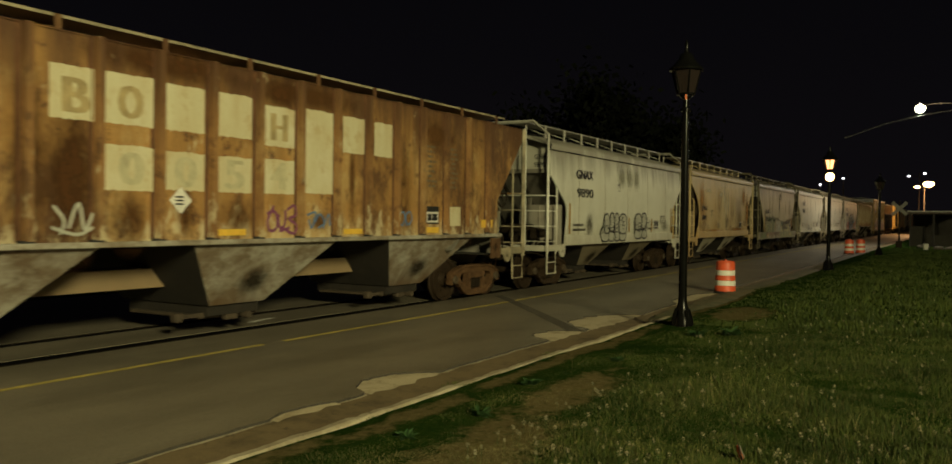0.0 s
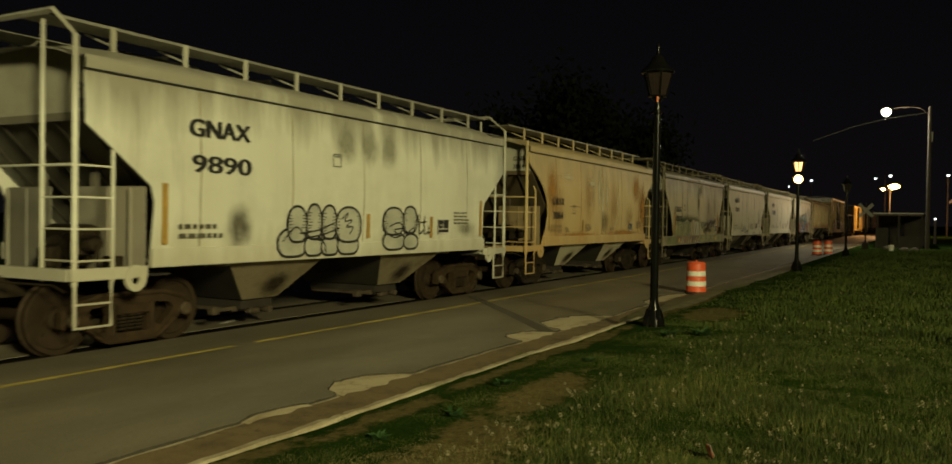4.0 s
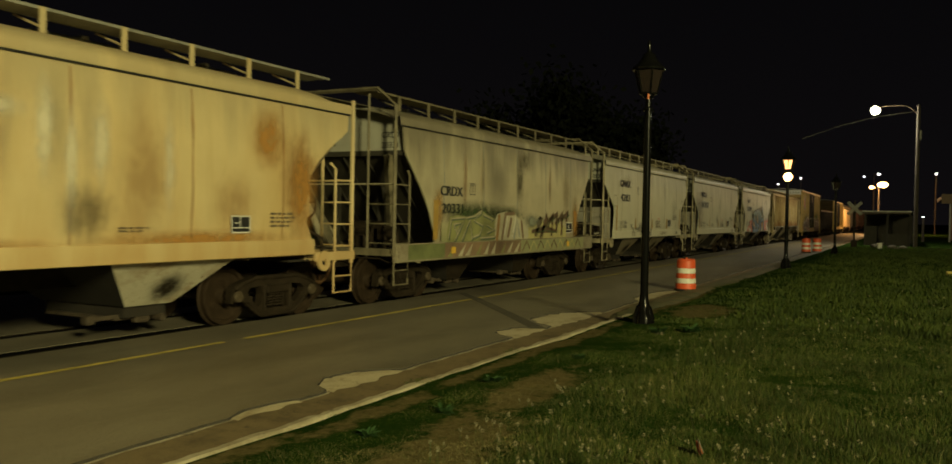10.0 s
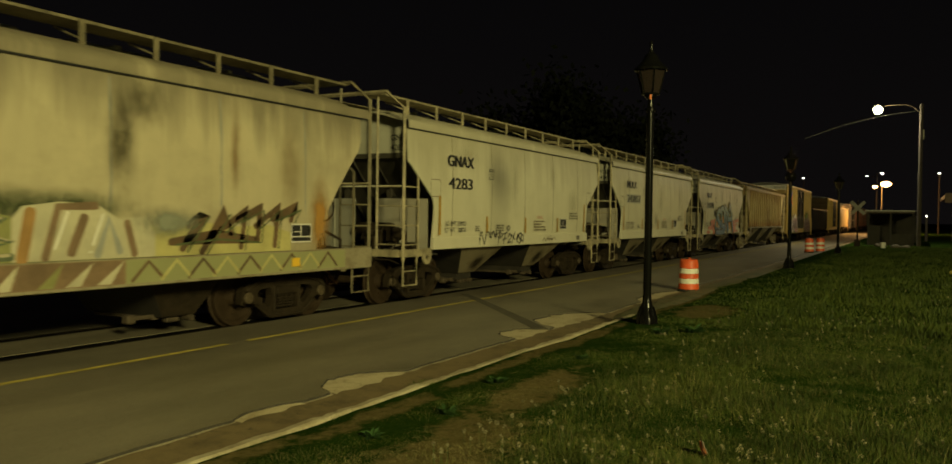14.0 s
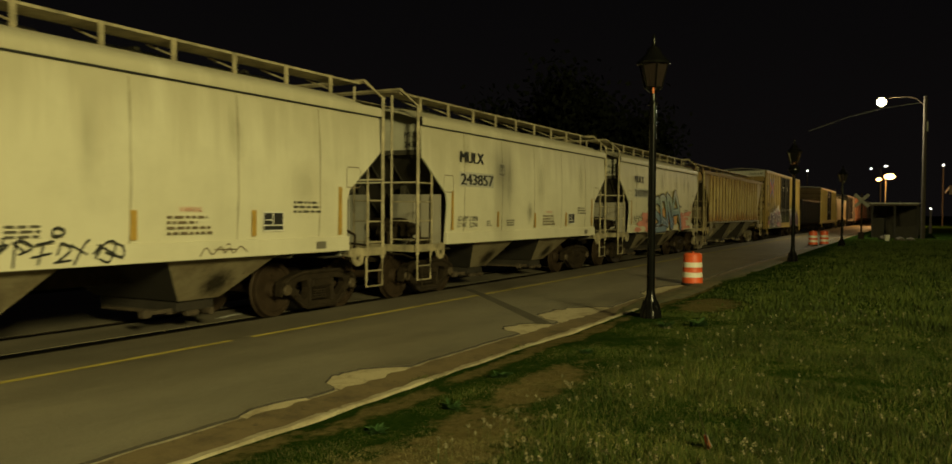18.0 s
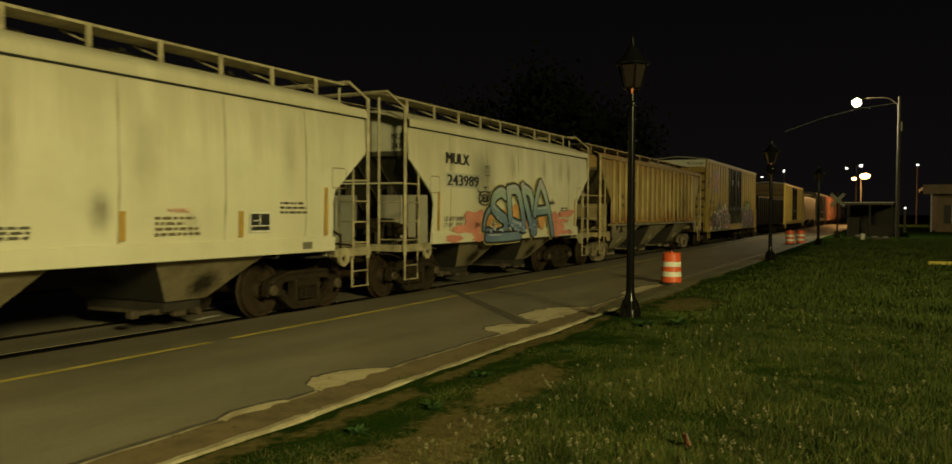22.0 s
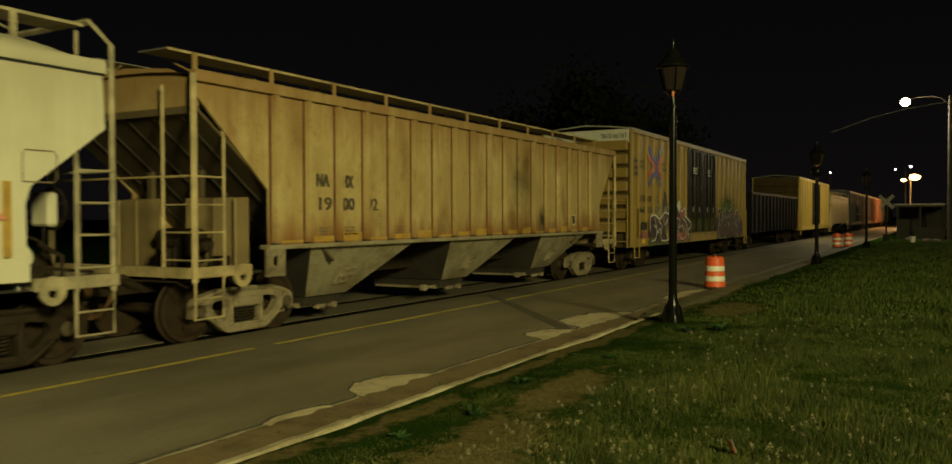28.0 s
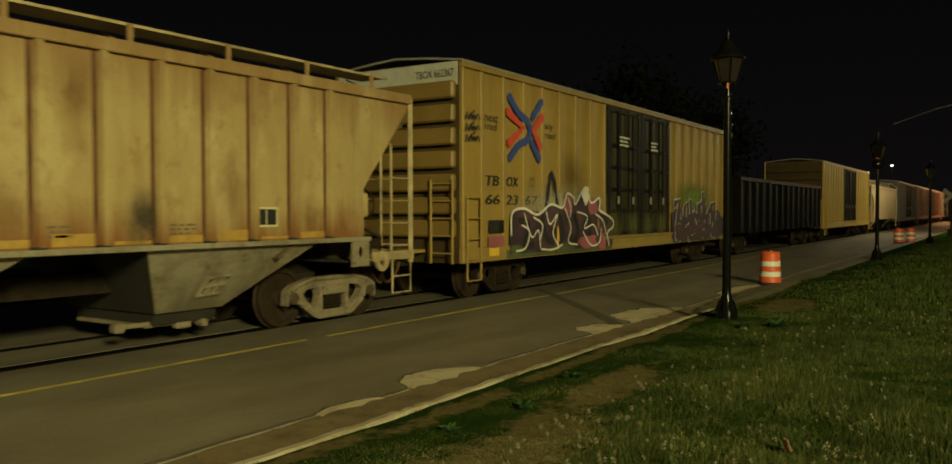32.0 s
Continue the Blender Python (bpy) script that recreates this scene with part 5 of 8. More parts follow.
def boxcar(label, start, paint, length=17.6, low=0.8, eave=4.65, doors=True, ribs=20, door_mat=None, door=(6.65, 11.2), white_end=True, end_mat=None):
    """High-cube boxcar with ribbed sides, double doors and ribbed ends."""
    c = car(label, "freight car", start, "boxcar")
    for s in (-1, 1):
        bm = box(new_bm(), 0.02, length - 0.02, s * 1.53 - 0.02, s * 1.53 + 0.02, low + 0.2, eave)
        part("side_wall", bm, paint, c)
        bm = box(new_bm(), 0.0, length, min(s * 1.5, s * 1.61), max(s * 1.5, s * 1.61), low, low + 0.28, 0.01)
        box(bm, 0.0, length, min(s * 1.5, s * 1.61), max(s * 1.5, s * 1.61), eave - 0.12, eave + 0.02, 0.01)
        part("side_sill", bm, paint, c)
        half_way = [0.06] + [0.70 + 0.83 * k for k in range(int((length / 2 - 0.7) / 0.83) + 1)]
        for x in half_way + [length - q for q in half_way]:
            if doors and door[0] - 0.1 < x < door[1] + 0.1:
                continue
            bm = box(new_bm(), x - 0.045, x + 0.045, min(s * 1.54, s * 1.6), max(s * 1.54, s * 1.6), low + 0.28, eave - 0.12, 0.012)
            part("rib", bm, paint, c)
        if doors:
            half = (door[0] + door[1]) / 2
            frame_mat, leaf_mat = door_mat or DOOR_BLACK, door_mat or DOOR_PANEL
            y0, y1 = sorted((s * 1.55, s * 1.58))
            y2, y3 = sorted((s * 1.58, s * 1.612))
            bottom, head = low + 0.36, eave - 0.14
            for a, b in ((door[0], half - 0.02), (half + 0.02, door[1])):
                d = part("door", box(new_bm(), a, b, y0, y1, bottom, head, 0.008), leaf_mat, c, "black framed boxcar door leaf" if door_mat is None else "")
                for x, w in ((a + 0.09, 0.09), (b - 0.09, 0.09), ((a + b) / 2 - 0.28, 0.035), ((a + b) / 2 + 0.28, 0.035)):
                    part("door_stile", box(new_bm(), x - w, x + w, y2, y3, bottom, head, 0.008), frame_mat, d)
                for k, u in enumerate((0.02, 0.19, 0.36, 0.53, 0.70, 0.97)):
                    z = bottom + (head - bottom) * u
                    part("door_rib", box(new_bm(), a + 0.18, b - 0.18, y2 - s * 0.004, y3 - s * 0.004, z - 0.045, z + 0.045, 0.008), frame_mat, d)
                for k in range(2):
                    x = (a + b) / 2 + (0.5 if k else -0.5)
                    rod = part("lock_rod", tube(new_bm(), [(x, s * 1.63, bottom + 0.05), (x, s * 1.63, head - 0.1)], 0.022, 6), frame_mat, d)
                    z = bottom + (head - bottom) * 0.27
                    part("rod_handle", box(new_bm(), x - 0.05, x + 0.05, *sorted((s * 1.632, s * 1.66)), z - 0.09, z + 0.12, 0.008), GALV, rod)
            part("door_track", box(new_bm(), door[0] - 0.3, door[1] + 0.3, *sorted((s * 1.55, s * 1.63)), bottom - 0.07, bottom - 0.015), paint, c)
    prof = [(-1.62, eave + 0.02), (-0.8, eave + 0.12), (0, eave + 0.18), (0.8, eave + 0.12), (1.62, eave + 0.02)]
    bm = slab(new_bm(), [[(x, y, z) for y, z in prof] for x in (-0.04, length / 2, length + 0.04)], 0.04)
    part("roof", bm, GALV, c)
    for s, x in ((-1, 0.0), (1, length)):
        a, b = sorted((x, x - s * 0.05))
        bm = box(new_bm(), a, b, -1.52, 1.52, low, eave)
        # dark wall behind the ribs paints in the shadow between them
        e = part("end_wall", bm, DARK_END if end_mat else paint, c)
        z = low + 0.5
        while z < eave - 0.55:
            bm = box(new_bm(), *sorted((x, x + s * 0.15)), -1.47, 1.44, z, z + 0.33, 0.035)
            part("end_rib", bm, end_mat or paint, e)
            z += 0.44
        if white_end:
            bm = box(new_bm(), *sorted((x + s * 0.01, x + s * 0.03)), -1.5, 1.5, eave - 0.45, eave - 0.01)
            part("white_end_panel", bm, GHOST, e, "white painted panel across the top of the end")
        bm = new_bm()
        tube(bm, [(x + s * 0.2, -1.5, low), (x + s * 0.2, -1.5, 2.4)], 0.025, 6)
        tube(bm, [(x + s * 0.2, -1.0, low), (x + s * 0.2, -1.0, 2.4)], 0.025, 6)
        lad = part("end_ladder", bm, paint, c)
        for k in range(5):
            z = low + 0.2 + 0.33 * k
            part("rung", tube(new_bm(), [(x + s * 0.2, -1.5, z), (x + s * 0.2, -1.0, z)], 0.015, 6), paint, lad)
        bm = new_bm()
        xx = x - s * 0.1
        tube(bm, [(xx, -1.64, 0.45), (xx, -1.64, 2.1)], 0.022, 6)
        tube(bm, [(xx - s * 0.48, -1.64, 0.45), (xx - s * 0.48, -1.64, 2.1)], 0.022, 6)
        lad = part("side_ladder", bm, paint, c)
        for k in range(5):
            z = 0.46 + 0.4 * k
            part("rung", tube(new_bm(), [(xx, -1.64, z), (xx - s * 0.48, -1.64, z)], 0.015, 6), paint, lad)
        bm = box(new_bm(), *sorted((x + s * 0.05, x + s * 0.5)), -0.75, 0.35, 1.0, 1.06)
        part("crossover_step", bm, paint, c)
    bm = box(new_bm(), 0.4, length - 0.4, -1.3, 1.3, low - 0.02, low + 0.02)
    part("floor", bm, IRON, c)
    truck(c, 2.32)
    truck(c, length - 2.32)
    coupling(c, length)
    return c


def gondola(label, start, length=15.8, top=3.05):
    c = car(label, "freight car", start, "gondola")
    for s in (-1, 1):
        bm = box(new_bm(), 0.0, length, s * 1.5 - 0.02, s * 1.5 + 0.02, 0.95, top)
        part("side_wall", bm, COAL, c)
        bm = box(new_bm(), -0.02, length + 0.02, min(s * 1.45, s * 1.6), max(s * 1.45, s * 1.6), top - 0.08, top + 0.06, 0.01)
        part("top_chord", bm, COAL, c)
        for k in range(15):
            x = 0.1 + (length - 0.2) * k / 14
            bm = box(new_bm(), x - 0.06, x + 0.06, min(s * 1.52, s * 1.6), max(s * 1.52, s * 1.6), 0.95, top - 0.08)
            part("rib", bm, COAL, c)
    for x in (0.0, length):
        bm = box(new_bm(), x - 0.03, x + 0.03, -1.48, 1.48, 0.95, top)
        for k in range(3):
            box(bm, x - 0.09, x + 0.09, -1.48, 1.48, 1.3 + k * 0.6, 1.42 + k * 0.6)
        part("end_wall", bm, COAL, c)
    part("floor", box(new_bm(), 0, length, -1.48, 1.48, 0.93, 1.0), COAL, c)
    truck(c, 1.7)
    truck(c, length - 1.7)
    coupling(c, length)
    return c

# ---- paint and lettering on the cars ----

RUST_LEAF = plain("rust_leaf", (0.42, 0.14, 0.05), 0.8)
GHOST_PALE = plain("pale_letter_ghost", (0.50, 0.455, 0.29), 0.8, 0, 0.3, 6.0, 0.1)
GHOST_RUST = plain("rust_letter_ghost", (0.44, 0.34, 0.16), 0.8, 0, 0.4, 6.0, 0.1)
TAN_BAY = muddy("tan_hopper_steel", (0.48, 0.44, 0.33), (0.20, 0.12, 0.05), 0.4)
BROWN_SHEET = car_paint("brown_slope_steel", (0.24, 0.17, 0.09), rusty=0.3, grime=0.4)
RUST_BLOOM = plain("rust_bloom", (0.34, 0.19, 0.065), 0.85, 0, 0.4, 3.0, 0.1)
THROW_GREY = plain("pale_grey_spray", (0.44, 0.44, 0.38), 0.65, 0, 0.3, 2.0, 0.05)
MAROON_DUST = plain("faded_maroon_spray", (0.24, 0.155, 0.09), 0.7, 0, 0.5, 1.5, 0.05)
DUSTY = plain("dusty_cream_spray", (0.46, 0.42, 0.30), 0.7, 0, 0.3, 2.0, 0.05)
DUSTY_BAY = muddy("dusty_brown_bay_steel", (0.265, 0.235, 0.16), (0.115, 0.088, 0.045), 0.75, (((0.06, 0.045, 0.024), 0.7, 0.3, 1.2),))
FADED_DARK = plain("faded_black_lettering", (0.09, 0.07, 0.04), 0.75, 0, 0.5, 9.0, 0.05)
GREEN_MIST = plain("dull_green_spray", (0.17, 0.19, 0.07), 0.7, 0, 0.5, 1.5, 0.05)
GRAF_PLUM = plain("plum_spray", (0.10, 0.05, 0.065), 0.55, 0, 0.5, 2.0, 0.05)
GRAF_DARK = plain("plum_black_spray", (0.06, 0.035, 0.05), 0.55, 0, 0.5, 2.0, 0.05)
PINK_PALE = plain("pale_pinkish_spray", (0.42, 0.36, 0.25), 0.65, 0, 0.3, 2.0, 0.05)
MAGENTA_DULL = plain("dull_magenta_spray", (0.36, 0.11, 0.13), 0.6, 0, 0.4, 2.0, 0.05)


def marks(owner, words, number, x, z_words, z_number, w_words, w_number, high=0.24, mat=None, ground=True):
    if ground:
        bm = wedge_plate(new_bm(), x - 0.04, x + w_words + 0.04, z_words - 0.03, z_words + high + 0.03, SIDE - 0.005)
        wedge_plate(bm, x - 0.02, x + w_number + 0.06, z_number - 0.03, z_number + high + 0.03, SIDE - 0.005)
        part("letter_ground", bm, GHOST, owner, "pale patch behind the lettering")
    lettering("lettering", words, x, z_words, high, SIDE - 0.009, mat or INK, owner, w_words, label="reporting letters painted on the side")
    lettering("numbering", number, x + 0.05, z_number, high, SIDE - 0.009, mat or INK, owner, w_number, label="car number painted on the side")


def plate_box(owner, x, z, size, letter):
    bm = new_bm()
    y = SIDE - 0.007
    for a, b, c, d in ((0, 1, 0, 0.07), (0, 1, 0.93, 1), (0, 0.07, 0, 1), (0.93, 1, 0, 1), (0.2, 0.8, 0.75, 0.83)):
        wedge_plate(bm, x + a * size, x + b * size, z + c * size, z + d * size, y)
    p = part("plate_box", bm, INK, owner, "small square clearance mark")
    if letter:
        lettering("letter", letter, x + size * 0.35, z + size * 0.25, size * 0.35, y - 0.002, INK, p)


def outlined(owner, strokes, w, fill, edge=None, y=SIDE - 0.012, outer=None, label="", name="graffiti_letters", rim=0.09, sharp=False):
    """Thick spray-painted strokes with an outline, and a second one round it."""
    lines = [list(q) if sharp else curve_pts(q, 5) for q in strokes]
    if outer:
        bm = new_bm()
        for i, q in enumerate(lines):
            ribbon(bm, q, w + rim + 0.07, y + 0.007 - 0.0002 * i)
        part("spray_glow", bm, outer, owner, "spray-painted edge round the letters")
    bm = new_bm()
    for i, q in enumerate(lines):
        ribbon(bm, q, w + rim, y - 0.0003 * i)
    g = part(name, bm, edge or INK, owner, label)
    bm = new_bm()
    for i, q in enumerate(lines):
        ribbon(bm, q, w, y - 0.008 - 0.0003 * i)
    part("letter_fill", bm, fill, g)
    return g


GLYPHS = [
    [[(0.0, 0.0), (0.25, 1.0), (0.4, 0.35), (0.75, 0.9), (0.6, 0.1), (1.0, -0.05)]],
    [[(-0.1, 0.9), (0.5, 1.0), (0.2, 0.5), (0.8, 0.4), (0.5, 0.0)], [(0.1, 0.05), (0.5, 0.3)]],
    [[(0.0, 0.1), (0.2, 0.9), (0.6, 1.05), (0.5, 0.55), (0.9, 0.65), (0.8, -0.05)]],
    [[(0.9, 0.95), (0.2, 0.8), (0.6, 0.5), (0.05, 0.25), (0.85, 0.05)], [(0.6, 1.1), (0.75, 0.6)]],
    [[(0.0, 1.0), (0.3, 0.1), (0.55, 0.75), (0.9, 0.15), (1.05, 0.9)], [(0.2, 0.6), (0.5, 0.2)]],
]


def wild(x0, x1, z0, z1, letters, seed):
    """Angular interlocking graffiti letters between two heights, none of them a word."""
    rnd = random.Random(seed)
    out = []
    step = (x1 - x0) / letters
    last = -1
    for k in range(letters):
        pick = rnd.choice([q for q in range(len(GLYPHS)) if q != last])
        last = pick
        a, tilt, h = x0 + step * k, rnd.uniform(-0.15, 0.2), (z1 - z0) * rnd.uniform(0.85, 1.1)
        for stroke in GLYPHS[pick]:
            out.append([(a + step * (1.05 * u + tilt * (v - 0.5)), z0 + h * v) for u, v in stroke])
        u, v = rnd.uniform(0.0, 0.4), rnd.uniform(0.2, 0.8)
        out.append([(a + step * u, z0 + h * v), (a + step * (u + 0.5), z0 + h * (1.0 - v)), (a + step * (u + 0.9), z0 + h * rnd.uniform(0.3, 0.9))])
    return out


MISTS = {}


def soot(owner, x, z, rx, rz, strength, colour, y, name="shadow_smudge", label="dark smudge painted for the lantern's cast shadow"):
    """A soft smudge on a car's side; by default one painted for the lantern's shadow."""
    key = (colour, strength)
    if key not in MISTS:
        MISTS[key] = mist("soft_smudge", colour, strength)
    return part(name, wedge_plate(new_bm(), x - rx, x + rx, z - rz, z + rz, y), MISTS[key], owner, label)


def scrawl(owner, strokes, w, mat, label, y=SIDE - 0.011, name="graffiti_tag"):
    bm = new_bm()
    for i, s in enumerate(strokes):
        ribbon(bm, curve_pts(s, 6), w, y - 0.0005 * i)
    return part(name, bm, mat, owner, label)


def shift(strokes, dx, dz, sx=1.0, sz=1.0):
    return [[(dx + x * sx, dz + z * sz) for x, z in s] for s in strokes]


LOOPS = [[(0.0, 0.1), (0.1, 0.75), (0.35, 0.85), (0.4, 0.4), (0.2, 0.1), (0.05, 0.35)], [(0.5, 0.1), (0.5, 0.7), (0.75, 0.9), (0.9, 0.5), (0.7, 0.15), (0.5, 0.3)]]
ZIGZAG = [[(0.0, 0.0), (0.12, 0.7), (0.25, 0.1), (0.42, 0.75), (0.5, 0.2), (0.62, 0.6), (0.7, 0.15), (0.85, 0.7), (1.0, 0.2)], [(0.3, 0.5), (0.75, 0.45)], [(0.55, 0.9), (0.6, 0.95), (0.63, 0.86)]]

# rusted ribbed hopper that leads
DARK_PANELS = ((4.95, 2.2, 0.5, 1.2, 1.0, (0.07, 0.03, 0.01)), (4.4, 2.3, 0.35, 1.6, 0.7, (0.09, 0.04, 0.013)), (5.7, 1.7, 0.35, 0.5, 0.8, (0.09, 0.04, 0.013)), (6.3, 3.7, 1.6, 0.3, 0.9, (0.08, 0.034, 0.011)), (9.0, 3.65, 1.8, 0.28, 0.8, (0.09, 0.04, 0.013)), (11.5, 2.2, 0.4, 1.3, 0.5, (0.12, 0.055, 0.017)), (13.8, 2.4, 0.35, 1.5, 0.6, (0.10, 0.045, 0.014)), (7.5, 1.75, 0.5, 0.35, 0.6, (0.12, 0.055, 0.017)), (2.6, 2.6, 0.5, 1.3, 0.7, (0.10, 0.045, 0.014)), (3.7, 3.3, 0.45, 0.7, 1.0, (0.09, 0.04, 0.013)), (2.8, 3.4, 0.6, 0.6, 1.0, (0.08, 0.034, 0.011)), (6.55, 1.85, 0.2, 0.5, 0.9, (0.09, 0.04, 0.013)), (8.3, 3.6, 0.5, 0.3, 0.9, (0.08, 0.034, 0.011)), (10.0, 2.4, 0.12, 0.9, 0.8, (0.13, 0.06, 0.02)), (12.6, 3.4, 0.9, 0.4, 0.8, (0.12, 0.055, 0.017)), (9.2, 1.7, 0.3, 0.2, 0.8, (0.12, 0.055, 0.017)))
C0 = 0.88
c = ribbed("rust-brown ribbed three-bay covered hopper with patched-out lettering", C0, RUST_SIDE, [9.60 + 0.866 * k for k in range(-9, 0)] + [9.60 + 0.835 * k for k in range(0, 7)], eave=3.86, chord=False, frames=RUSTY_IRON, bays=PALE_BAY, foot=1.45, rib_mat=RIB_RUST, w_rib=0.06, walk_mat=BROWN_SHEET, rails=LADDER_PALE, tail=1.27)
PATCH = rust_panel("faded_cream_patch", (0.57, 0.53, 0.35), (0.40, 0.28, 0.12), (0.60, 0.56, 0.40), 0.5)
for x, z, rx, rz, n, tint in DARK_PANELS:
    soot(c, x, z, rx, rz, n, tint, -1.5445, "rust_panel_stain", "dark rust-brown stain down one panel")
for x0, x1, z0, z1 in ((4.66, 5.26, 2.86, 3.47), (5.34, 6.05, 2.87, 3.48), (5.34, 6.05, 2.07, 2.62), (6.23, 6.86, 2.87, 3.46), (6.23, 6.86, 2.1, 2.6), (7.07, 7.72, 2.87, 3.47), (7.07, 7.72, 2.1, 2.6), (7.96, 8.6, 2.81, 3.40), (7.96, 8.6, 2.11, 2.62), (8.85, 9.5, 2.14, 3.45), (9.75, 10.32, 2.84, 3.44), (10.6, 11.12, 2.84, 3.43)):
    n = 14
    top = [(x0 + (x1 - x0) * k / n, -1.546, z1 + 0.02 * noise.noise((x0 + k * 0.7, z1, 0))) for k in range(n + 1)]
    low = [(x0 + (x1 - x0) * k / n, -1.546, z0 + 0.03 * noise.noise((x0 + k * 0.7, z0, 9))) for k in range(n + 1)]
    part("paint_patch", loft(new_bm(), [low, top]), PATCH, c, "pale cream patch painted over old letters")
for w, x, z in (("B", 4.84, 2.94), ("O", 5.56, 2.95), ("H", 8.12, 2.9), ("0", 5.58, 2.14), ("0", 6.4, 2.14), ("5", 7.25, 2.15), ("4", 8.12, 2.18)):
    lettering("ghost_letter", w, x, z, 0.4, -1.550, GHOST_RUST if z > 2.5 else GHOST_PALE, c, 0.3)
bm = new_bm()
bm.faces.new([bm.verts.new(q) for q in ((6.29, -1.55, 1.97), (6.47, -1.55, 1.79), (6.65, -1.55, 1.97), (6.47, -1.55, 2.15))])
pl = part("placard", bm, WHITE, c, "white diamond placard")
part("placard_print", bars(new_bm(), 6.38, 6.56, 1.9, 2.04, 3, -1.553, 5), INK, pl)
for x, z, w, h in ((3.3, 1.5, 0.5, 0.09), (7.06, 1.5, 0.56, 0.09), (9.79, 1.49, 0.5, 0.09), (12.19, 1.49, 0.5, 0.11), (14.35, 1.58, 0.5, 0.17)):
    part("reflector_stripe", wedge_plate(new_bm(), x, x + w, z, z + h, -1.548), REFLECT_Y, c, "yellow reflector strip")
bm = wedge_plate(new_bm(), 12.22, 12.68, 1.66, 2.0, -1.55)
pl = part("data_panel", bm, INK, c, "black data panel with a white border")
bm = new_bm()
for a, b, d, e in ((0.03, 0.43, 0.03, 0.06), (0.03, 0.43, 0.2, 0.23), (0.03, 0.06, 0.03, 0.23), (0.4, 0.43, 0.03, 0.23), (0.2, 0.22, 0.06, 0.2)):
    wedge_plate(bm, 12.22 + a, 12.22 + b, 1.66 + d, 1.66 + e, -1.553)
part("white_border", bm, WHITE, pl)
part("stencil_patch", wedge_plate(new_bm(), 13.0, 13.5, 1.62, 2.0, -1.548), PATCH, c, "pale stencil patch")
for x0, x1, seed in ((12.15, 12.62, 3), (12.95, 13.4, 4)):
    part("small_print", bars(new_bm(), x0, x1, 2.35, 3.2, 9, -1.549, seed), FADED_INK, c)
scrawl(c, [[(8.16, 1.92), (8.04, 1.7), (8.1, 1.56), (8.24, 1.62), (8.2, 1.84), (8.04, 1.82)], [(8.26, 1.8), (8.3, 1.6), (8.4, 1.66), (8.42, 1.86)], [(8.46, 1.88), (8.6, 1.94), (8.64, 1.8), (8.5, 1.74), (8.66, 1.64), (8.6, 1.52), (8.44, 1.56)], [(8.3, 1.56), (8.5, 1.6)]], 0.045, PURPLE, "purple spray-paint tag", -1.55)
scrawl(c, [[(8.9, 1.8), (9.1, 1.84), (9.0, 1.6), (8.94, 1.72)], [(9.08, 1.7), (9.2, 1.82), (9.3, 1.68), (9.16, 1.6)], [(9.28, 1.6), (9.4, 1.82), (9.44, 1.64)]], 0.03, BLUE_SPRAY, "blue spray-paint tag", -1.55)
scrawl(c, shift(LOOPS, 11.35, 1.6, 0.45, 0.32), 0.03, BLUE_SPRAY, "blue spray-paint tag", -1.55)
scrawl(c, [[(4.72, 1.86), (4.84, 1.7), (4.8, 1.55)], [(4.9, 1.62), (5.02, 1.9), (5.1, 1.6), (5.2, 1.78)], [(4.7, 1.62), (5.0, 1.54), (5.2, 1.62)]], 0.04, THROW_GREY, "white spray-paint tag", -1.55)
bm = new_bm()
ring = [(15.9 + 0.24 * math.cos(k * math.pi / 10), -1.2, 2.3 + 0.24 * math.sin(k * math.pi / 10)) for k in range(21)]
tube(bm, ring, 0.02, 6)
for k in range(4):
    a = k * math.pi / 2 + 0.4
    tube(bm, [(15.9, -1.2, 2.3), (15.9 + 0.23 * math.cos(a), -1.2, 2.3 + 0.23 * math.sin(a))], 0.012, 5)
part("brake_wheel", bm, IRON, c)

# pale grey hopper
c = two_bay("pale grey two-bay covered hopper with black graffiti", 18.5, WHITE_GREY, frames=BROWN_IRON, length=11.3, head=1.22, tail=1.16, end_words=("GNAX", "9890"))
marks(c, "GNAX", "9890", 1.68, 2.86, 2.37, 1.12, 1.1, 0.24, ground=False)
consolidated_plate(c, 8.18, 1.48)
for x, z0, z1 in ((5.73, 1.42, 1.85), (7.89, 1.4, 1.82), (10.0, 1.41, 2.2), (1.22, 1.4, 2.2)):
    stripe(c, x, z0, z1)
small_print(c, 8.84, 9.58, 1.66, 1.95, 4, 11)
small_print(c, 8.6, 10.1, 1.15, 1.27, 1, 12)
small_print(c, 1.5, 2.4, 1.45, 1.7, 2, 13)
def lobe(bm, x0, x1, z0, z1, y, grow):
    """A tombstone-shaped letter body: round head, slightly drawn-in foot."""
    cx, w, h = (x0 + x1) / 2, (x1 - x0) / 2 + grow, (z1 - z0) / 2 + grow
    cz = (z0 + z1) / 2
    ring = []
    for k in range(28):
        a = 2 * math.pi * k / 28
        u, v = math.cos(a), math.sin(a)
        e = 0.9 if v > 0 else 0.6
        ring.append((cx + w * math.copysign(abs(u) ** e, u) * (1.0 if v > -0.3 else 0.93), cz + h * math.copysign(abs(v) ** e, v)))
    bm.faces.new([bm.verts.new((x, y, z)) for x, z in ring])


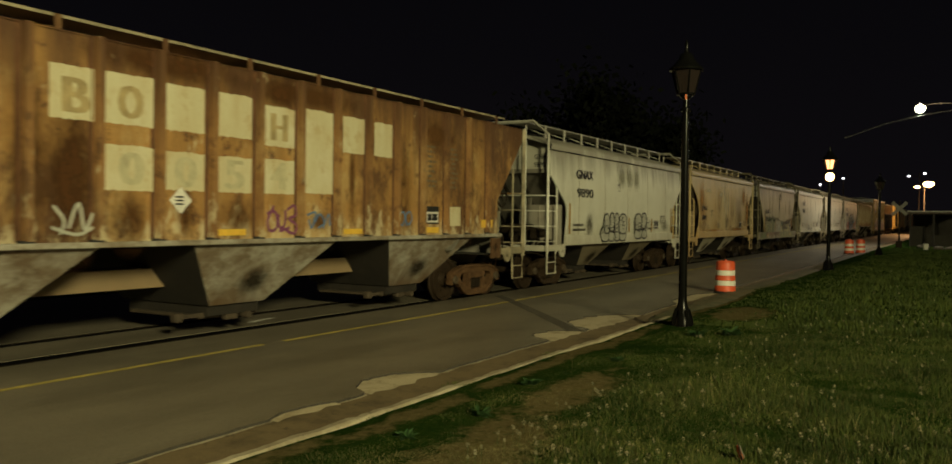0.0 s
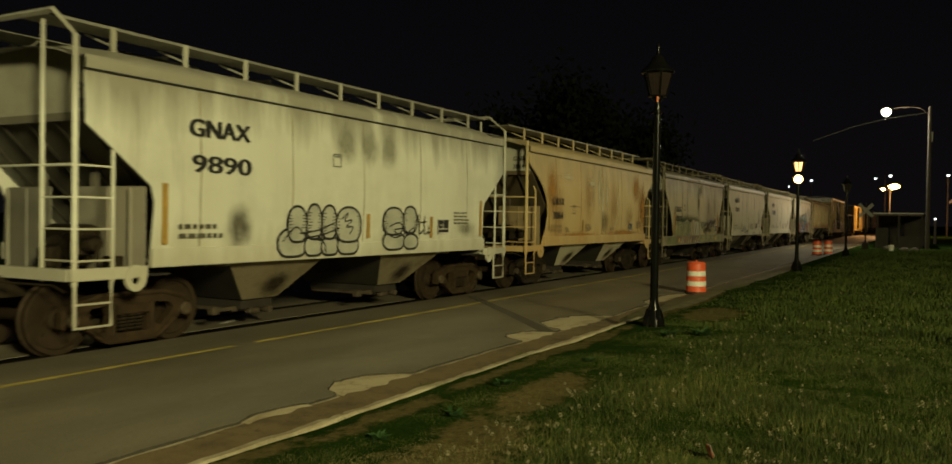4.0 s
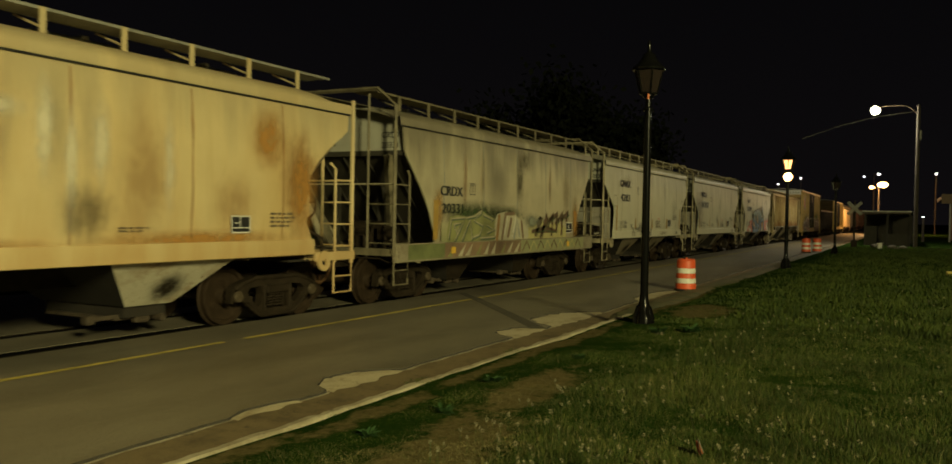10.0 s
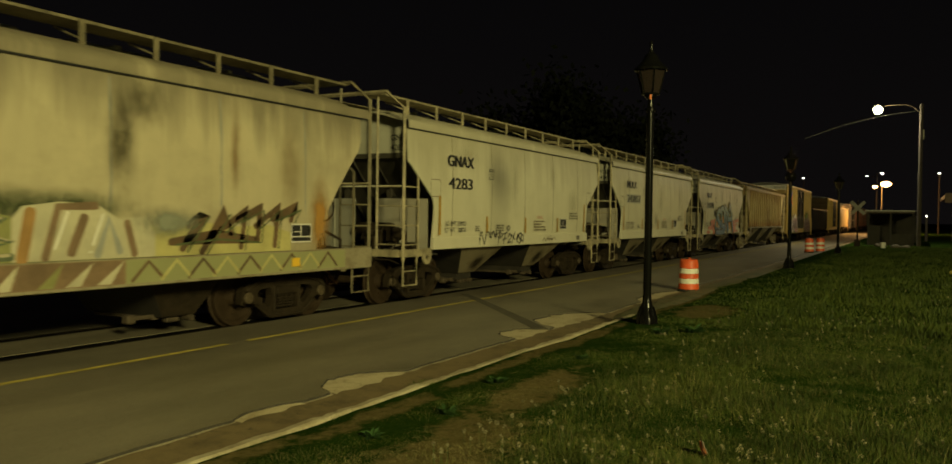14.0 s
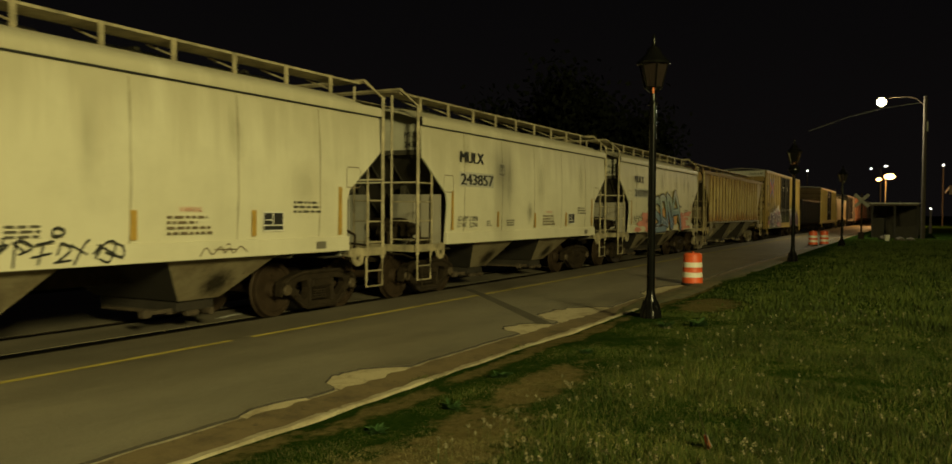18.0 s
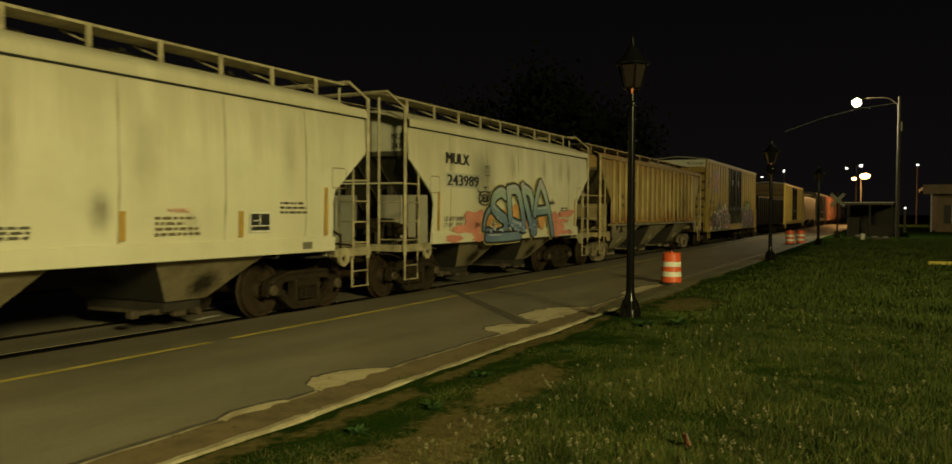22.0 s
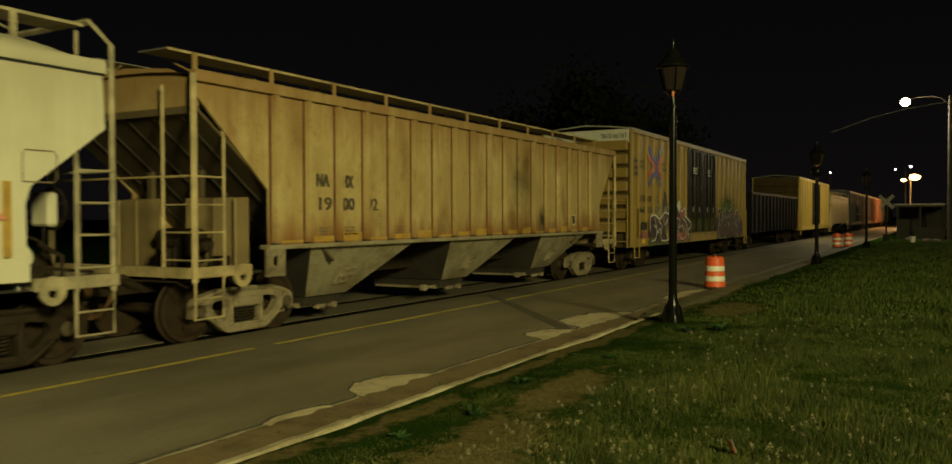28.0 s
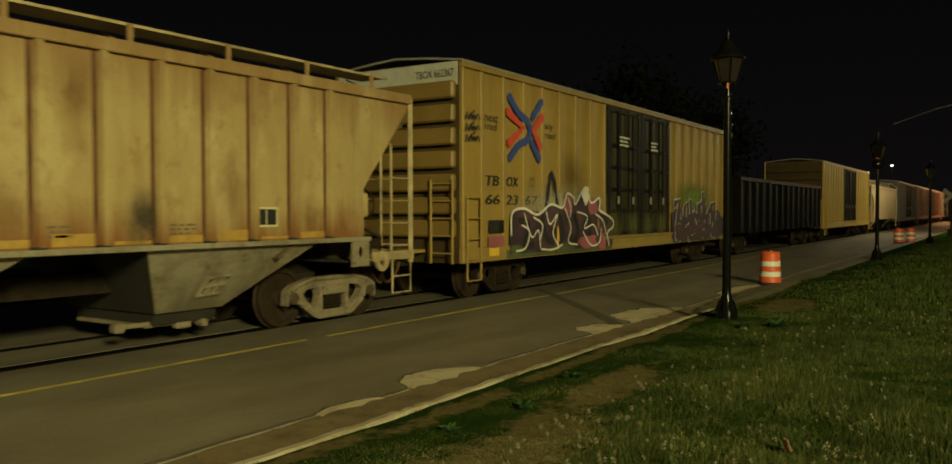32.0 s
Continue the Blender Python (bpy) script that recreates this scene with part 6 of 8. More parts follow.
def throw_up(owner, lobes, ticks, strokes, seed):
    """Round letters in pale grey with a black outline, hatching and loose black strokes."""
    rim, fill, ink = new_bm(), new_bm(), new_bm()
    rnd = random.Random(seed)
    for k, (x0, x1, z0, z1) in enumerate(lobes):
        lobe(rim, x0, x1, z0, z1, SIDE - 0.0262 - 0.0008 * k, 0.0)
        lobe(fill, x0, x1, z0, z1, SIDE - 0.0266 - 0.0008 * k, -0.042)
        if k in ticks:
            for q in range(7):
                z = z0 + (z1 - z0) * (0.25 + 0.08 * q)
                for x, d in ((x0 + 0.05, 1), (x1 - 0.05, -1)):
                    ribbon(ink, [(x, z), (x + d * rnd.uniform(0.03, 0.1), z + rnd.uniform(-0.01, 0.01))], 0.014, SIDE - 0.036 - 0.0001 * q)
    for k, q in enumerate(strokes):
        ribbon(ink, curve_pts(q, 5), 0.026, SIDE - 0.0375 - 0.0002 * k)
    g = part("graffiti_letters", rim, INK, owner, "bubble graffiti letters, grey with black outlines")
    part("letter_fill", fill, THROW_GREY, g)
    tagged(part("inner_hatching", ink, INK, g), "loose black hatching inside the letters", "", "", "stuff")


throw_up(c, [(3.38, 4.1, 1.13, 1.62), (4.0, 4.5, 1.13, 1.5), (4.42, 4.92, 1.13, 1.48), (4.85, 5.48, 1.13, 1.5), (3.6, 4.1, 1.36, 1.97), (4.05, 4.47, 1.4, 2.01), (4.43, 4.86, 1.4, 2.0), (4.8, 5.55, 1.34, 1.98)],
         (4, 5, 6, 7), [[(3.9, 1.52), (4.3, 1.56), (4.75, 1.68)], [(4.1, 1.45), (4.5, 1.5), (4.9, 1.6)], [(4.98, 1.76), (5.14, 1.86), (5.06, 1.72), (5.26, 1.74), (5.1, 1.62), (5.28, 1.62), (5.2, 1.5)], [(3.5, 1.4), (3.8, 1.62), (4.0, 1.5)], [(4.3, 1.42), (4.5, 1.36), (4.55, 1.2)]], 3)
throw_up(c, [(6.2, 6.95, 1.17, 1.55), (6.88, 7.42, 1.17, 1.5), (6.2, 6.92, 1.45, 2.0), (6.86, 7.38, 1.48, 2.03)],
         (2, 3), [[(6.4, 1.62), (6.7, 1.7), (6.85, 1.6), (6.55, 1.56), (6.75, 1.46)], [(7.0, 1.5), (7.25, 1.6), (7.2, 1.48)], [(6.3, 1.5), (6.6, 1.42), (6.95, 1.5)]], 5)
scrawl(c, [[(7.42, 1.86), (7.48, 1.5), (7.6, 1.55)], [(7.66, 1.82), (7.66, 1.5), (7.8, 1.52)], [(7.5, 1.7), (7.72, 1.72)], [(7.82, 1.62), (7.8, 1.48), (7.9, 1.54)]], 0.026, INK, "thin black graffiti tag", SIDE - 0.02)
# dark smudge painted where the lantern's shadow falls
soot(c, 2.62, 1.62, 0.34, 0.42, 0.85, (0.12, 0.11, 0.085), SIDE - 0.008)
soot(c, 9.35, 1.58, 0.55, 0.22, 0.55, (0.20, 0.19, 0.14), SIDE - 0.008, "scuff_mark", "grey scuffed speckle on the paint")
for x0, x1 in ((4.85, 5.4), (5.5, 6.05), (6.15, 6.65)):
    soot(c, (x0 + x1) / 2, 3.06, 0.42, 0.44, 0.75, (0.30, 0.29, 0.23), SIDE - 0.004, "scrubbed_patch", "darker scrubbed patch on the paint")
plate_box(c, 4.76, 2.63, 0.22, "")

# tan hopper with round cut-outs
c = two_bay("rust-stained tan two-bay covered hopper with rounded ends", 31.08, TAN, ROUND_CUT, post=0.04, end_words=("GNAX", "3064"), bays=TAN_BAY, sheet=BROWN_DARK, round_bar=6, length=11.1, head=1.38, tail=1.36, hoop=False, seam=RUST_BLOOM)
marks(c, "G N A X", " 3064", 1.57, 2.2, 1.82, 0.78, 0.68, 0.2, ground=False)
plate_box(c, 3.0, 1.97, 0.25, "2")
part("paint_band", wedge_plate(new_bm(), 2.8, 3.66, 2.175, 2.19, SIDE - 0.006), FADED_INK, c)
consolidated_plate(c, 8.12, 1.47, 0.4, 0.26)
lettering("small_lettering", "LD LMT 234000", 1.47, 1.58, 0.09, SIDE - 0.009, FADED_INK, c, 0.75)
lettering("small_lettering", "LT WT    50000", 1.47, 1.46, 0.09, SIDE - 0.009, FADED_INK, c, 0.75)
small_print(c, 2.5, 2.8, 1.46, 1.6, 3, 21)
small_print(c, 4.05, 4.6, 1.48, 1.7, 5, 22, FADED_INK)
small_print(c, 8.95, 9.6, 1.55, 1.8, 4, 23, FADED_INK)
small_print(c, 6.2, 6.7, 1.5, 1.58, 2, 24, FADED_INK)
for x, z, rx, rz, n in ((2.0, 2.0, 0.7, 1.1, 0.3), (4.3, 2.5, 0.5, 1.1, 0.35), (6.6, 2.2, 0.6, 1.2, 0.35), (9.6, 2.3, 0.6, 0.9, 0.5), (8.2, 1.9, 0.6, 0.6, 0.35)):
    soot(c, x, z, rx, rz, n, (0.30, 0.155, 0.045), SIDE - 0.004, "rust_bloom", "brown bloom of rust on the paint")
# the lantern's shadow, painted onto the side
soot(c, 5.75, 1.72, 0.5, 0.5, 0.5, (0.09, 0.07, 0.045), SIDE - 0.0045)
for x, n in ((4.7, 0.22), (5.35, 0.28), (5.8, 0.2)):
    soot(c, x, 2.75, 0.28, 0.95, n, (0.27, 0.25, 0.19), SIDE - 0.0042, "soot_streak", "grey streak of dust run down from the roof")
for x, z, rx, rz, n in ((5.2, 2.7, 0.16, 0.8, 0.75), (5.55, 2.3, 0.12, 1.0, 0.7), (5.95, 2.6, 0.2, 0.7, 0.6), (4.6, 2.9, 0.5, 0.18, 0.6), (7.0, 2.4, 0.14, 0.9, 0.5), (2.6, 3.0, 0.7, 0.14, 0.5)):
    soot(c, x, z, rx, rz, n, (0.72, 0.66, 0.50), SIDE - 0.0044, "paint_scrape", "pale scrape down the side's paint")
for x, z, rx, rz in ((1.55, 2.6, 0.5, 0.9), (9.7, 2.2, 0.45, 1.1), (8.9, 2.9, 0.5, 0.6), (3.6, 1.35, 2.2, 0.14), (7.6, 1.4, 2.2, 0.16)):
    soot(c, x, z, rx, rz, 0.8, (0.40, 0.20, 0.045), SIDE - 0.0041, "rust_bloom", "orange bloom of rust along the side's edge")
stripe(c, 3.8, 1.42, 1.8)
stripe(c, 1.3, 1.5, 2.1)

# grimy hopper with a deep sill and a long graffiti
c = two_bay("grimy cream covered hopper with green and maroon graffiti along its sill", 43.55, DULL, LONG_CUT, long_sill=True, band=False, seam=GREY_SPRAY, end_words=("CRDX", "20331"), sheet=SHADED_SHEET, rails=DULL_RAIL, length=11.0, head=1.21, tail=1.65)
for s in (-1, 1):
    bm = box(new_bm(), 0.0, 11.0, min(s * 1.56, s * 1.63), max(s * 1.56, s * 1.63), 0.85, 1.21, 0.01)
    part("deep_sill", bm, DEEP_SILL, c)
marks(c, "CRDX", "20331", 1.68, 2.2, 1.83, 0.94, 0.92, 0.21, ground=False)
plate_box(c, 2.97, 2.25, 0.26, "C")
consolidated_plate(c, 8.82, 1.34, 0.5, 0.3)
for x, z in ((2.09, 0.97), (8.8, 0.96)):
    part("reflector_square", wedge_plate(new_bm(), x, x + 0.19, z, z + 0.14, SIDE - 0.055), REFLECT_Y, c, "yellow reflector square")
stripe(c, 1.4, 1.28, 2.1, 0.18)
yg = SIDE - 0.02
bm = new_bm()
top = [(1.7 + 0.31 * k, yg, 1.52 + 0.09 * noise.noise((k * 0.6, 3, 1)) + (0.12 if k < 15 else 0.0)) for k in range(23)]
loft(bm, [[(x, yg, 1.215) for x, _, _ in top], top])
part("graffiti_band", bm, BAND_FADE, c, "green and cream sprayed band behind the letters")
soot(c, 3.3, 1.82, 2.0, 0.36, 1.0, (0.05, 0.07, 0.03), yg - 0.001, "graffiti_mist", "dark green sprayed mist")
for x, z, rx, rz, n, tint in ((5.65, 2.75, 0.3, 0.95, 0.75, (0.10, 0.085, 0.05)), (6.0, 3.2, 0.5, 0.4, 0.6, (0.10, 0.085, 0.05)), (2.76, 2.6, 0.12, 1.0, 0.5, (0.28, 0.15, 0.05)), (3.6, 2.7, 0.15, 0.9, 0.35, (0.28, 0.17, 0.06)), (7.6, 2.7, 0.12, 0.9, 0.5, (0.25, 0.14, 0.05)), (8.8, 2.5, 0.4, 1.0, 0.35, (0.22, 0.15, 0.07)), (1.6, 1.9, 0.3, 0.6, 0.7, (0.38, 0.21, 0.05))):
    soot(c, x, z, rx, rz, n, tint, SIDE - 0.0045, "dirt_streak", "streak of soot and rust run down from the roof")
soot(c, 4.9, 1.82, 1.2, 0.28, 0.8, (0.05, 0.07, 0.03), yg - 0.0015, "graffiti_mist", "dark green sprayed mist")


def mass(owner, low, tops, y, mat, label):
    """A sprayed area from one height up to a broken top line."""
    part("graffiti_mass", loft(new_bm(), [[(x, y, low) for x, _ in tops], [(x, y, z) for x, z in tops]]), mat, owner, label)


mass(c, 1.22, [(1.95, 1.45), (2.06, 1.76), (2.4, 1.79), (2.76, 1.78), (2.84, 1.7), (3.2, 1.82), (3.52, 1.92), (3.8, 1.82), (4.22, 1.72)], yg - 0.003, GREEN_SPRAY, "olive green letter bodies")
mass(c, 1.22, [(4.22, 1.7), (4.34, 1.84), (4.8, 1.9), (5.3, 1.88), (5.6, 1.7), (6.0, 1.74), (6.16, 1.5)], yg - 0.003, DUSTY, "pale dusty letter bodies")
mass(c, 1.22, [(6.16, 1.5), (6.5, 1.6), (7.0, 1.66), (7.6, 1.6), (8.3, 1.62), (8.8, 1.5)], yg - 0.003, YELLOW_EDGE, "pale yellow ground of the letters")
for q in ([(2.0, 1.3), (2.1, 1.72), (2.72, 1.74), (2.44, 1.42), (2.28, 1.26)], [(2.22, 1.6), (2.52, 1.62), (2.36, 1.4), (2.22, 1.6)], [(2.6, 1.26), (2.96, 1.7), (3.06, 1.26)], [(2.8, 1.74), (3.2, 1.78), (3.5, 1.9)], [(3.5, 1.86), (3.14, 1.68), (3.6, 1.56), (3.42, 1.36), (3.12, 1.3)], [(3.6, 1.82), (4.12, 1.7), (3.76, 1.58), (4.2, 1.46), (3.8, 1.4)], [(3.5, 1.28), (4.2, 1.3)]):
    g = part("graffiti_line", ribbon(new_bm(), [(x + 0.025, z - 0.02) for x, z in q], 0.085, yg - 0.006), TEAL_EDGE, c, "dark grey-green line between the letters")
    part("pale_line", ribbon(new_bm(), q, 0.035, yg - 0.0085), PINK_PALE, g)
for q, m, w in (([(4.34, 1.24), (4.44, 1.78)], RUST_BLOOM, 0.14), ([(4.62, 1.25), (4.78, 1.84), (5.28, 1.86)], MAROON_DUST, 0.1), ([(4.95, 1.3), (5.12, 1.72)], MAROON_DUST, 0.12), ([(5.3, 1.26), (5.46, 1.7), (5.62, 1.3)], GREY_SPRAY, 0.1), ([(5.84, 1.26), (5.72, 1.66)], MAROON_DUST, 0.1), ([(4.5, 1.28), (5.1, 1.36), (5.9, 1.3)], DUSTY, 0.07), ([(4.72, 1.3), (4.9, 1.78)], WHITE, 0.03), ([(5.2, 1.3), (5.38, 1.76)], WHITE, 0.03)):
    part("graffiti_stroke", ribbon(new_bm(), q, w, yg - 0.0065 - 0.0004 * w), m, c, "faded sprayed stroke")
soot(c, 6.4, 1.66, 0.7, 0.26, 1.0, (0.22, 0.23, 0.18), yg - 0.0095, "buffed_patch", "grey patch of scrubbed-off letters")
for q in ([(6.6, 1.3), (7.0, 1.78), (6.7, 1.62)], [(6.95, 1.25), (7.4, 1.82), (7.5, 1.5)], [(7.3, 1.55), (7.8, 1.84), (7.7, 1.3)], [(7.62, 1.7), (8.1, 1.88), (8.05, 1.4)], [(8.0, 1.6), (8.5, 1.9), (8.42, 1.3)], [(8.36, 1.72), (8.95, 1.9), (8.8, 1.7)], [(6.4, 1.4), (7.2, 1.46), (8.0, 1.4)]):
    part("graffiti_letter", ribbon(new_bm(), q, [0.1, 0.2, 0.1], yg - 0.007), LETTER_BROWN, c, "angular brown graffiti letter")
    part("graffiti_line", ribbon(new_bm(), [(x + 0.09, z - 0.04) for x, z in q], 0.03, yg - 0.0085), DARK_GREEN, c, "dark green line beside the letters")
part("sill_spray", wedge_plate(new_bm(), 1.85, 5.7, 0.89, 1.19, SIDE - 0.033), MAROON_DUST, c, "faded maroon spray along the sill")
part("sill_spray", wedge_plate(new_bm(), 5.7, 10.2, 0.89, 1.19, SIDE - 0.033), BAND_FADE, c, "dull green spray along the sill")
part("sill_spray", wedge_plate(new_bm(), 0.4, 1.85, 0.89, 1.19, SIDE - 0.033), GREEN_MIST, c, "dull green spray along the sill")
for k in range(9):
    x = 1.95 + 0.42 * k + 0.05 * math.sin(k * 2.3)
    bm = new_bm()
    bm.faces.new([bm.verts.new(p) for p in ((x, SIDE - 0.035, 0.9), (x + 0.2, SIDE - 0.035, 0.9), (x + 0.34 + 0.05 * math.sin(k), SIDE - 0.035, 1.185))])
    part("sill_wedge", bm, DUSTY if k % 3 else GREEN_SPRAY, c, "pale wedge sprayed over the maroon sill")
for k in range(9):
    x = 5.8 + 0.46 * k
    part("sill_stroke", ribbon(new_bm(), [(x, 0.92), (x + 0.25, 1.16), (x + 0.48, 0.94)], 0.05, SIDE - 0.035), YELLOW_EDGE if k % 2 else LETTER_BROWN, c, "pale and brown zigzag strokes on the sill")
soot(c, 9.55, 1.72, 0.32, 0.8, 0.9, (0.38, 0.20, 0.05), SIDE - 0.006, "rust_stain", "orange rust stain at the cut-out")

# cream hoppers
def cream_car(label, start, words, number, w_words, w_number, **more):
    c = two_bay(label, start, CREAM, sheet=SHADED_SHEET, rails=LADDER_PALE, end_words=(words, number[:4]), **more)
    if words == "MULX":
        part("letter_ground", wedge_plate(new_bm(), 1.62, 1.72 + w_number, 2.34, 2.66, SIDE - 0.005), GHOST, c, "grey patch behind the number")
    marks(c, words, number, 1.64, 2.86, 2.38, w_words, w_number, 0.24, ground=False)
    plate_box(c, 3.56, 2.66, 0.24, "C")
    consolidated_plate(c, 7.96, 1.47)
    for x, z0, z1 in ((1.27, 1.4, 2.22), (3.44, 1.44, 1.8), (5.58, 1.4, 1.78), (7.72, 1.4, 1.79), (9.8, 1.38, 2.2)):
        stripe(c, x, z0, z1)
    lettering("small_lettering", "LD LMT 233300" if number == "243857" else "LD LMT 234000", 1.57, 1.59, 0.1, SIDE - 0.009, INK, c, 0.9)
    lettering("small_lettering", "LT WT   52700" if number == "243857" else "LT WT   52000", 1.55, 1.45, 0.1, SIDE - 0.009, INK, c, 0.9)
    lettering("small_lettering", "WARNING", 6.35, 1.76, 0.07, SIDE - 0.009, PINK_SPRAY, c, 0.4)
    small_print(c, 6.15, 6.95, 1.44, 1.73, 4, 31, FADED_INK)
    small_print(c, 8.65, 9.35, 1.74, 1.96, 3, 32)
    small_print(c, 3.95, 4.5, 1.45, 1.62, 3, 33)
    small_print(c, 2.9, 3.2, 1.46, 1.6, 3, 34)
    small_print(c, 1.25, 1.8, 1.16, 1.3, 2, 35)
    small_print(c, 8.6, 9.7, 1.17, 1.28, 1, 36)
    bm = wedge_plate(new_bm(), 9.2, 9.45, 1.16, 1.28, SIDE - 0.022)
    part("grey_panel", bm, SHADE_GREY, c)
    for x in (0.95, 10.03):
        out = [(x, 2.2), (x + 0.36, 2.2), (x + 0.4, 2.25), (x + 0.4, 2.5), (x + 0.36, 2.55), (x + 0.03, 2.55), (x, 2.5), (x, 2.2)]
        part("corner_patch", ribbon(new_bm(), out, 0.016, SIDE - 0.004), FADED_INK, c, "welded patch outline")
    return c


c = cream_car("cream two-bay covered hopper with a thin black tag", 55.7, "GNAX", "4283", 1.14, 1.04)
scrawl(c, [[(3.07, 1.16), (3.1, 1.34), (3.15, 1.44), (3.2, 1.44), (3.24, 1.29), (3.29, 1.18), (3.34, 1.2), (3.39, 1.35), (3.46, 1.44), (3.54, 1.43), (3.6, 1.33), (3.66, 1.32), (3.73, 1.43), (3.8, 1.44), (3.82, 1.35), (3.9, 1.35), (3.93, 1.46)], [(3.87, 1.3), (3.98, 1.39), (3.87, 1.38)], [(4.03, 1.14), (4.08, 1.42), (4.21, 1.4), (4.25, 1.34), (4.1, 1.28)], [(4.04, 1.42), (4.15, 1.32)], [(4.29, 1.38), (4.52, 1.42)], [(4.4, 1.4), (4.32, 1.16)], [(4.25, 1.24), (4.48, 1.28)], [(4.56, 1.26), (4.62, 1.39), (4.73, 1.31), (4.56, 1.18)], [(4.52, 1.17), (4.73, 1.19)], [(4.77, 1.14), (4.92, 1.38), (4.98, 1.42)], [(4.73, 1.37), (4.94, 1.25)], [(5.03, 1.25), (5.14, 1.36), (5.05, 1.19), (5.2, 1.38), (5.34, 1.37), (5.25, 1.15), (5.11, 1.19)], [(5.34, 1.37), (5.45, 1.32), (5.43, 1.2), (5.2, 1.26)], [(5.09, 1.36), (5.43, 1.18)], [(4.57, 1.58), (4.5, 1.54), (4.52, 1.48), (4.62, 1.49), (4.65, 1.54), (4.57, 1.58)]], 0.028, INK, "thin black flowing scrawled tag on the sill", SIDE - 0.03)
for x, z, rx, rz in ((2.4, 3.1, 0.7, 0.3), (5.0, 2.6, 0.25, 0.9), (7.4, 2.9, 0.3, 0.6), (8.9, 2.2, 0.6, 0.6)):
    soot(c, x, z, rx, rz, 0.2, (0.36, 0.32, 0.22), SIDE - 0.004, "grime_smudge", "faint brown smudge on the paint")
scrawl(c, shift(ZIGZAG, 6.7, 1.15, 0.9, 0.16), 0.02, FADED_INK, "faint scrawled tag", SIDE - 0.03)
c = cream_car("cream two-bay covered hopper, clean sided", 68.1, "MULX", "243857", 1.08, 1.52)
for x, z, rx, rz in ((1.9, 3.0, 0.5, 0.35), (4.1, 2.5, 0.2, 1.0), (6.0, 2.6, 0.45, 0.9), (6.8, 1.6, 0.25, 0.3), (8.9, 2.7, 0.3, 0.8)):
    soot(c, x, z, rx, rz, 0.22, (0.34, 0.30, 0.20), SIDE - 0.004, "grime_smudge", "faint brown smudge on the paint")
# lantern shadow put into the paint as a dark smudge
soot(c, 5.3, 1.78, 0.24, 0.36, 0.45, (0.14, 0.125, 0.085), SIDE - 0.0045)
c = cream_car("cream two-bay covered hopper with large blue graffiti letters", 80.6, "MULX", "243989", 1.08, 1.52)
y = SIDE - 0.0255
for k, (x, z, rx, rz) in enumerate(((3.0, 1.5, 0.62, 0.2), (3.35, 1.66, 0.36, 0.2), (2.75, 1.73, 0.34, 0.07), (2.35, 1.4, 0.5, 0.08), (3.3, 1.2, 0.42, 0.1), (1.98, 1.19, 0.42, 0.075), (3.6, 1.75, 0.3, 0.1),
                                  (8.0, 1.62, 0.42, 0.2), (8.35, 1.4, 0.5, 0.16), (9.0, 1.74, 0.5, 0.08), (9.5, 1.82, 0.3, 0.05), (8.3, 1.22, 0.7, 0.1), (9.2, 1.2, 0.4, 0.05), (8.8, 1.56, 0.4, 0.06))):
    part("graffiti_cloud", blob(new_bm(), x, z, rx, rz, y - 0.0005 * k, x * 1.3, 30, 0.5), PINK_SPRAY, c, "pink sprayed cloud behind blue letters")
SODA = [[(4.71, 2.19), (4.42, 2.29), (4.02, 2.17), (3.93, 1.92), (4.26, 1.73), (4.67, 1.57), (4.61, 1.32), (4.11, 1.22), (3.62, 1.29)],
        [(3.43, 1.38), (3.56, 1.71), (3.97, 1.97)],
        [(3.56, 1.18), (4.61, 1.17), (5.58, 1.19)],
        [(4.85, 2.34), (4.87, 1.92), (4.98, 1.5)],
        [(4.77, 2.34), (5.36, 2.35), (5.69, 1.83), (5.82, 1.34)],
        [(4.98, 1.53), (5.73, 1.39)],
        [(5.69, 2.5), (5.85, 2.13), (6.11, 1.73), (6.42, 1.22)],
        [(6.22, 2.32), (6.42, 1.84), (6.55, 1.27)],
        [(5.88, 1.19), (6.6, 1.23)],
        [(6.89, 2.6), (6.65, 2.2), (6.49, 1.73)],
        [(6.89, 2.6), (7.25, 2.27), (7.59, 1.73), (7.83, 1.17)],
        [(6.65, 1.82), (7.5, 1.87)]]
bm = new_bm()
for x, z, rx, rz in ((3.75, 1.68, 0.26, 0.22), (4.2, 1.38, 0.2, 0.12), (5.3, 1.8, 0.22, 0.22), (6.05, 1.62, 0.2, 0.3), (6.35, 2.0, 0.16, 0.24), (7.1, 1.6, 0.24, 0.3), (4.65, 1.75, 0.12, 0.14)):
    blob(bm, x, z, rx, rz, SIDE - 0.0372 - 0.0001 * x, x, 14, 0.15)
part("letter_gap", bm, ORANGE_SPRAY, c, "pale orange sprayed gaps between the letters")
SODA[8] = [(5.74, 2.42), (6.18, 2.3), (6.5, 1.9)]
LETTERS = ((1, 2, 0.13), (0, 1, 0.25), (2, 3, 0.2), (3, 6, 0.24), (6, 9, 0.23), (9, 12, 0.22))
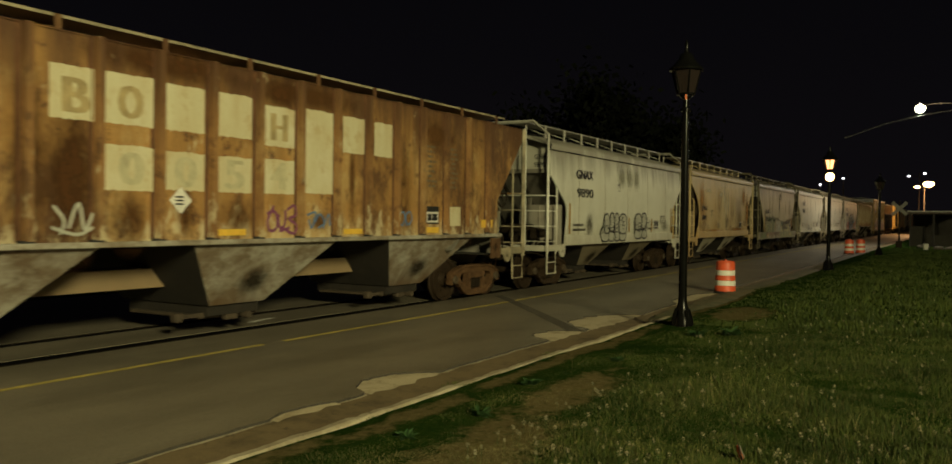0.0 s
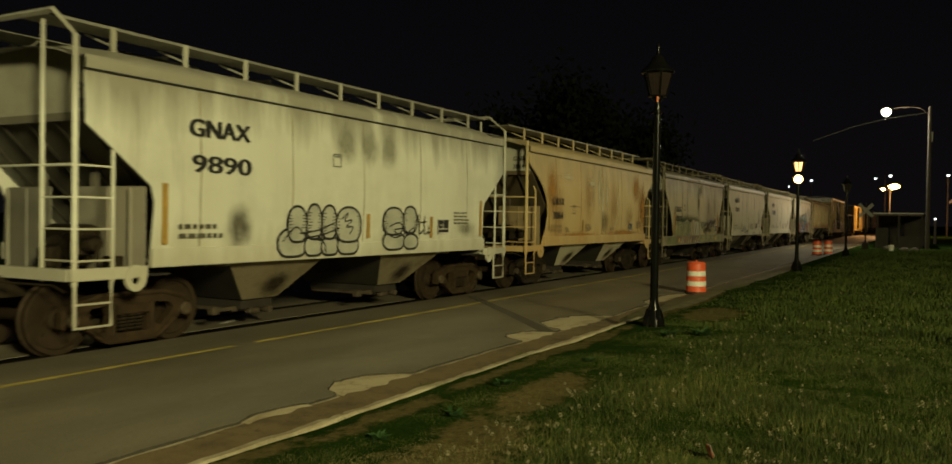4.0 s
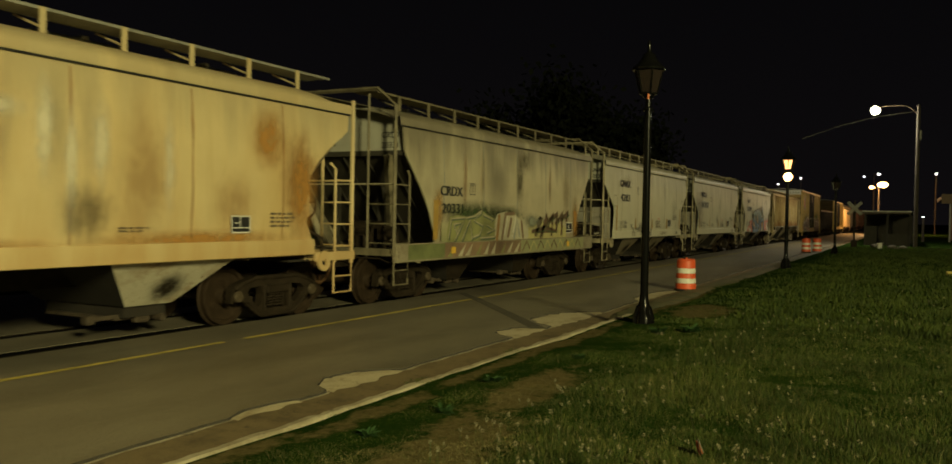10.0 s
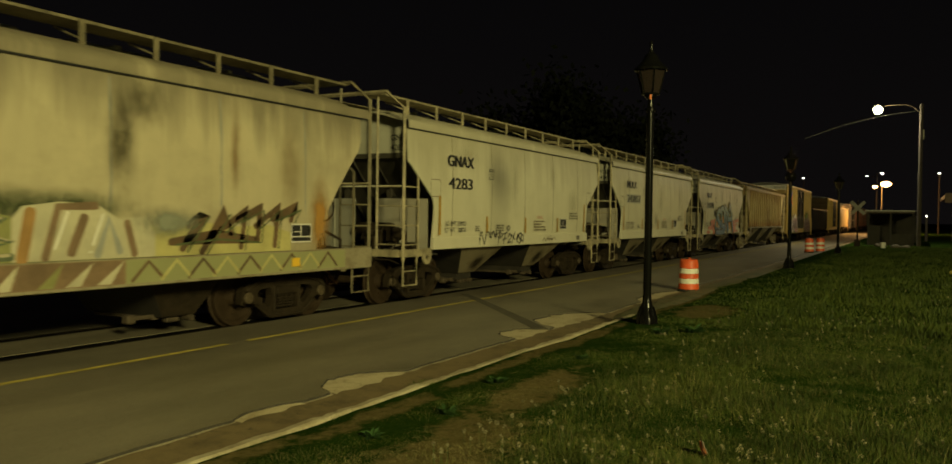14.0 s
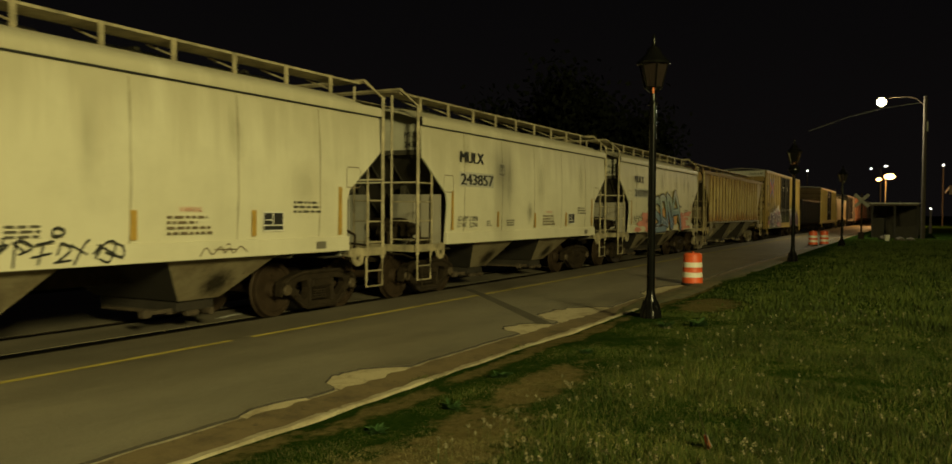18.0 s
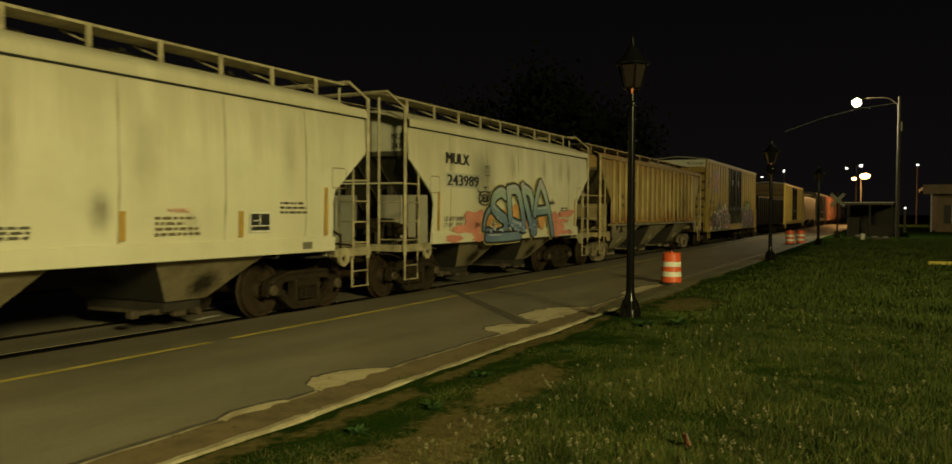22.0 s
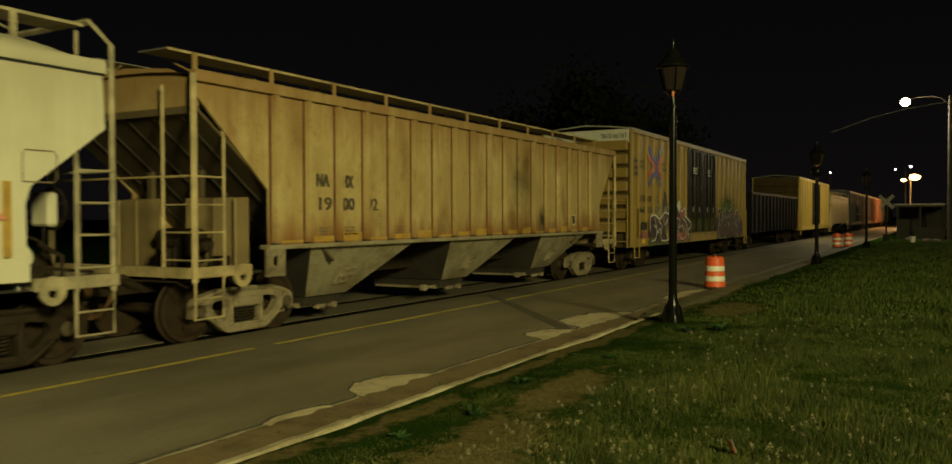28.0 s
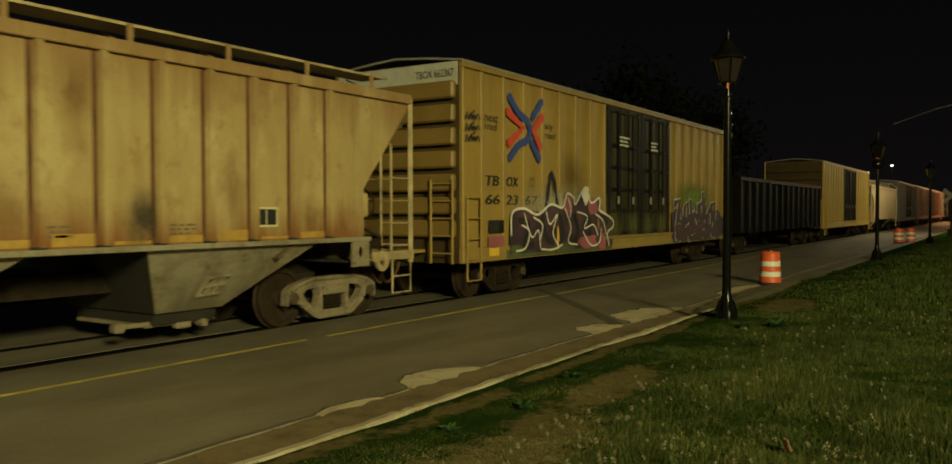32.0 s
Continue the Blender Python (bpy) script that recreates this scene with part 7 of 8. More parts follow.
for k, (a, b, w) in enumerate(LETTERS):
    lines = [curve_pts(q, 5) for q in SODA[a:b]]
    edge, ink, body = new_bm(), new_bm(), new_bm()
    for i, q in enumerate(lines):
        ribbon(edge, q, w + 0.16, SIDE - 0.0358 - 0.0002 * i)
        ribbon(ink, q, w + 0.11, SIDE - 0.042 - 0.006 * k - 0.0003 * i)
        ribbon(body, q, w, SIDE - 0.0448 - 0.006 * k - 0.0003 * i)
    part("spray_glow", edge, YELLOW_EDGE, c, "pale yellow sprayed edge round the letters")
    g = part("graffiti_letter", ink, INK, c, "large blue and teal graffiti letter with a black outline")
    part("letter_fill", body, SODA_FADE, g)
bm = new_bm()
rnd = random.Random(8)
for i, q in enumerate(SODA):
    line = [(x - 0.06, z + 0.06) for x, z in curve_pts(q, 5)]
    ribbon(bm, line[1: max(5, len(line) // 2)], 0.03, SIDE - 0.0785 - 0.0003 * i)
for k in range(44):
    blob(bm, rnd.uniform(3.7, 6.6), 1.3 + abs(rnd.gauss(0, 0.13)), rnd.uniform(0.015, 0.06), rnd.uniform(0.012, 0.035), SIDE - 0.083 - 0.0001 * k, k + 0.5, 8)
tagged(part("letter_highlight", bm, PALE_SPRAY, g), "pale highlights and specks on the letters", "", "", "stuff")
scrawl(c, [[(3.24, 2.22), (3.22, 2.04), (3.38, 2.08), (3.36, 2.18), (3.24, 2.22)], [(3.56, 2.2), (3.44, 2.18), (3.44, 2.04), (3.57, 2.06)], [(3.44, 2.12), (3.54, 2.12)], [(3.62, 2.04), (3.62, 2.19), (3.72, 2.05), (3.74, 2.22)], [(3.78, 2.2), (3.88, 2.2), (3.78, 2.05), (3.92, 2.06)]], 0.045, INK, "small black graffiti tag", SIDE - 0.03)
scrawl(c, [[(3.14, 2.32), (3.26, 2.26), (3.5, 2.28), (3.8, 2.27), (3.95, 2.33)], [(3.26, 2.0), (3.5, 1.96), (3.8, 2.0)], [(3.54, 2.42), (3.54, 2.32)], [(3.47, 2.38), (3.61, 2.38)]], 0.03, INK, "small black graffiti tag", SIDE - 0.03)
scrawl(c, shift(ZIGZAG, 7.6, 1.99, 0.5, 0.18), 0.026, INK, "small black graffiti tag", SIDE - 0.03)
scrawl(c, shift(ZIGZAG, 3.0, 1.4, 0.3, 0.22), 0.02, MAROON, "small maroon graffiti tag", SIDE - 0.03)
for x in (1.9, 5.2, 7.3, 8.6, 9.3):
    soot(c, x, 2.95 + 0.1 * math.sin(x * 3), 0.3, 0.5, 0.22, (0.30, 0.27, 0.18), SIDE - 0.004, "oil_smudge", "faint grey smudge on the paint")

# faded tan ribbed hopper
c = ribbed("faded tan ribbed three-bay covered hopper with rust stains", 93.03, GOLD_SIDE, [1.55 + 0.748 * k for k in range(0, 18)], frames=PALE_CAST, bays=DUSTY_BAY, gate=PALE_CAST, rails=LADDER_TAN, tail=1.4, lean=0.42, sheet=BROWN_DARK)
for w, x, z in (("NA", 2.5, 2.3), ("HX", 3.14, 2.3), ("19", 2.56, 1.92), ("00", 3.16, 1.92), ("92", 3.83, 1.92)):
    lettering("lettering", w, x, z, 0.21, -1.549, FADED_DARK, c, 0.3, label="faded reporting marks between the ribs")
bm = wedge_plate(new_bm(), 12.78, 13.2, 1.58, 1.86, -1.55)
pl = part("data_panel", bm, INK, c, "black data panel with a pale border")
bm = new_bm()
for a, b, d, e in ((0.0, 0.42, 0.0, 0.03), (0.0, 0.42, 0.25, 0.28), (0.0, 0.03, 0, 0.28), (0.39, 0.42, 0, 0.28), (0.2, 0.22, 0.03, 0.25)):
    wedge_plate(bm, 12.78 + a, 12.78 + b, 1.58 + d, 1.58 + e, -1.553)
part("white_border", bm, PATCH, pl)
for k, x in enumerate((2.55, 3.2, 4.6, 6.1, 9.8, 11.4)):
    part("small_print", bars(new_bm(), x, x + 0.4, 1.5, 1.66, 3, -1.549, 40 + k), FADED_INK, c)
# dark smudge in place of the lantern's cast shadow
soot(c, 11.05, 1.72, 0.34, 0.45, 0.95, (0.06, 0.05, 0.035), -1.556)
for x, z, rx, rz in ((2.1, 3.0, 0.3, 0.6), (4.2, 1.75, 0.35, 0.4), (5.0, 2.9, 0.3, 0.7), (6.4, 1.8, 0.3, 0.45), (7.9, 2.6, 0.3, 0.8), (9.4, 1.8, 0.35, 0.4), (10.2, 3.1, 0.3, 0.5), (12.4, 2.2, 0.3, 0.8), (13.9, 1.75, 0.3, 0.4)):
    soot(c, x, z, rx, rz, 0.28, (0.20, 0.10, 0.03), -1.5435, "rust_stain", "brown rust stain between the ribs")
for k in range(17):
    x = 1.68 + 0.748 * k
    part("reflector_stripe" if k % 3 == 1 else "ochre_foot", wedge_plate(new_bm(), x, x + 0.5, 1.41, 1.45 + 0.05 * (k % 3), -1.549), OCHRE, c, "worn ochre reflector strip")

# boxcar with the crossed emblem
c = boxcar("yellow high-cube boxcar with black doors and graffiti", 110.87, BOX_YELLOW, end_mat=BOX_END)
for w, x, z, wd in (("TB", 0.88, 2.31, 0.5), ("OX", 1.7, 2.31, 0.46), ("66", 0.88, 1.93, 0.52), ("23", 1.66, 1.93, 0.5), ("67", 2.46, 1.93, 0.56)):
    lettering("lettering", w, x, z, 0.2, -1.556, INK, c, wd, 0.15, label="black reporting marks on yellow")
for w, x, z, wd in (("next", 0.84, 3.58, 0.52), ("load", 0.84, 3.42, 0.48), ("any", 3.34, 3.58, 0.42), ("road", 3.34, 3.42, 0.52)):
    lettering("lettering", w, x, z, 0.15, -1.556, INK, c, wd, 0.15, label="black slogan words on yellow")
plate_box(c, 2.6, 2.33, 0.2, "")
emb = scrawl(c, [[(1.72, 4.16), (2.1, 3.86), (2.46, 3.72), (2.6, 3.52), (2.46, 3.32), (2.1, 3.18), (1.74, 2.9)], [(3.1, 4.2), (2.7, 3.82)], [(3.0, 2.93), (2.66, 3.28)]], 0.17, LOGO_BLUE, "blue and red crossed emblem", -1.612, "emblem")
bm = new_bm()
for a in ([(1.66, 3.84), (2.28, 3.56), (1.7, 3.2)], [(3.12, 3.86), (2.74, 3.55), (3.04, 3.2)]):
    ribbon(bm, a, 0.2, -1.6135)
part("emblem_arm", bm, LOGO_RED, emb)
ob = lettering("end_lettering", "TBOX 662367", 0, 0, 0.15, 0, INK, c, 0.9)
for v in ob.data.vertices:
    v.co = (-0.036, -0.52 - v.co.x, 4.36 + v.co.z)
for w, z in (("JASEL", 3.6), ("MEME", 3.38), ("MEMO", 3.18)):
    scrawl(c, shift(ZIGZAG, 0.08, z - 0.06, 0.52, 0.2), 0.03, INK, "small black graffiti tag", -1.605)
y = -1.604
for x0, x1, top, seed in ((1.6, 6.9, 0.95, 3), (11.5, 16.3, 0.9, 5)):
    n = 26
    low = [(x0 + (x1 - x0) * k / n, y - 0.012, 0.82) for k in range(n + 1)]
    bm = loft(new_bm(), [low, [(x, y - 0.012, 0.98 + 0.2 * abs(noise.noise((x * 1.3, seed, 0)))) for x, _, _ in low]])
    part("graffiti_base", bm, DARK_GREEN, c, "dark green sprayed ground below the letters")
soot(c, 13.6, 2.2, 2.6, 0.7, 1.0, (0.16, 0.22, 0.05), y - 0.003, "graffiti_mist", "green sprayed mist above the letters")
soot(c, 4.3, 1.8, 3.0, 0.75, 0.9, (0.42, 0.40, 0.30), y - 0.003, "graffiti_mist", "pale sprayed mist round the letters")
for x0, x1, top, seed in ((11.4, 16.7, 1.85, 7),):
    n = 40
    low = [(x0 + (x1 - x0) * k / n, -1.6185, 0.93 + 0.06 * noise.noise((k * 0.7, seed, 2))) for k in range(n + 1)]
    bm = loft(new_bm(), [low, [(x, q, top + 0.45 * noise.noise((x * 1.9, seed, 0)) - 0.25 * abs(k / n - 0.4)) for k, (x, q, _) in enumerate(low)]])
    part("graffiti_mass", bm, GRAF_DARK, c, "plum-black sprayed mass behind the letters")
mass(c, 0.9, [(1.72, 1.3), (1.8, 1.76), (2.3, 1.85), (2.9, 1.72), (3.5, 1.95), (4.08, 1.88), (4.32, 2.2), (4.66, 2.1), (4.75, 1.96), (5.3, 2.38), (5.6, 2.0), (6.1, 2.12), (6.2, 1.8), (6.85, 1.6), (6.95, 1.3)], -1.6185, GRAF_DARK, "plum-black sprayed mass behind the letters")
for k, (x, z, rx, rz, m) in enumerate(((2.5, 1.6, 0.55, 0.2, GRAF_PLUM), (3.7, 1.7, 0.4, 0.26, GRAF_PLUM), (4.75, 1.5, 0.4, 0.35, GRAF_PLUM), (6.35, 1.35, 0.4, 0.3, GRAF_PLUM), (3.4, 1.05, 0.5, 0.12, GRAF_PLUM), (4.38, 1.98, 0.24, 0.26, MAGENTA_DULL), (5.75, 1.92, 0.32, 0.2, MAGENTA_DULL), (5.45, 1.05, 0.5, 0.16, MAGENTA_DULL), (6.3, 1.02, 0.2, 0.2, MAGENTA_DULL), (5.3, 2.2, 0.18, 0.2, WHITE), (4.2, 0.96, 0.5, 0.1, DARK_GREEN), (2.0, 0.98, 0.3, 0.1, DARK_GREEN), (3.86, 1.2, 0.06, 0.26, REFLECT_Y), (6.05, 1.5, 0.05, 0.2, RUST_BLOOM))):
    part("graffiti_patch", blob(new_bm(), x, z, rx, rz, -1.62 - 0.0006 * k, x, 22, 0.35), m, c, "sprayed colour inside the letters")
for k, q in enumerate(([(1.76, 1.3), (1.8, 1.76), (2.3, 1.85), (2.9, 1.72), (3.5, 1.95), (4.08, 1.88), (4.32, 2.2), (4.66, 2.1), (4.75, 1.96), (5.3, 2.38), (5.6, 2.0), (6.1, 2.12), (6.08, 1.82)], [(6.08, 1.82), (6.85, 1.6), (6.95, 1.4), (6.6, 1.24), (6.7, 0.92)], [(2.3, 1.74), (2.62, 1.24), (2.92, 1.38), (3.02, 1.0)], [(1.96, 0.96), (2.36, 1.02), (2.52, 1.36), (2.2, 1.5)], [(3.28, 1.78), (3.46, 1.5), (3.82, 1.72), (3.6, 1.3), (3.92, 0.98)], [(3.05, 0.96), (3.6, 0.93), (4.05, 1.02)], [(4.2, 1.86), (4.5, 1.42), (4.36, 1.08), (4.85, 1.0)], [(4.85, 1.78), (5.4, 1.66), (5.22, 1.38), (5.74, 1.46), (6.0, 1.2)], [(5.15, 1.3), (5.6, 0.96), (6.1, 1.02), (6.2, 1.36)], [(5.86, 1.72), (6.3, 1.56), (6.5, 1.2)], [(4.35, 2.1), (4.5, 1.86), (4.44, 1.66)], [(5.1, 2.2), (5.3, 1.95), (5.5, 2.2)], [(2.7, 1.66), (3.1, 1.5), (3.0, 1.2)])):
    part("graffiti_outline", ribbon(new_bm(), curve_pts(q, 5), 0.055 if k < 2 else 0.04, -1.631 - 0.0005 * k), WHITE, c, "white sprayed outline of a dark letter")
for k, q in enumerate(([(2.1, 1.6), (2.5, 1.5), (2.36, 1.1), (2.7, 1.05)], [(3.1, 1.62), (3.3, 1.2), (3.6, 1.1)], [(3.95, 1.7), (4.1, 1.3), (4.0, 1.1)], [(4.7, 1.7), (4.9, 1.3), (4.7, 1.1)], [(5.5, 1.6), (5.55, 1.25)], [(6.2, 1.7), (6.6, 1.5)])):
    part("graffiti_shade", ribbon(new_bm(), curve_pts(q, 5), 0.16, -1.6295 - 0.0002 * k), INK, c, "black sprayed shade inside the letters")
scrawl(c, [[(3.3, 1.9), (3.58, 2.65), (3.85, 1.9)]], [0.14, 0.08, 0.14] * 6 + [0.14], INK, "black sprayed spike above the letters", -1.62)
outlined(c, wild(11.7, 16.0, 0.95, 2.2, 6, 8), 0.24, GRAF_DARK, WHITE, -1.622, label="black graffiti letters with white outlines", rim=0.07, sharp=True)
outlined(c, wild(11.8, 16.0, 0.9, 1.3, 5, 18), 0.16, GRAF_PLUM, INK, -1.636, label="plum graffiti letters", rim=0.04, sharp=True)
for x in (7.0, 8.2, 9.3, 10.4):
    soot(c, x, 1.4, 0.7, 0.6, 0.3, (0.24, 0.24, 0.10), -1.66, "graffiti_mist", "green and pale sprayed scribble on the doors")
part("yellow_tag", wedge_plate(new_bm(), 0.92, 1.3, 0.9, 1.06, -1.615), REFLECT_Y, c, "small yellow reflector panel")
part("magenta_scrawl", wedge_plate(new_bm(), 0.9, 1.5, 1.08, 1.3, -1.614), MAGENTA_DULL, c, "magenta sprayed block")
for x in (7.4, 9.6):
    part("small_print", bars(new_bm(), x, x + 0.7, 3.5, 3.8, 3, -1.618, int(x)), WHITE, c)
part("black_patch", wedge_plate(new_bm(), 0.92, 1.5, 1.36, 1.62, -1.607), INK, c)

# the cars that follow farther down the line
gondola("black coal gondola, empty, with ribbed sides", 130.0)
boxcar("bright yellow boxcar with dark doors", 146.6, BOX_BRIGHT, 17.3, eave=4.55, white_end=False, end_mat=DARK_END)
c = two_bay("tan covered hopper with rounded ends", 165.3, TAN, ROUND_CUT, length=15.9, post=0.045, bays=TAN_BAY)
boxcar("dark slate-grey boxcar, weathered", 182.8, SLATE, 16.6, eave=4.5, white_end=False)
boxcar("oxide red boxcar, weathered and plain", 201.0, OXIDE, 16.6, eave=4.5, white_end=False, door_mat=OXIDE)
boxcar("oxide red boxcar, weathered and plain", 219.2, OXIDE, 16.6, eave=4.5, white_end=False, door_mat=OXIDE)
boxcar("dark slate-grey boxcar, weathered", 237.4, SLATE, 16.6, eave=4.5, white_end=False)
gondola("black coal gondola, empty, with ribbed sides", 255.6)

# ---- street furniture ----


def lantern_post(place, label, glass, tall=3.95):
    """Black cast lamp post with a tapered lantern."""
    p = thing("lamp_post", label, "lamp post", "black lantern posts along the kerb", "", place)
    prof = [(0.20, 0.0), (0.20, 0.06), (0.17, 0.10), (0.165, 0.22), (0.12, 0.30), (0.10, 0.42), (0.075, 0.5), (0.07, 0.6)]
    part("base", lathe(new_bm(), prof, 16), BLACK, p, "", True)
    for k in range(8):
        a = k * math.pi / 4
        bm = tube(new_bm(), [(0.17 * math.cos(a), 0.17 * math.sin(a), 0.02), (0.15 * math.cos(a), 0.15 * math.sin(a), 0.24), (0.1 * math.cos(a), 0.1 * math.sin(a), 0.40)], 0.028, 6)
        part("base_flute", bm, BLACK, p, "", True)
    part("shaft", lathe(new_bm(), [(0.068, 0.5), (0.06, tall - 0.5), (0.055, tall - 0.25)], 16), BLACK, p, "", True)
    part("collar", lathe(new_bm(), [(0.06, tall - 0.25), (0.085, tall - 0.24), (0.085, tall - 0.2), (0.05, tall - 0.17), (0.045, tall - 0.05), (0.1, tall), (0.1, tall + 0.03)], 16), BLACK, p, "", True)
    lan = part("lantern", lathe(new_bm(), [(0.12, tall + 0.02), (0.15, tall + 0.03), (0.15, tall + 0.05), (0.12, tall + 0.055)], 12), BLACK, p)
    part("upper_ring", lathe(new_bm(), [(0.23, tall + 0.41), (0.255, tall + 0.415), (0.255, tall + 0.44), (0.23, tall + 0.445)], 12), BLACK, lan)
    for k in range(6):
        a = (k + 0.5) * math.pi / 3
        part("lantern_bar", tube(new_bm(), [(0.14 * math.cos(a), 0.14 * math.sin(a), tall + 0.03), (0.24 * math.cos(a), 0.24 * math.sin(a), tall + 0.43)], 0.012, 5), BLACK, lan)
    for k in range(6):
        a, b = (k - 0.5) * math.pi / 3, (k + 0.5) * math.pi / 3
        r0, r1, z0, z1 = 0.135, 0.235, tall + 0.05, tall + 0.42
        bm = loft(new_bm(), [[(r0 * math.cos(a), r0 * math.sin(a), z0), (r0 * math.cos(b), r0 * math.sin(b), z0)], [(r1 * math.cos(a), r1 * math.sin(a), z1), (r1 * math.cos(b), r1 * math.sin(b), z1)]])
        bmesh.ops.recalc_face_normals(bm, faces=bm.faces)
        part("pane", bm, glass, lan)
    part("cap", lathe(new_bm(), [(0.27, tall + 0.42), (0.275, tall + 0.45), (0.2, tall + 0.52), (0.13, tall + 0.6), (0.1, tall + 0.68), (0.04, tall + 0.72), (0.025, tall + 0.8), (0.035, tall + 0.84), (0.005, tall + 0.92)], 18), BLACK, p, "", True)
    return p


def glass_material():
    m, n, l, b = material("lantern_glass", 0.15)
    b.inputs["Base Color"].default_value = (0.03, 0.022, 0.019, 1)
    b.inputs["Transmission Weight"].default_value = 0.3
    b.inputs["IOR"].default_value = 1.3
    return m


GLASS = glass_material()
AMBER = glow("amber_glow", (1.0, 0.28, 0.05), 0.5)
SODIUM = glow("sodium_glow", (1.0, 0.45, 0.11), 26.0)
PANE_GLOW = glow("lit_pane_glow", (1.0, 0.45, 0.12), 3.5)
LAMP_WHITE = glow("lamp_glow", (1.0, 0.90, 0.50), 12.0)
LAMP_COOL = glow("cool_lamp_glow", (1.0, 0.95, 0.82), 6.0)

post = lantern_post((13.31, 3.835, -0.06), "unlit black cast-iron lamp post with a tapered lantern", GLASS, 3.86)
# glowing bar added for an orange reflection on the post's neck
bm = box(new_bm(), -0.115, -0.102, -0.045, -0.02, 3.80, 3.91)
part("amber_glint_bar", bm, AMBER, post, "small glowing bar imitating an amber glint under the lantern")
post2 = lantern_post((31.8, 3.93, 0.0), "black cast-iron lamp post with an orange bulb under its lantern", GLASS, 3.6)
lantern_post((48.1, 3.49, 0.0), "unlit black cast-iron lamp post farther down the kerb", GLASS, 3.5)
# the bulb below the second lantern: one half glows, an added black shell hides the other; it turns away when the lamp
# goes out
bm = new_bm()
lathe(bm, [(0.02, 0.0), (0.15, 0.0), (0.14, 0.06), (0.11, 0.11), (0.06, 0.145), (0.01, 0.15)], 16, "y")
bulb = part("bulb", bm, SODIUM, post2, "orange glowing bulb", True)
bulb.location = (-0.22, -0.03, 3.39)
# black shell added to cover the bulb's back once it turns
bm = lathe(new_bm(), [(0.02, -0.18), (0.08, -0.16), (0.17, -0.09), (0.195, -0.004), (0.02, -0.003)], 16, "y")
part("socket", bm, BLACK, bulb)
# glowing plates added outside the lantern, facing the camera, for its lit panes
for q0, q1, p0, p1 in ((-0.085, -0.145, -0.01, -0.018), (0.01, 0.018, 0.085, 0.145)):
    bm = loft(new_bm(), [[(q0, 0.03, 0.28), (p0, 0.03, 0.28)], [(q1, 0.03, 0.60), (p1, 0.03, 0.60)]])
    part("lit_pane", bm, PANE_GLOW, bulb, "glowing plate before the pane, imitating lit glass")
bm = prism(new_bm(), [(-0.095, 0.26), (0.095, 0.26), (0.155, 0.62), (-0.155, 0.62)], 0.005, 0.02)
bmesh.ops.recalc_face_normals(bm, faces=bm.faces)
part("pane_back", bm, BLACK, bulb)
BULB = bulb


def barrel(place, turn, label):
    b = thing("traffic_barrel", label, "traffic barrel", "orange barrels at the kerb", "", place)
    b.rotation_euler = (0, 0, turn)
    bands = [(0.05, 0.19, ORANGE), (0.19, 0.32, STRIPE_WHITE), (0.32, 0.44, ORANGE), (0.44, 0.57, STRIPE_WHITE), (0.57, 0.77, ORANGE)]
    part("rubber_base", lathe(new_bm(), [(0.27, 0.0), (0.28, 0.02), (0.275, 0.045), (0.25, 0.05)], 24), BLACK_RUBBER, b, "", True)
    for z0, z1, m in bands:
        r0, r1 = 0.255 - 0.04 * z0, 0.255 - 0.04 * z1
        bm = lathe(new_bm(), [(r0 - 0.012, z0), (r0, z0 + 0.01), (r1, z1 - 0.01), (r1 - 0.012, z1)], 28)
        part("orange_band" if m is ORANGE else "white_band", bm, m, b)
    bm = lathe(new_bm(), [(0.215, 0.77), (0.2, 0.8), (0.12, 0.805), (0.1, 0.79)], 24)
    box(bm, -0.08, 0.08, -0.02, 0.02, 0.79, 0.84, 0.01)
    part("top_handle", bm, ORANGE, b)


BLACK_RUBBER = plain("black_rubber", (0.03, 0.028, 0.026), 0.85)
STRIPE_WHITE = plain("white_reflective_band", (0.75, 0.72, 0.64), 0.4, 0, 0.15, 8.0, 0.05)
barrel((20.75, 4.92, 0.0), 0.4, "orange and white striped traffic barrel standing at the kerb")
barrel((50.9, 5.2, 0.0), 1.1, "faded orange traffic barrel standing in the street")
barrel((52.4, 4.75, 0.0), 0.2, "orange and white striped traffic barrel beside another")


def street_lamp(place, reach, tall, label, on=True, arm_z=10.0):
    """Wooden pole with a curved arm and a cobra-head luminaire."""
    p = thing("street_lamp", label, "street lamp", "", "", place)
    part("pole", lathe(new_bm(), [(0.16, -0.1), (0.15, 2.0), (0.12, tall), (0.02, tall + 0.05)], 14), WOOD_POLE, p, "", True)
    pts = curve_pts([(0, 0.1, arm_z - 0.45), (0, reach * 0.3, arm_z + 0.1), (0, reach * 0.75, arm_z + 0.18), (0, reach, arm_z + 0.1)], 5)
    part("arm", tube(new_bm(), pts, 0.045, 8), IRON, p, "", True)
    bm = box(new_bm(), -0.17, 0.17, reach - 0.1, reach + 0.65, arm_z + 0.03, arm_z + 0.2, 0.05)
    head = part("luminaire", bm, IRON, p)
    bm = lathe(new_bm(), [(0.02, -0.34), (0.19, -0.28), (0.3, -0.16), (0.34, 0.0), (0.3, 0.16), (0.19, 0.28), (0.02, 0.34)], 16)
    for v in bm.verts:
        v.co = Vector((v.co.x, v.co.y + reach + 0.3, v.co.z + arm_z - 0.12))
    part("lens", bm, LAMP_WHITE, head, "bright glowing lens", True)
    part("bracket_box", box(new_bm(), -0.12, 0.12, -0.22, -0.1, arm_z - 2.4, arm_z - 1.7, 0.02), GALV, p)
    return p


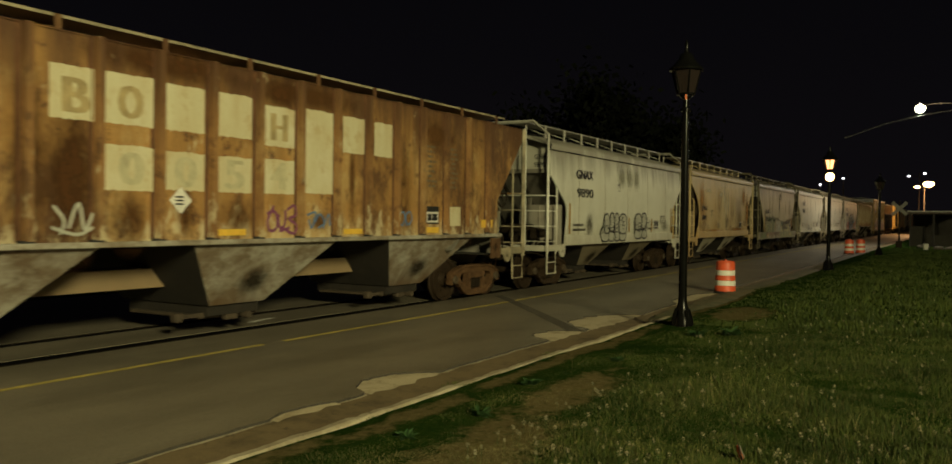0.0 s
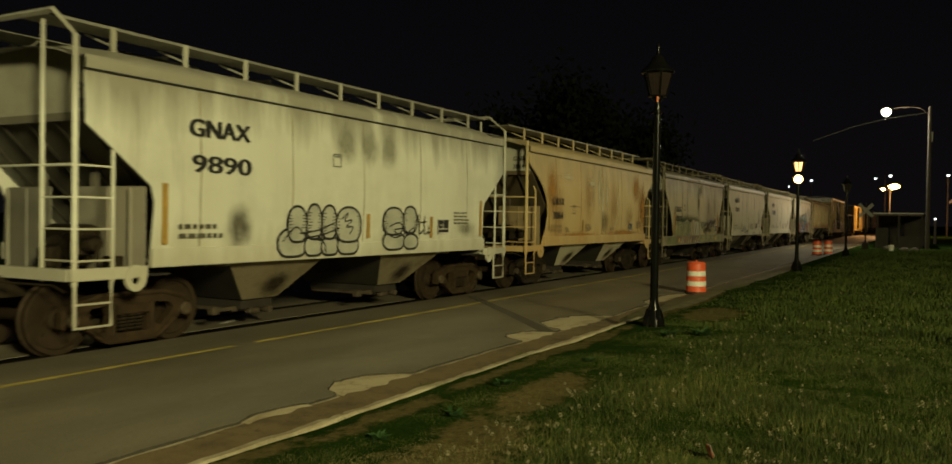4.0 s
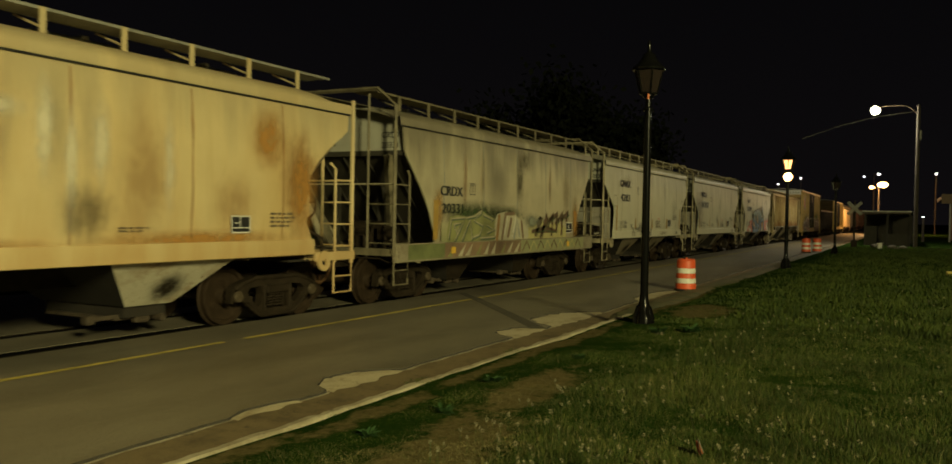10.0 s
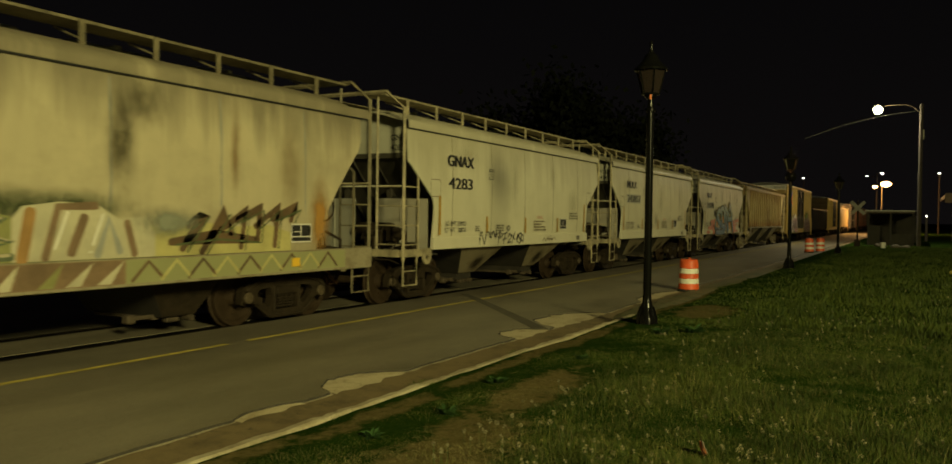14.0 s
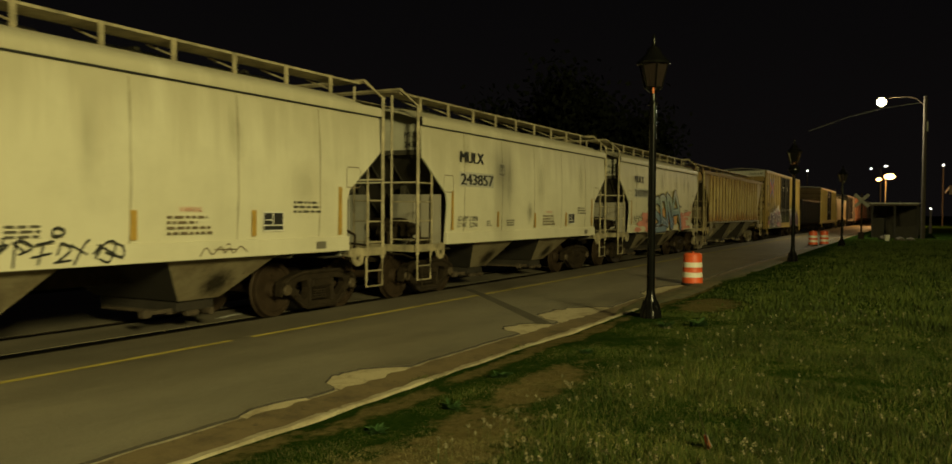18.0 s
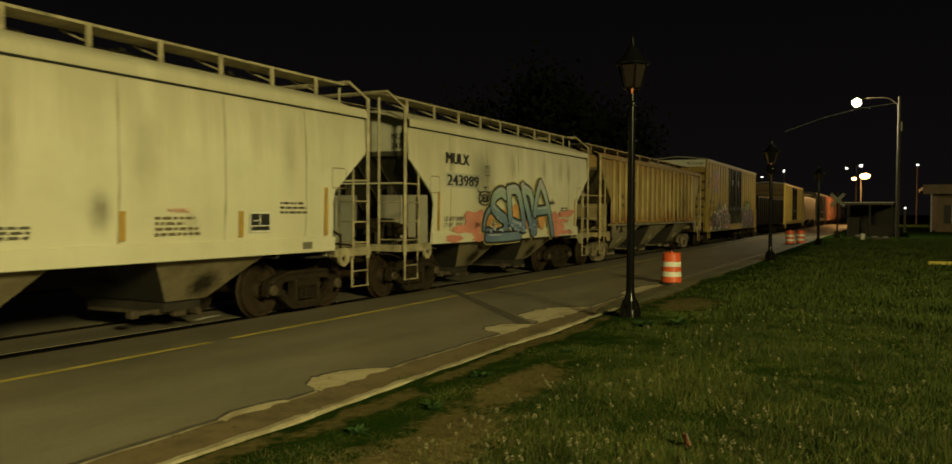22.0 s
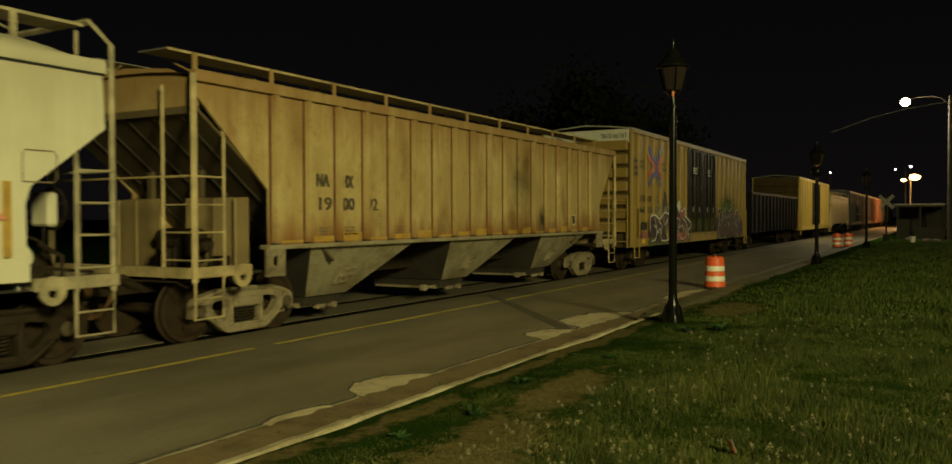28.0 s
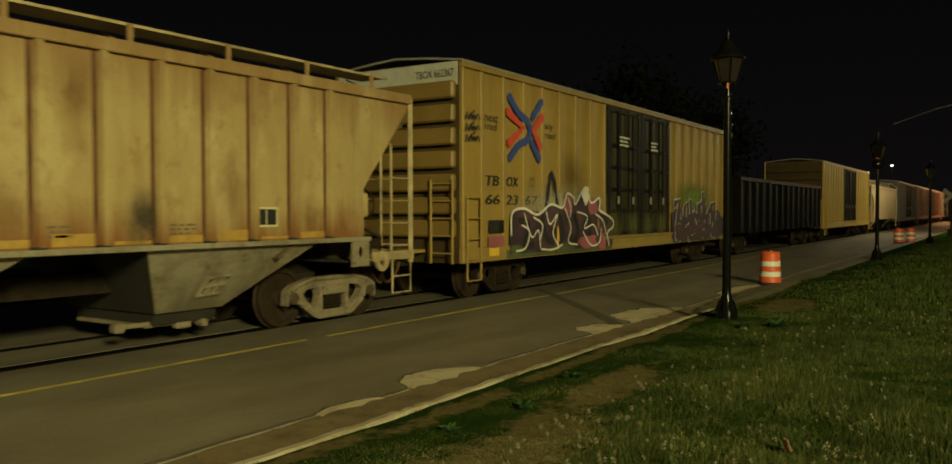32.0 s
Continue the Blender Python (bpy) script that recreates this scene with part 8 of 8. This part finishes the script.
street_lamp((68.0, -0.45, 0.0), 2.55, 10.4, "tall wooden pole with a lit cobra-head street lamp", arm_z=10.25)
street_lamp((MAIN.x, MAIN.y - 2.9, 0.0), 2.6, 13.4, "tall wooden pole with a lit cobra-head street lamp", arm_z=12.82)
bm = tube(new_bm(), [(68.0, -0.3, 9.95), (67.6, 2.2, 9.62), (67.0, 4.6, 9.0), (66.2, 7.2, 8.0)], 0.02, 6)
tagged(part("guy_wire", bm, GALV), "thin pale cable slung from the lamp pole", "cable")


def yard_lamp(place, heads, label, pole_mat=None):
    p = thing("yard_lamp", label, "street lamp", "distant lamps", "", place)
    top = max(z for _, z, _, _ in heads)
    part("pole", lathe(new_bm(), [(0.14, -0.1), (0.1, top), (0.03, top + 0.1)], 10), pole_mat or WOOD_POLE, p)
    for dy, z, r, m in heads:
        bm = tube(new_bm(), [(0, 0, z - 0.1), (-0.1, dy, z)], 0.04, 6)
        arm = part("arm", bm, IRON, p)
        bm = lathe(new_bm(), [(0.02, -r * 0.6), (r * 0.7, -r * 0.4), (r, 0), (r * 0.7, r * 0.35), (0.02, r * 0.5)], 14)
        for v in bm.verts:
            v.co = v.co + Vector((-0.25, dy, z))
        part("lens", bm, m, arm, "glowing lamp head", True)
    return p


yard_lamp((141.0, 4.2, 0.0), [(-0.55, 7.65, 0.8, SODIUM), (0.95, 7.25, 0.4, SODIUM)], "wooden pole with bright orange sodium lamps", WOOD_POLE)
yard_lamp((153.0, 5.3, 0.0), [(-0.75, 9.9, 0.28, LAMP_COOL), (1.5, 9.5, 0.2, LAMP_COOL)], "tall pole with two white lamps over the yard")
yard_lamp((180.0, 19.7, 0.0), [(0.0, 10.6, 0.24, LAMP_COOL)], "distant pole with a white lamp")
yard_lamp((185.0, 24.7, 0.0), [(0.0, 9.6, 0.22, LAMP_COOL)], "distant pole with a white lamp")
yard_lamp((150.0, -3.7, 0.0), [(0.0, 9.7, 0.22, LAMP_COOL)], "distant pole with a white lamp")


DULL_WHITE = plain("weathered_white_board", (0.26, 0.25, 0.22), 0.8, 0, 0.4, 3.0, 0.1)


def crossing_sign(place):
    p = thing("crossbuck", "white railroad crossbuck on a dark post", "railway sign", "", "", place)
    part("post", lathe(new_bm(), [(0.06, 0.0), (0.06, 3.2), (0.02, 3.25)], 10), IRON, p)
    part("base", box(new_bm(), -0.2, 0.2, -0.2, 0.2, 0.0, 0.5, 0.03), IRON, p)
    for s in (-1, 1):
        bm = box(new_bm(), -0.02, 0.02, -0.62, 0.62, -0.115, 0.115, 0.008)
        for v in bm.verts:
            y, z = v.co.y, v.co.z
            v.co = Vector((v.co.x - 0.1 - 0.045 * (s > 0), y * 0.72 - s * z * 0.7, 2.72 + s * y * 0.7 + z * 0.72))
        part("board", bm, DULL_WHITE, p)
    return p


sign = crossing_sign((63.5, 3.37, 0.05))
sign.rotation_euler = (0, 0, 0.05)


def shed(place):
    """Low open shelter with a flat dark roof, cluttered inside."""
    p = thing("open_shelter", "low dark open-sided shelter with a flat roof", "shelter", "", "", place)
    part("roof", box(new_bm(), -1.0, 9.0, -3.3, 0.1, 2.42, 2.62, 0.02), DARK_ROOF, p)
    # the light along the roof's edge is put into a pale strip
    part("roof_edge", box(new_bm(), -1.05, -1.0, -3.35, 0.15, 2.56, 2.64), GALV, p, "thin roof edge in pale metal, imitating a lit line")
    for y in (-3.1, -1.6, -0.1):
        for x in (-0.9, 4.0, 8.8):
            part("post", box(new_bm(), x - 0.06, x + 0.06, y - 0.06, y + 0.06, 0, 2.42), DARK_WALL, p)
    part("back_wall", box(new_bm(), 8.9, 9.0, -3.3, 0.1, 0, 2.42), DARK_WALL, p)
    part("bench", box(new_bm(), 1.0, 1.5, -2.9, -0.4, 0.4, 0.48), DARK_WALL, p)
    part("low_wall", box(new_bm(), -0.8, -0.7, -3.1, -1.2, 0, 0.9), DARK_WALL, p)
    part("counter", box(new_bm(), -0.8, 3.0, -0.9, -0.1, 0, 1.5, 0.03), DARK_WALL, p)


shed((69.5, 3.0, 0.05))
bm = lathe(new_bm(), [(0.13, 0.0), (0.14, 0.02), (0.17, 0.38), (0.18, 0.4), (0.16, 0.4), (0.12, 0.05)], 18)
ob = tagged(part("bucket", bm, WHITE), "white plastic bucket on the grass", "bucket")
ob.location = (60.0, 1.65, 0.08)
for k, (x, y, s) in enumerate(((61.5, 0.9, 0.35), (62.3, 0.3, 0.3), (64.0, 1.9, 0.4))):
    bm = new_bm()
    bmesh.ops.create_icosphere(bm, subdivisions=2, radius=s)
    for v in bm.verts:
        v.co *= 1 + 0.3 * noise.noise((v.co.x * 3 + k, v.co.y * 3, v.co.z * 3))
        v.co.z = v.co.z * 0.6
    ob = tagged(part("boulder", bm, BOULDER), "small grey boulder lying in the grass", "boulder", "boulders by the shelter")
    ob.location = (x, y, 0.12)


def far_building():
    p = thing("depot_building", "low tan building with a canopy and lit openings, far off", "building", "", "", (92.0, -14.0, 0.0))
    part("wall", box(new_bm(), 0, 14, 0, 10, 0, 4.2), BRICKISH, p)
    part("roof", box(new_bm(), -1.2, 15, -1.2, 11.2, 4.2, 4.6, 0.05), DARK_ROOF, p)
    part("fascia", box(new_bm(), -1.3, -1.22, -1.25, 11.25, 3.75, 4.65), BRICKISH, p)
    for k in range(4):
        w = part("window", box(new_bm(), -0.06, -0.01, 0.8 + 2.4 * k, 2.2 + 2.4 * k, 0.9, 2.7), DARK_WALL, p)
        part("window_frame", box(new_bm(), -0.1, -0.06, 1.46 + 2.4 * k, 1.54 + 2.4 * k, 0.9, 2.7), GALV, w)
    for k in range(3):
        part("canopy_post", lathe(new_bm(), [(0.09, 0), (0.09, 3.8)], 10), GALV, p).location = (-1.1, 0.5 + 5 * k, 0)


far_building()
bm = box(new_bm(), 31.7, 31.95, -4.5, -1.15, 0.0, 0.2, 0.03)
tagged(part("parking_kerb", bm, YELLOW_LINE), "yellow-painted concrete parking kerb in the grass", "kerb")
yard_lamp((88.0, -1.2, 0.0), [(0.0, 2.4, 0.1, LAMP_COOL)], "short post with a small lamp by the depot")

# ---- grass and trees ----


def blades(name, count, spread, height, width, mat, label, seed, lean=0.35, keep=None, far=0.0):
    """Many bent blades of grass in one mesh."""
    rnd = np.random.default_rng(seed)
    verts, faces = [], []
    made = 0
    while made < count:
        x, y = spread(rnd)
        if keep and not keep(x, y, rnd):
            continue
        tuft = 0.75 + 0.6 * noise.noise((x * 0.8, y * 0.8, 2.0)) + 0.4 * noise.noise((x * 3.1, y * 3.1, 6.0))
        h = height * rnd.uniform(0.45, 1.25) * max(0.3, tuft) * min(1.0, 0.22 + 0.33 * max(0.0, 4.4 - y)) * (1.0 - 0.45 * max(0.0, min(1.0, 0.7 + 1.2 * bare(x, y)) if y > 2 and x < 20 else 0.0))
        a = rnd.uniform(0, 2 * math.pi)
        w = width * rnd.uniform(0.7, 1.4)
        dx, dy = math.cos(a) * w, math.sin(a) * w
        b = rnd.uniform(0, 2 * math.pi)
        lx, ly = math.cos(b) * h * lean * rnd.uniform(0.2, 1.6), math.sin(b) * h * lean * rnd.uniform(0.2, 1.6)
        z = grassy(x, y) - 0.01
        i = len(verts)
        verts += [(x - dx, y - dy, z), (x + dx, y + dy, z), (x - dx * 0.7 + lx * 0.4, y - dy * 0.7 + ly * 0.4, z + h * 0.6), (x + dx * 0.7 + lx * 0.4, y + dy * 0.7 + ly * 0.4, z + h * 0.6), (x + lx, y + ly, z + h)]
        faces += [(i, i + 1, i + 3, i + 2), (i + 2, i + 3, i + 4)]
        made += 1
    ob = raw(name, verts, faces, mat)
    return tagged(ob, label, "grass", "", "stuff")


def cover(x, y):
    """How thick the turf stands: thin and bare in patches by the kerb."""
    f = 0.5 + 0.5 * noise.noise((x * 0.9, y * 0.9, 4.0)) + 0.3 * noise.noise((x * 2.6, y * 2.6, 1.0))
    edge = min(1.0, max(0.0, (4.3 - y) / 1.6))
    return f * 0.5 + edge * 0.5 + 0.1


# dense blades fill the wedge of turf the camera sees, edges softened
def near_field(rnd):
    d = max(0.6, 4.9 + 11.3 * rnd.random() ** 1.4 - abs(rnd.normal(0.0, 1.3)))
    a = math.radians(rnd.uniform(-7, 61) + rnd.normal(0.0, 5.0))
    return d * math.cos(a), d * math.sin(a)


def mid_field(rnd):
    d = 14.0 + 52.0 * rnd.random() ** 1.4
    a = math.radians(rnd.uniform(-8, 18))
    return d * math.cos(a), d * math.sin(a)


def on_turf(x, y, rnd):
    return y < 4.36 and rnd.random() < min(1.0, max(0.16 + 0.5 * noise.noise((x * 3.3, y * 3.3, 2.0)), 0.5 - 1.7 * bare(x, y))) and rnd.random() < cover(x, y)


def sparse(x, y, rnd):
    return y < 4.37 and rnd.random() < 0.12 + 0.8 * max(0.0, min(1.0, 0.5 + 1.5 * bare(x, y)))


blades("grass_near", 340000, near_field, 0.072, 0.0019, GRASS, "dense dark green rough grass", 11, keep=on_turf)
blades("grass_far", 90000, mid_field, 0.13, 0.007, GRASS, "dark green rough grass stretching away", 12, keep=on_turf)
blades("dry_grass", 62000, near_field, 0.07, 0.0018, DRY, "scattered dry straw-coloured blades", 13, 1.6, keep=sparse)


# coarser grass is kept where the camera does not look
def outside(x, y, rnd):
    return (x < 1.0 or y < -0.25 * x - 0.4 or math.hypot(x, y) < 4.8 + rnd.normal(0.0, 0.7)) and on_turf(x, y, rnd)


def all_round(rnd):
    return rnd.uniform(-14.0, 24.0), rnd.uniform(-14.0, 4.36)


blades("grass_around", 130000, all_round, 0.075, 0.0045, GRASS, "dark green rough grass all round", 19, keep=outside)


def kerb_line(rnd):
    return 3.0 + 30.0 * rnd.random() ** 1.3, 4.36 + 0.26 * rnd.random() ** 1.6


def clumped(x, y, rnd):
    return noise.noise((x * 1.7, 0.0, 3.0)) + 0.5 * noise.noise((x * 6.0, y * 6.0, 3.0)) > 0.22


blades("kerb_tufts", 3500, kerb_line, 0.13, 0.0026, GRASS, "tufts of grass creeping over the kerb", 23, 0.8, keep=clumped)


def verge_line(rnd):
    return 13.8 + 34.0 * rnd.random() ** 1.5, 4.2 + 0.62 * rnd.random() ** 1.2


def verge_clumps(x, y, rnd):
    return noise.noise((x * 1.3, y * 2.0, 13.0)) + 0.6 * noise.noise((x * 6.0, y * 6.0, 13.0)) > 0.05 + 0.6 * (y - 4.2)


blades("verge_tufts", 24000, verge_line, 0.075, 0.004, GRASS, "thin grass on the soil over the kerb", 31, 0.9, keep=verge_clumps)
blades("verge_straw", 5000, verge_line, 0.08, 0.003, DRY, "dry blades on the soil over the kerb", 37, 0.9, keep=verge_clumps)


def anywhere(x, y, rnd):
    return y < 4.2 and rnd.random() < 0.5 + 0.6 * noise.noise((x * 0.7, y * 0.7, 9.0))


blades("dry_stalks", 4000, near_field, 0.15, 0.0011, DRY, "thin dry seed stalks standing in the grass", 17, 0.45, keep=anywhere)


def flowery(x, y, rnd):
    return y < 3.5 and rnd.random() < 1.1 - math.hypot((x - 7.2) / 3.4, (y - 2.0) / 1.5)


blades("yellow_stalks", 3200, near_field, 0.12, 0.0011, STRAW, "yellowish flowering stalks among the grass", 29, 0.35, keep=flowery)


def seed_heads():
    rnd = np.random.default_rng(5)
    vs, fs, sv, sf = [], [], [], []
    made = 0
    while made < 620:
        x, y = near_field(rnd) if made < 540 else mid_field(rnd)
        if y > 3.0 or x > 30 or rnd.random() > 0.35 + 0.9 * noise.noise((x * 0.5, y * 0.5, 8.0)) + 0.3:
            continue
        h = rnd.uniform(0.06, 0.17)
        z = grassy(x, y)
        r = rnd.uniform(0.012, 0.022)
        i = len(vs)
        for k in range(22):
            u = rnd.normal(size=3)
            u = u / np.linalg.norm(u)
            t = np.cross(u, (0.3, 0.5, 0.8))
            t = t / np.linalg.norm(t) * r * 0.28
            p = np.array((x, y, z + h))
            j = len(vs)
            vs += [tuple(p + u * r * 0.2), tuple(p + u * r + t), tuple(p + u * r - t)]
            fs.append((j, j + 1, j + 2))
        j = len(sv)
        sv += [(x - 0.002, y, z), (x + 0.002, y, z), (x + 0.002, y, z + h), (x - 0.002, y, z + h)]
        sf.append((j, j + 1, j + 2, j + 3))
        made += 1
    tagged(raw("dandelion_clocks", vs, fs, FLUFF), "pale dandelion seed heads scattered in the grass", "dandelions", "", "stuff")
    tagged(raw("dandelion_stalks", sv, sf, WEED), "thin dandelion stalks", "dandelions", "", "stuff")


seed_heads()


def weed(x, y, size, seed):
    rnd = np.random.default_rng(seed)
    vs, fs = [], []
    for k in range(46):
        a = rnd.uniform(0, 2 * math.pi)
        up = rnd.uniform(0.2, 1.0)
        ln = size * rnd.uniform(0.5, 1.1)
        d = np.array((math.cos(a), math.sin(a), up))
        s = np.array((-math.sin(a), math.cos(a), 0)) * ln * 0.2
        p0 = np.array((rnd.normal() * size * 0.15, rnd.normal() * size * 0.15, 0.0))
        p1, p2 = p0 + d * ln * 0.55, p0 + d * ln + np.array((0, 0, -ln * 0.25))
        i = len(vs)
        vs += [tuple(p0), tuple(p1 - s), tuple(p1 + s), tuple(p2)]
        fs += [(i, i + 1, i + 3, i + 2)]
    ob = raw("weed_clump", vs, fs, WEED)
    ob.location = (x, y, grassy(x, y))
    return tagged(ob, "leafy dark green weed clump in the turf", "weed", "weeds in the grass")


for k, (x, y, s) in enumerate(((7.6, 3.75, 0.12), (6.2, 3.55, 0.1), (12.6, 2.9, 0.2), (5.3, 3.7, 0.09), (12.2, 3.3, 0.16), (9.4, 3.5, 0.1))):
    weed(x, y, s, k + 3)

flag = thing("marker_flag", "crumpled orange and white marker flag on a bent wire", "marker flag", "", "", (6.0, 1.28, grassy(6.0, 1.28)))
part("wire", tube(new_bm(), curve_pts([(0, 0, 0), (0.01, 0.02, 0.1), (-0.01, 0.05, 0.2), (0.02, 0.09, 0.3)], 4), 0.0025, 5), IRON, flag)
for name, mat, dx in (("orange_sheet", RUST_LEAF, 0.0), ("white_sheet", DULL_WHITE, 0.025)):
    bm = loft(new_bm(), [[(dx, 0.0, 0.03), (dx + 0.02, 0.02, 0.025), (dx + 0.045, -0.005, 0.035)], [(dx - 0.01, 0.02, 0.07), (dx + 0.025, 0.045, 0.08), (dx + 0.06, 0.02, 0.07)], [(dx, 0.03, 0.12), (dx + 0.02, 0.05, 0.13), (dx + 0.04, 0.03, 0.115)]])
    bmesh.ops.solidify(bm, geom=bm.faces[:], thickness=0.003)
    part(name, bm, mat, flag)


def tree(x, y, tall, wide, seed):
    rnd = np.random.default_rng(seed)
    t = thing("tree", "dark leafy tree across the tracks", "tree", "trees beyond the track", "", (x, y, -0.03))
    bm = new_bm()
    tube(bm, curve_pts([(0, 0, -0.1), (0.1, 0.05, tall * 0.2), (-0.05, 0.1, tall * 0.42), (0.1, 0, tall * 0.6)], 4), [0.32 - 0.014 * k for k in range(13)], 10)
    part("trunk", bm, BARK, t)
    tips = []
    for k in range(9):
        a, u = k * 2.4 + rnd.uniform(-0.4, 0.4), rnd.uniform(0.3, 0.6)
        p0 = Vector((0, 0, tall * u))
        p2 = Vector((math.cos(a) * wide * rnd.uniform(0.45, 0.85), math.sin(a) * wide * rnd.uniform(0.45, 0.85), tall * rnd.uniform(0.5, 0.92)))
        p1 = (p0 + p2) / 2 + Vector((0, 0, 0.3))
        part("limb", tube(new_bm(), curve_pts([p0, p1, p2], 4), [0.13 - 0.012 * j for j in range(9)], 6), BARK, t)
        tips += [p2, p1]
    vs, fs = [], []
    for k in range(12000):
        c = tips[rnd.integers(len(tips))]
        u = rnd.normal(size=3) * np.array((wide * 0.2, wide * 0.2, tall * 0.1))
        p = np.array(c) + u
        a, b = rnd.normal(size=3), rnd.normal(size=3)
        a, b = a / np.linalg.norm(a) * 0.2, b / np.linalg.norm(b) * 0.14
        i = len(vs)
        vs += [tuple(p - a), tuple(p + b), tuple(p + a), tuple(p - b)]
        fs.append((i, i + 1, i + 2, i + 3))
    raw("crown", vs, fs, LEAVES, t)


tree(42.0, 17.5, 8.6, 4.2, 1)
tree(50.0, 17.2, 9.0, 4.0, 2)

# ---- what moves ----


def motions():
    for ob, start in CARS:
        walk(ob, [(t, pose(start - travelled(t), TRACK_Y, 0)) for t in range(0, 33)])
    beat = [k / 6.0 for k in range(0, 193)]
    turn = [-math.degrees(travelled(t) / 0.457) for t in beat]
    for ws, x, z in WHEELSETS:
        walk(ws, [(t, pose(x, 0, z, 0, a, 0)) for t, a in zip(beat, turn)])
    at = (-0.22, -0.03, 3.39)
    walk(BULB, [(0.0, pose(*at, 0, 0, 90)), (11.6, pose(*at, 0, 0, 90)), (11.634, pose(*at, 0, 0, 30)), (11.667, pose(*at, 0, 0, -30)), (11.7, pose(*at, 0, 0, -90)), (32.0, pose(*at, 0, 0, -90))])


motions()
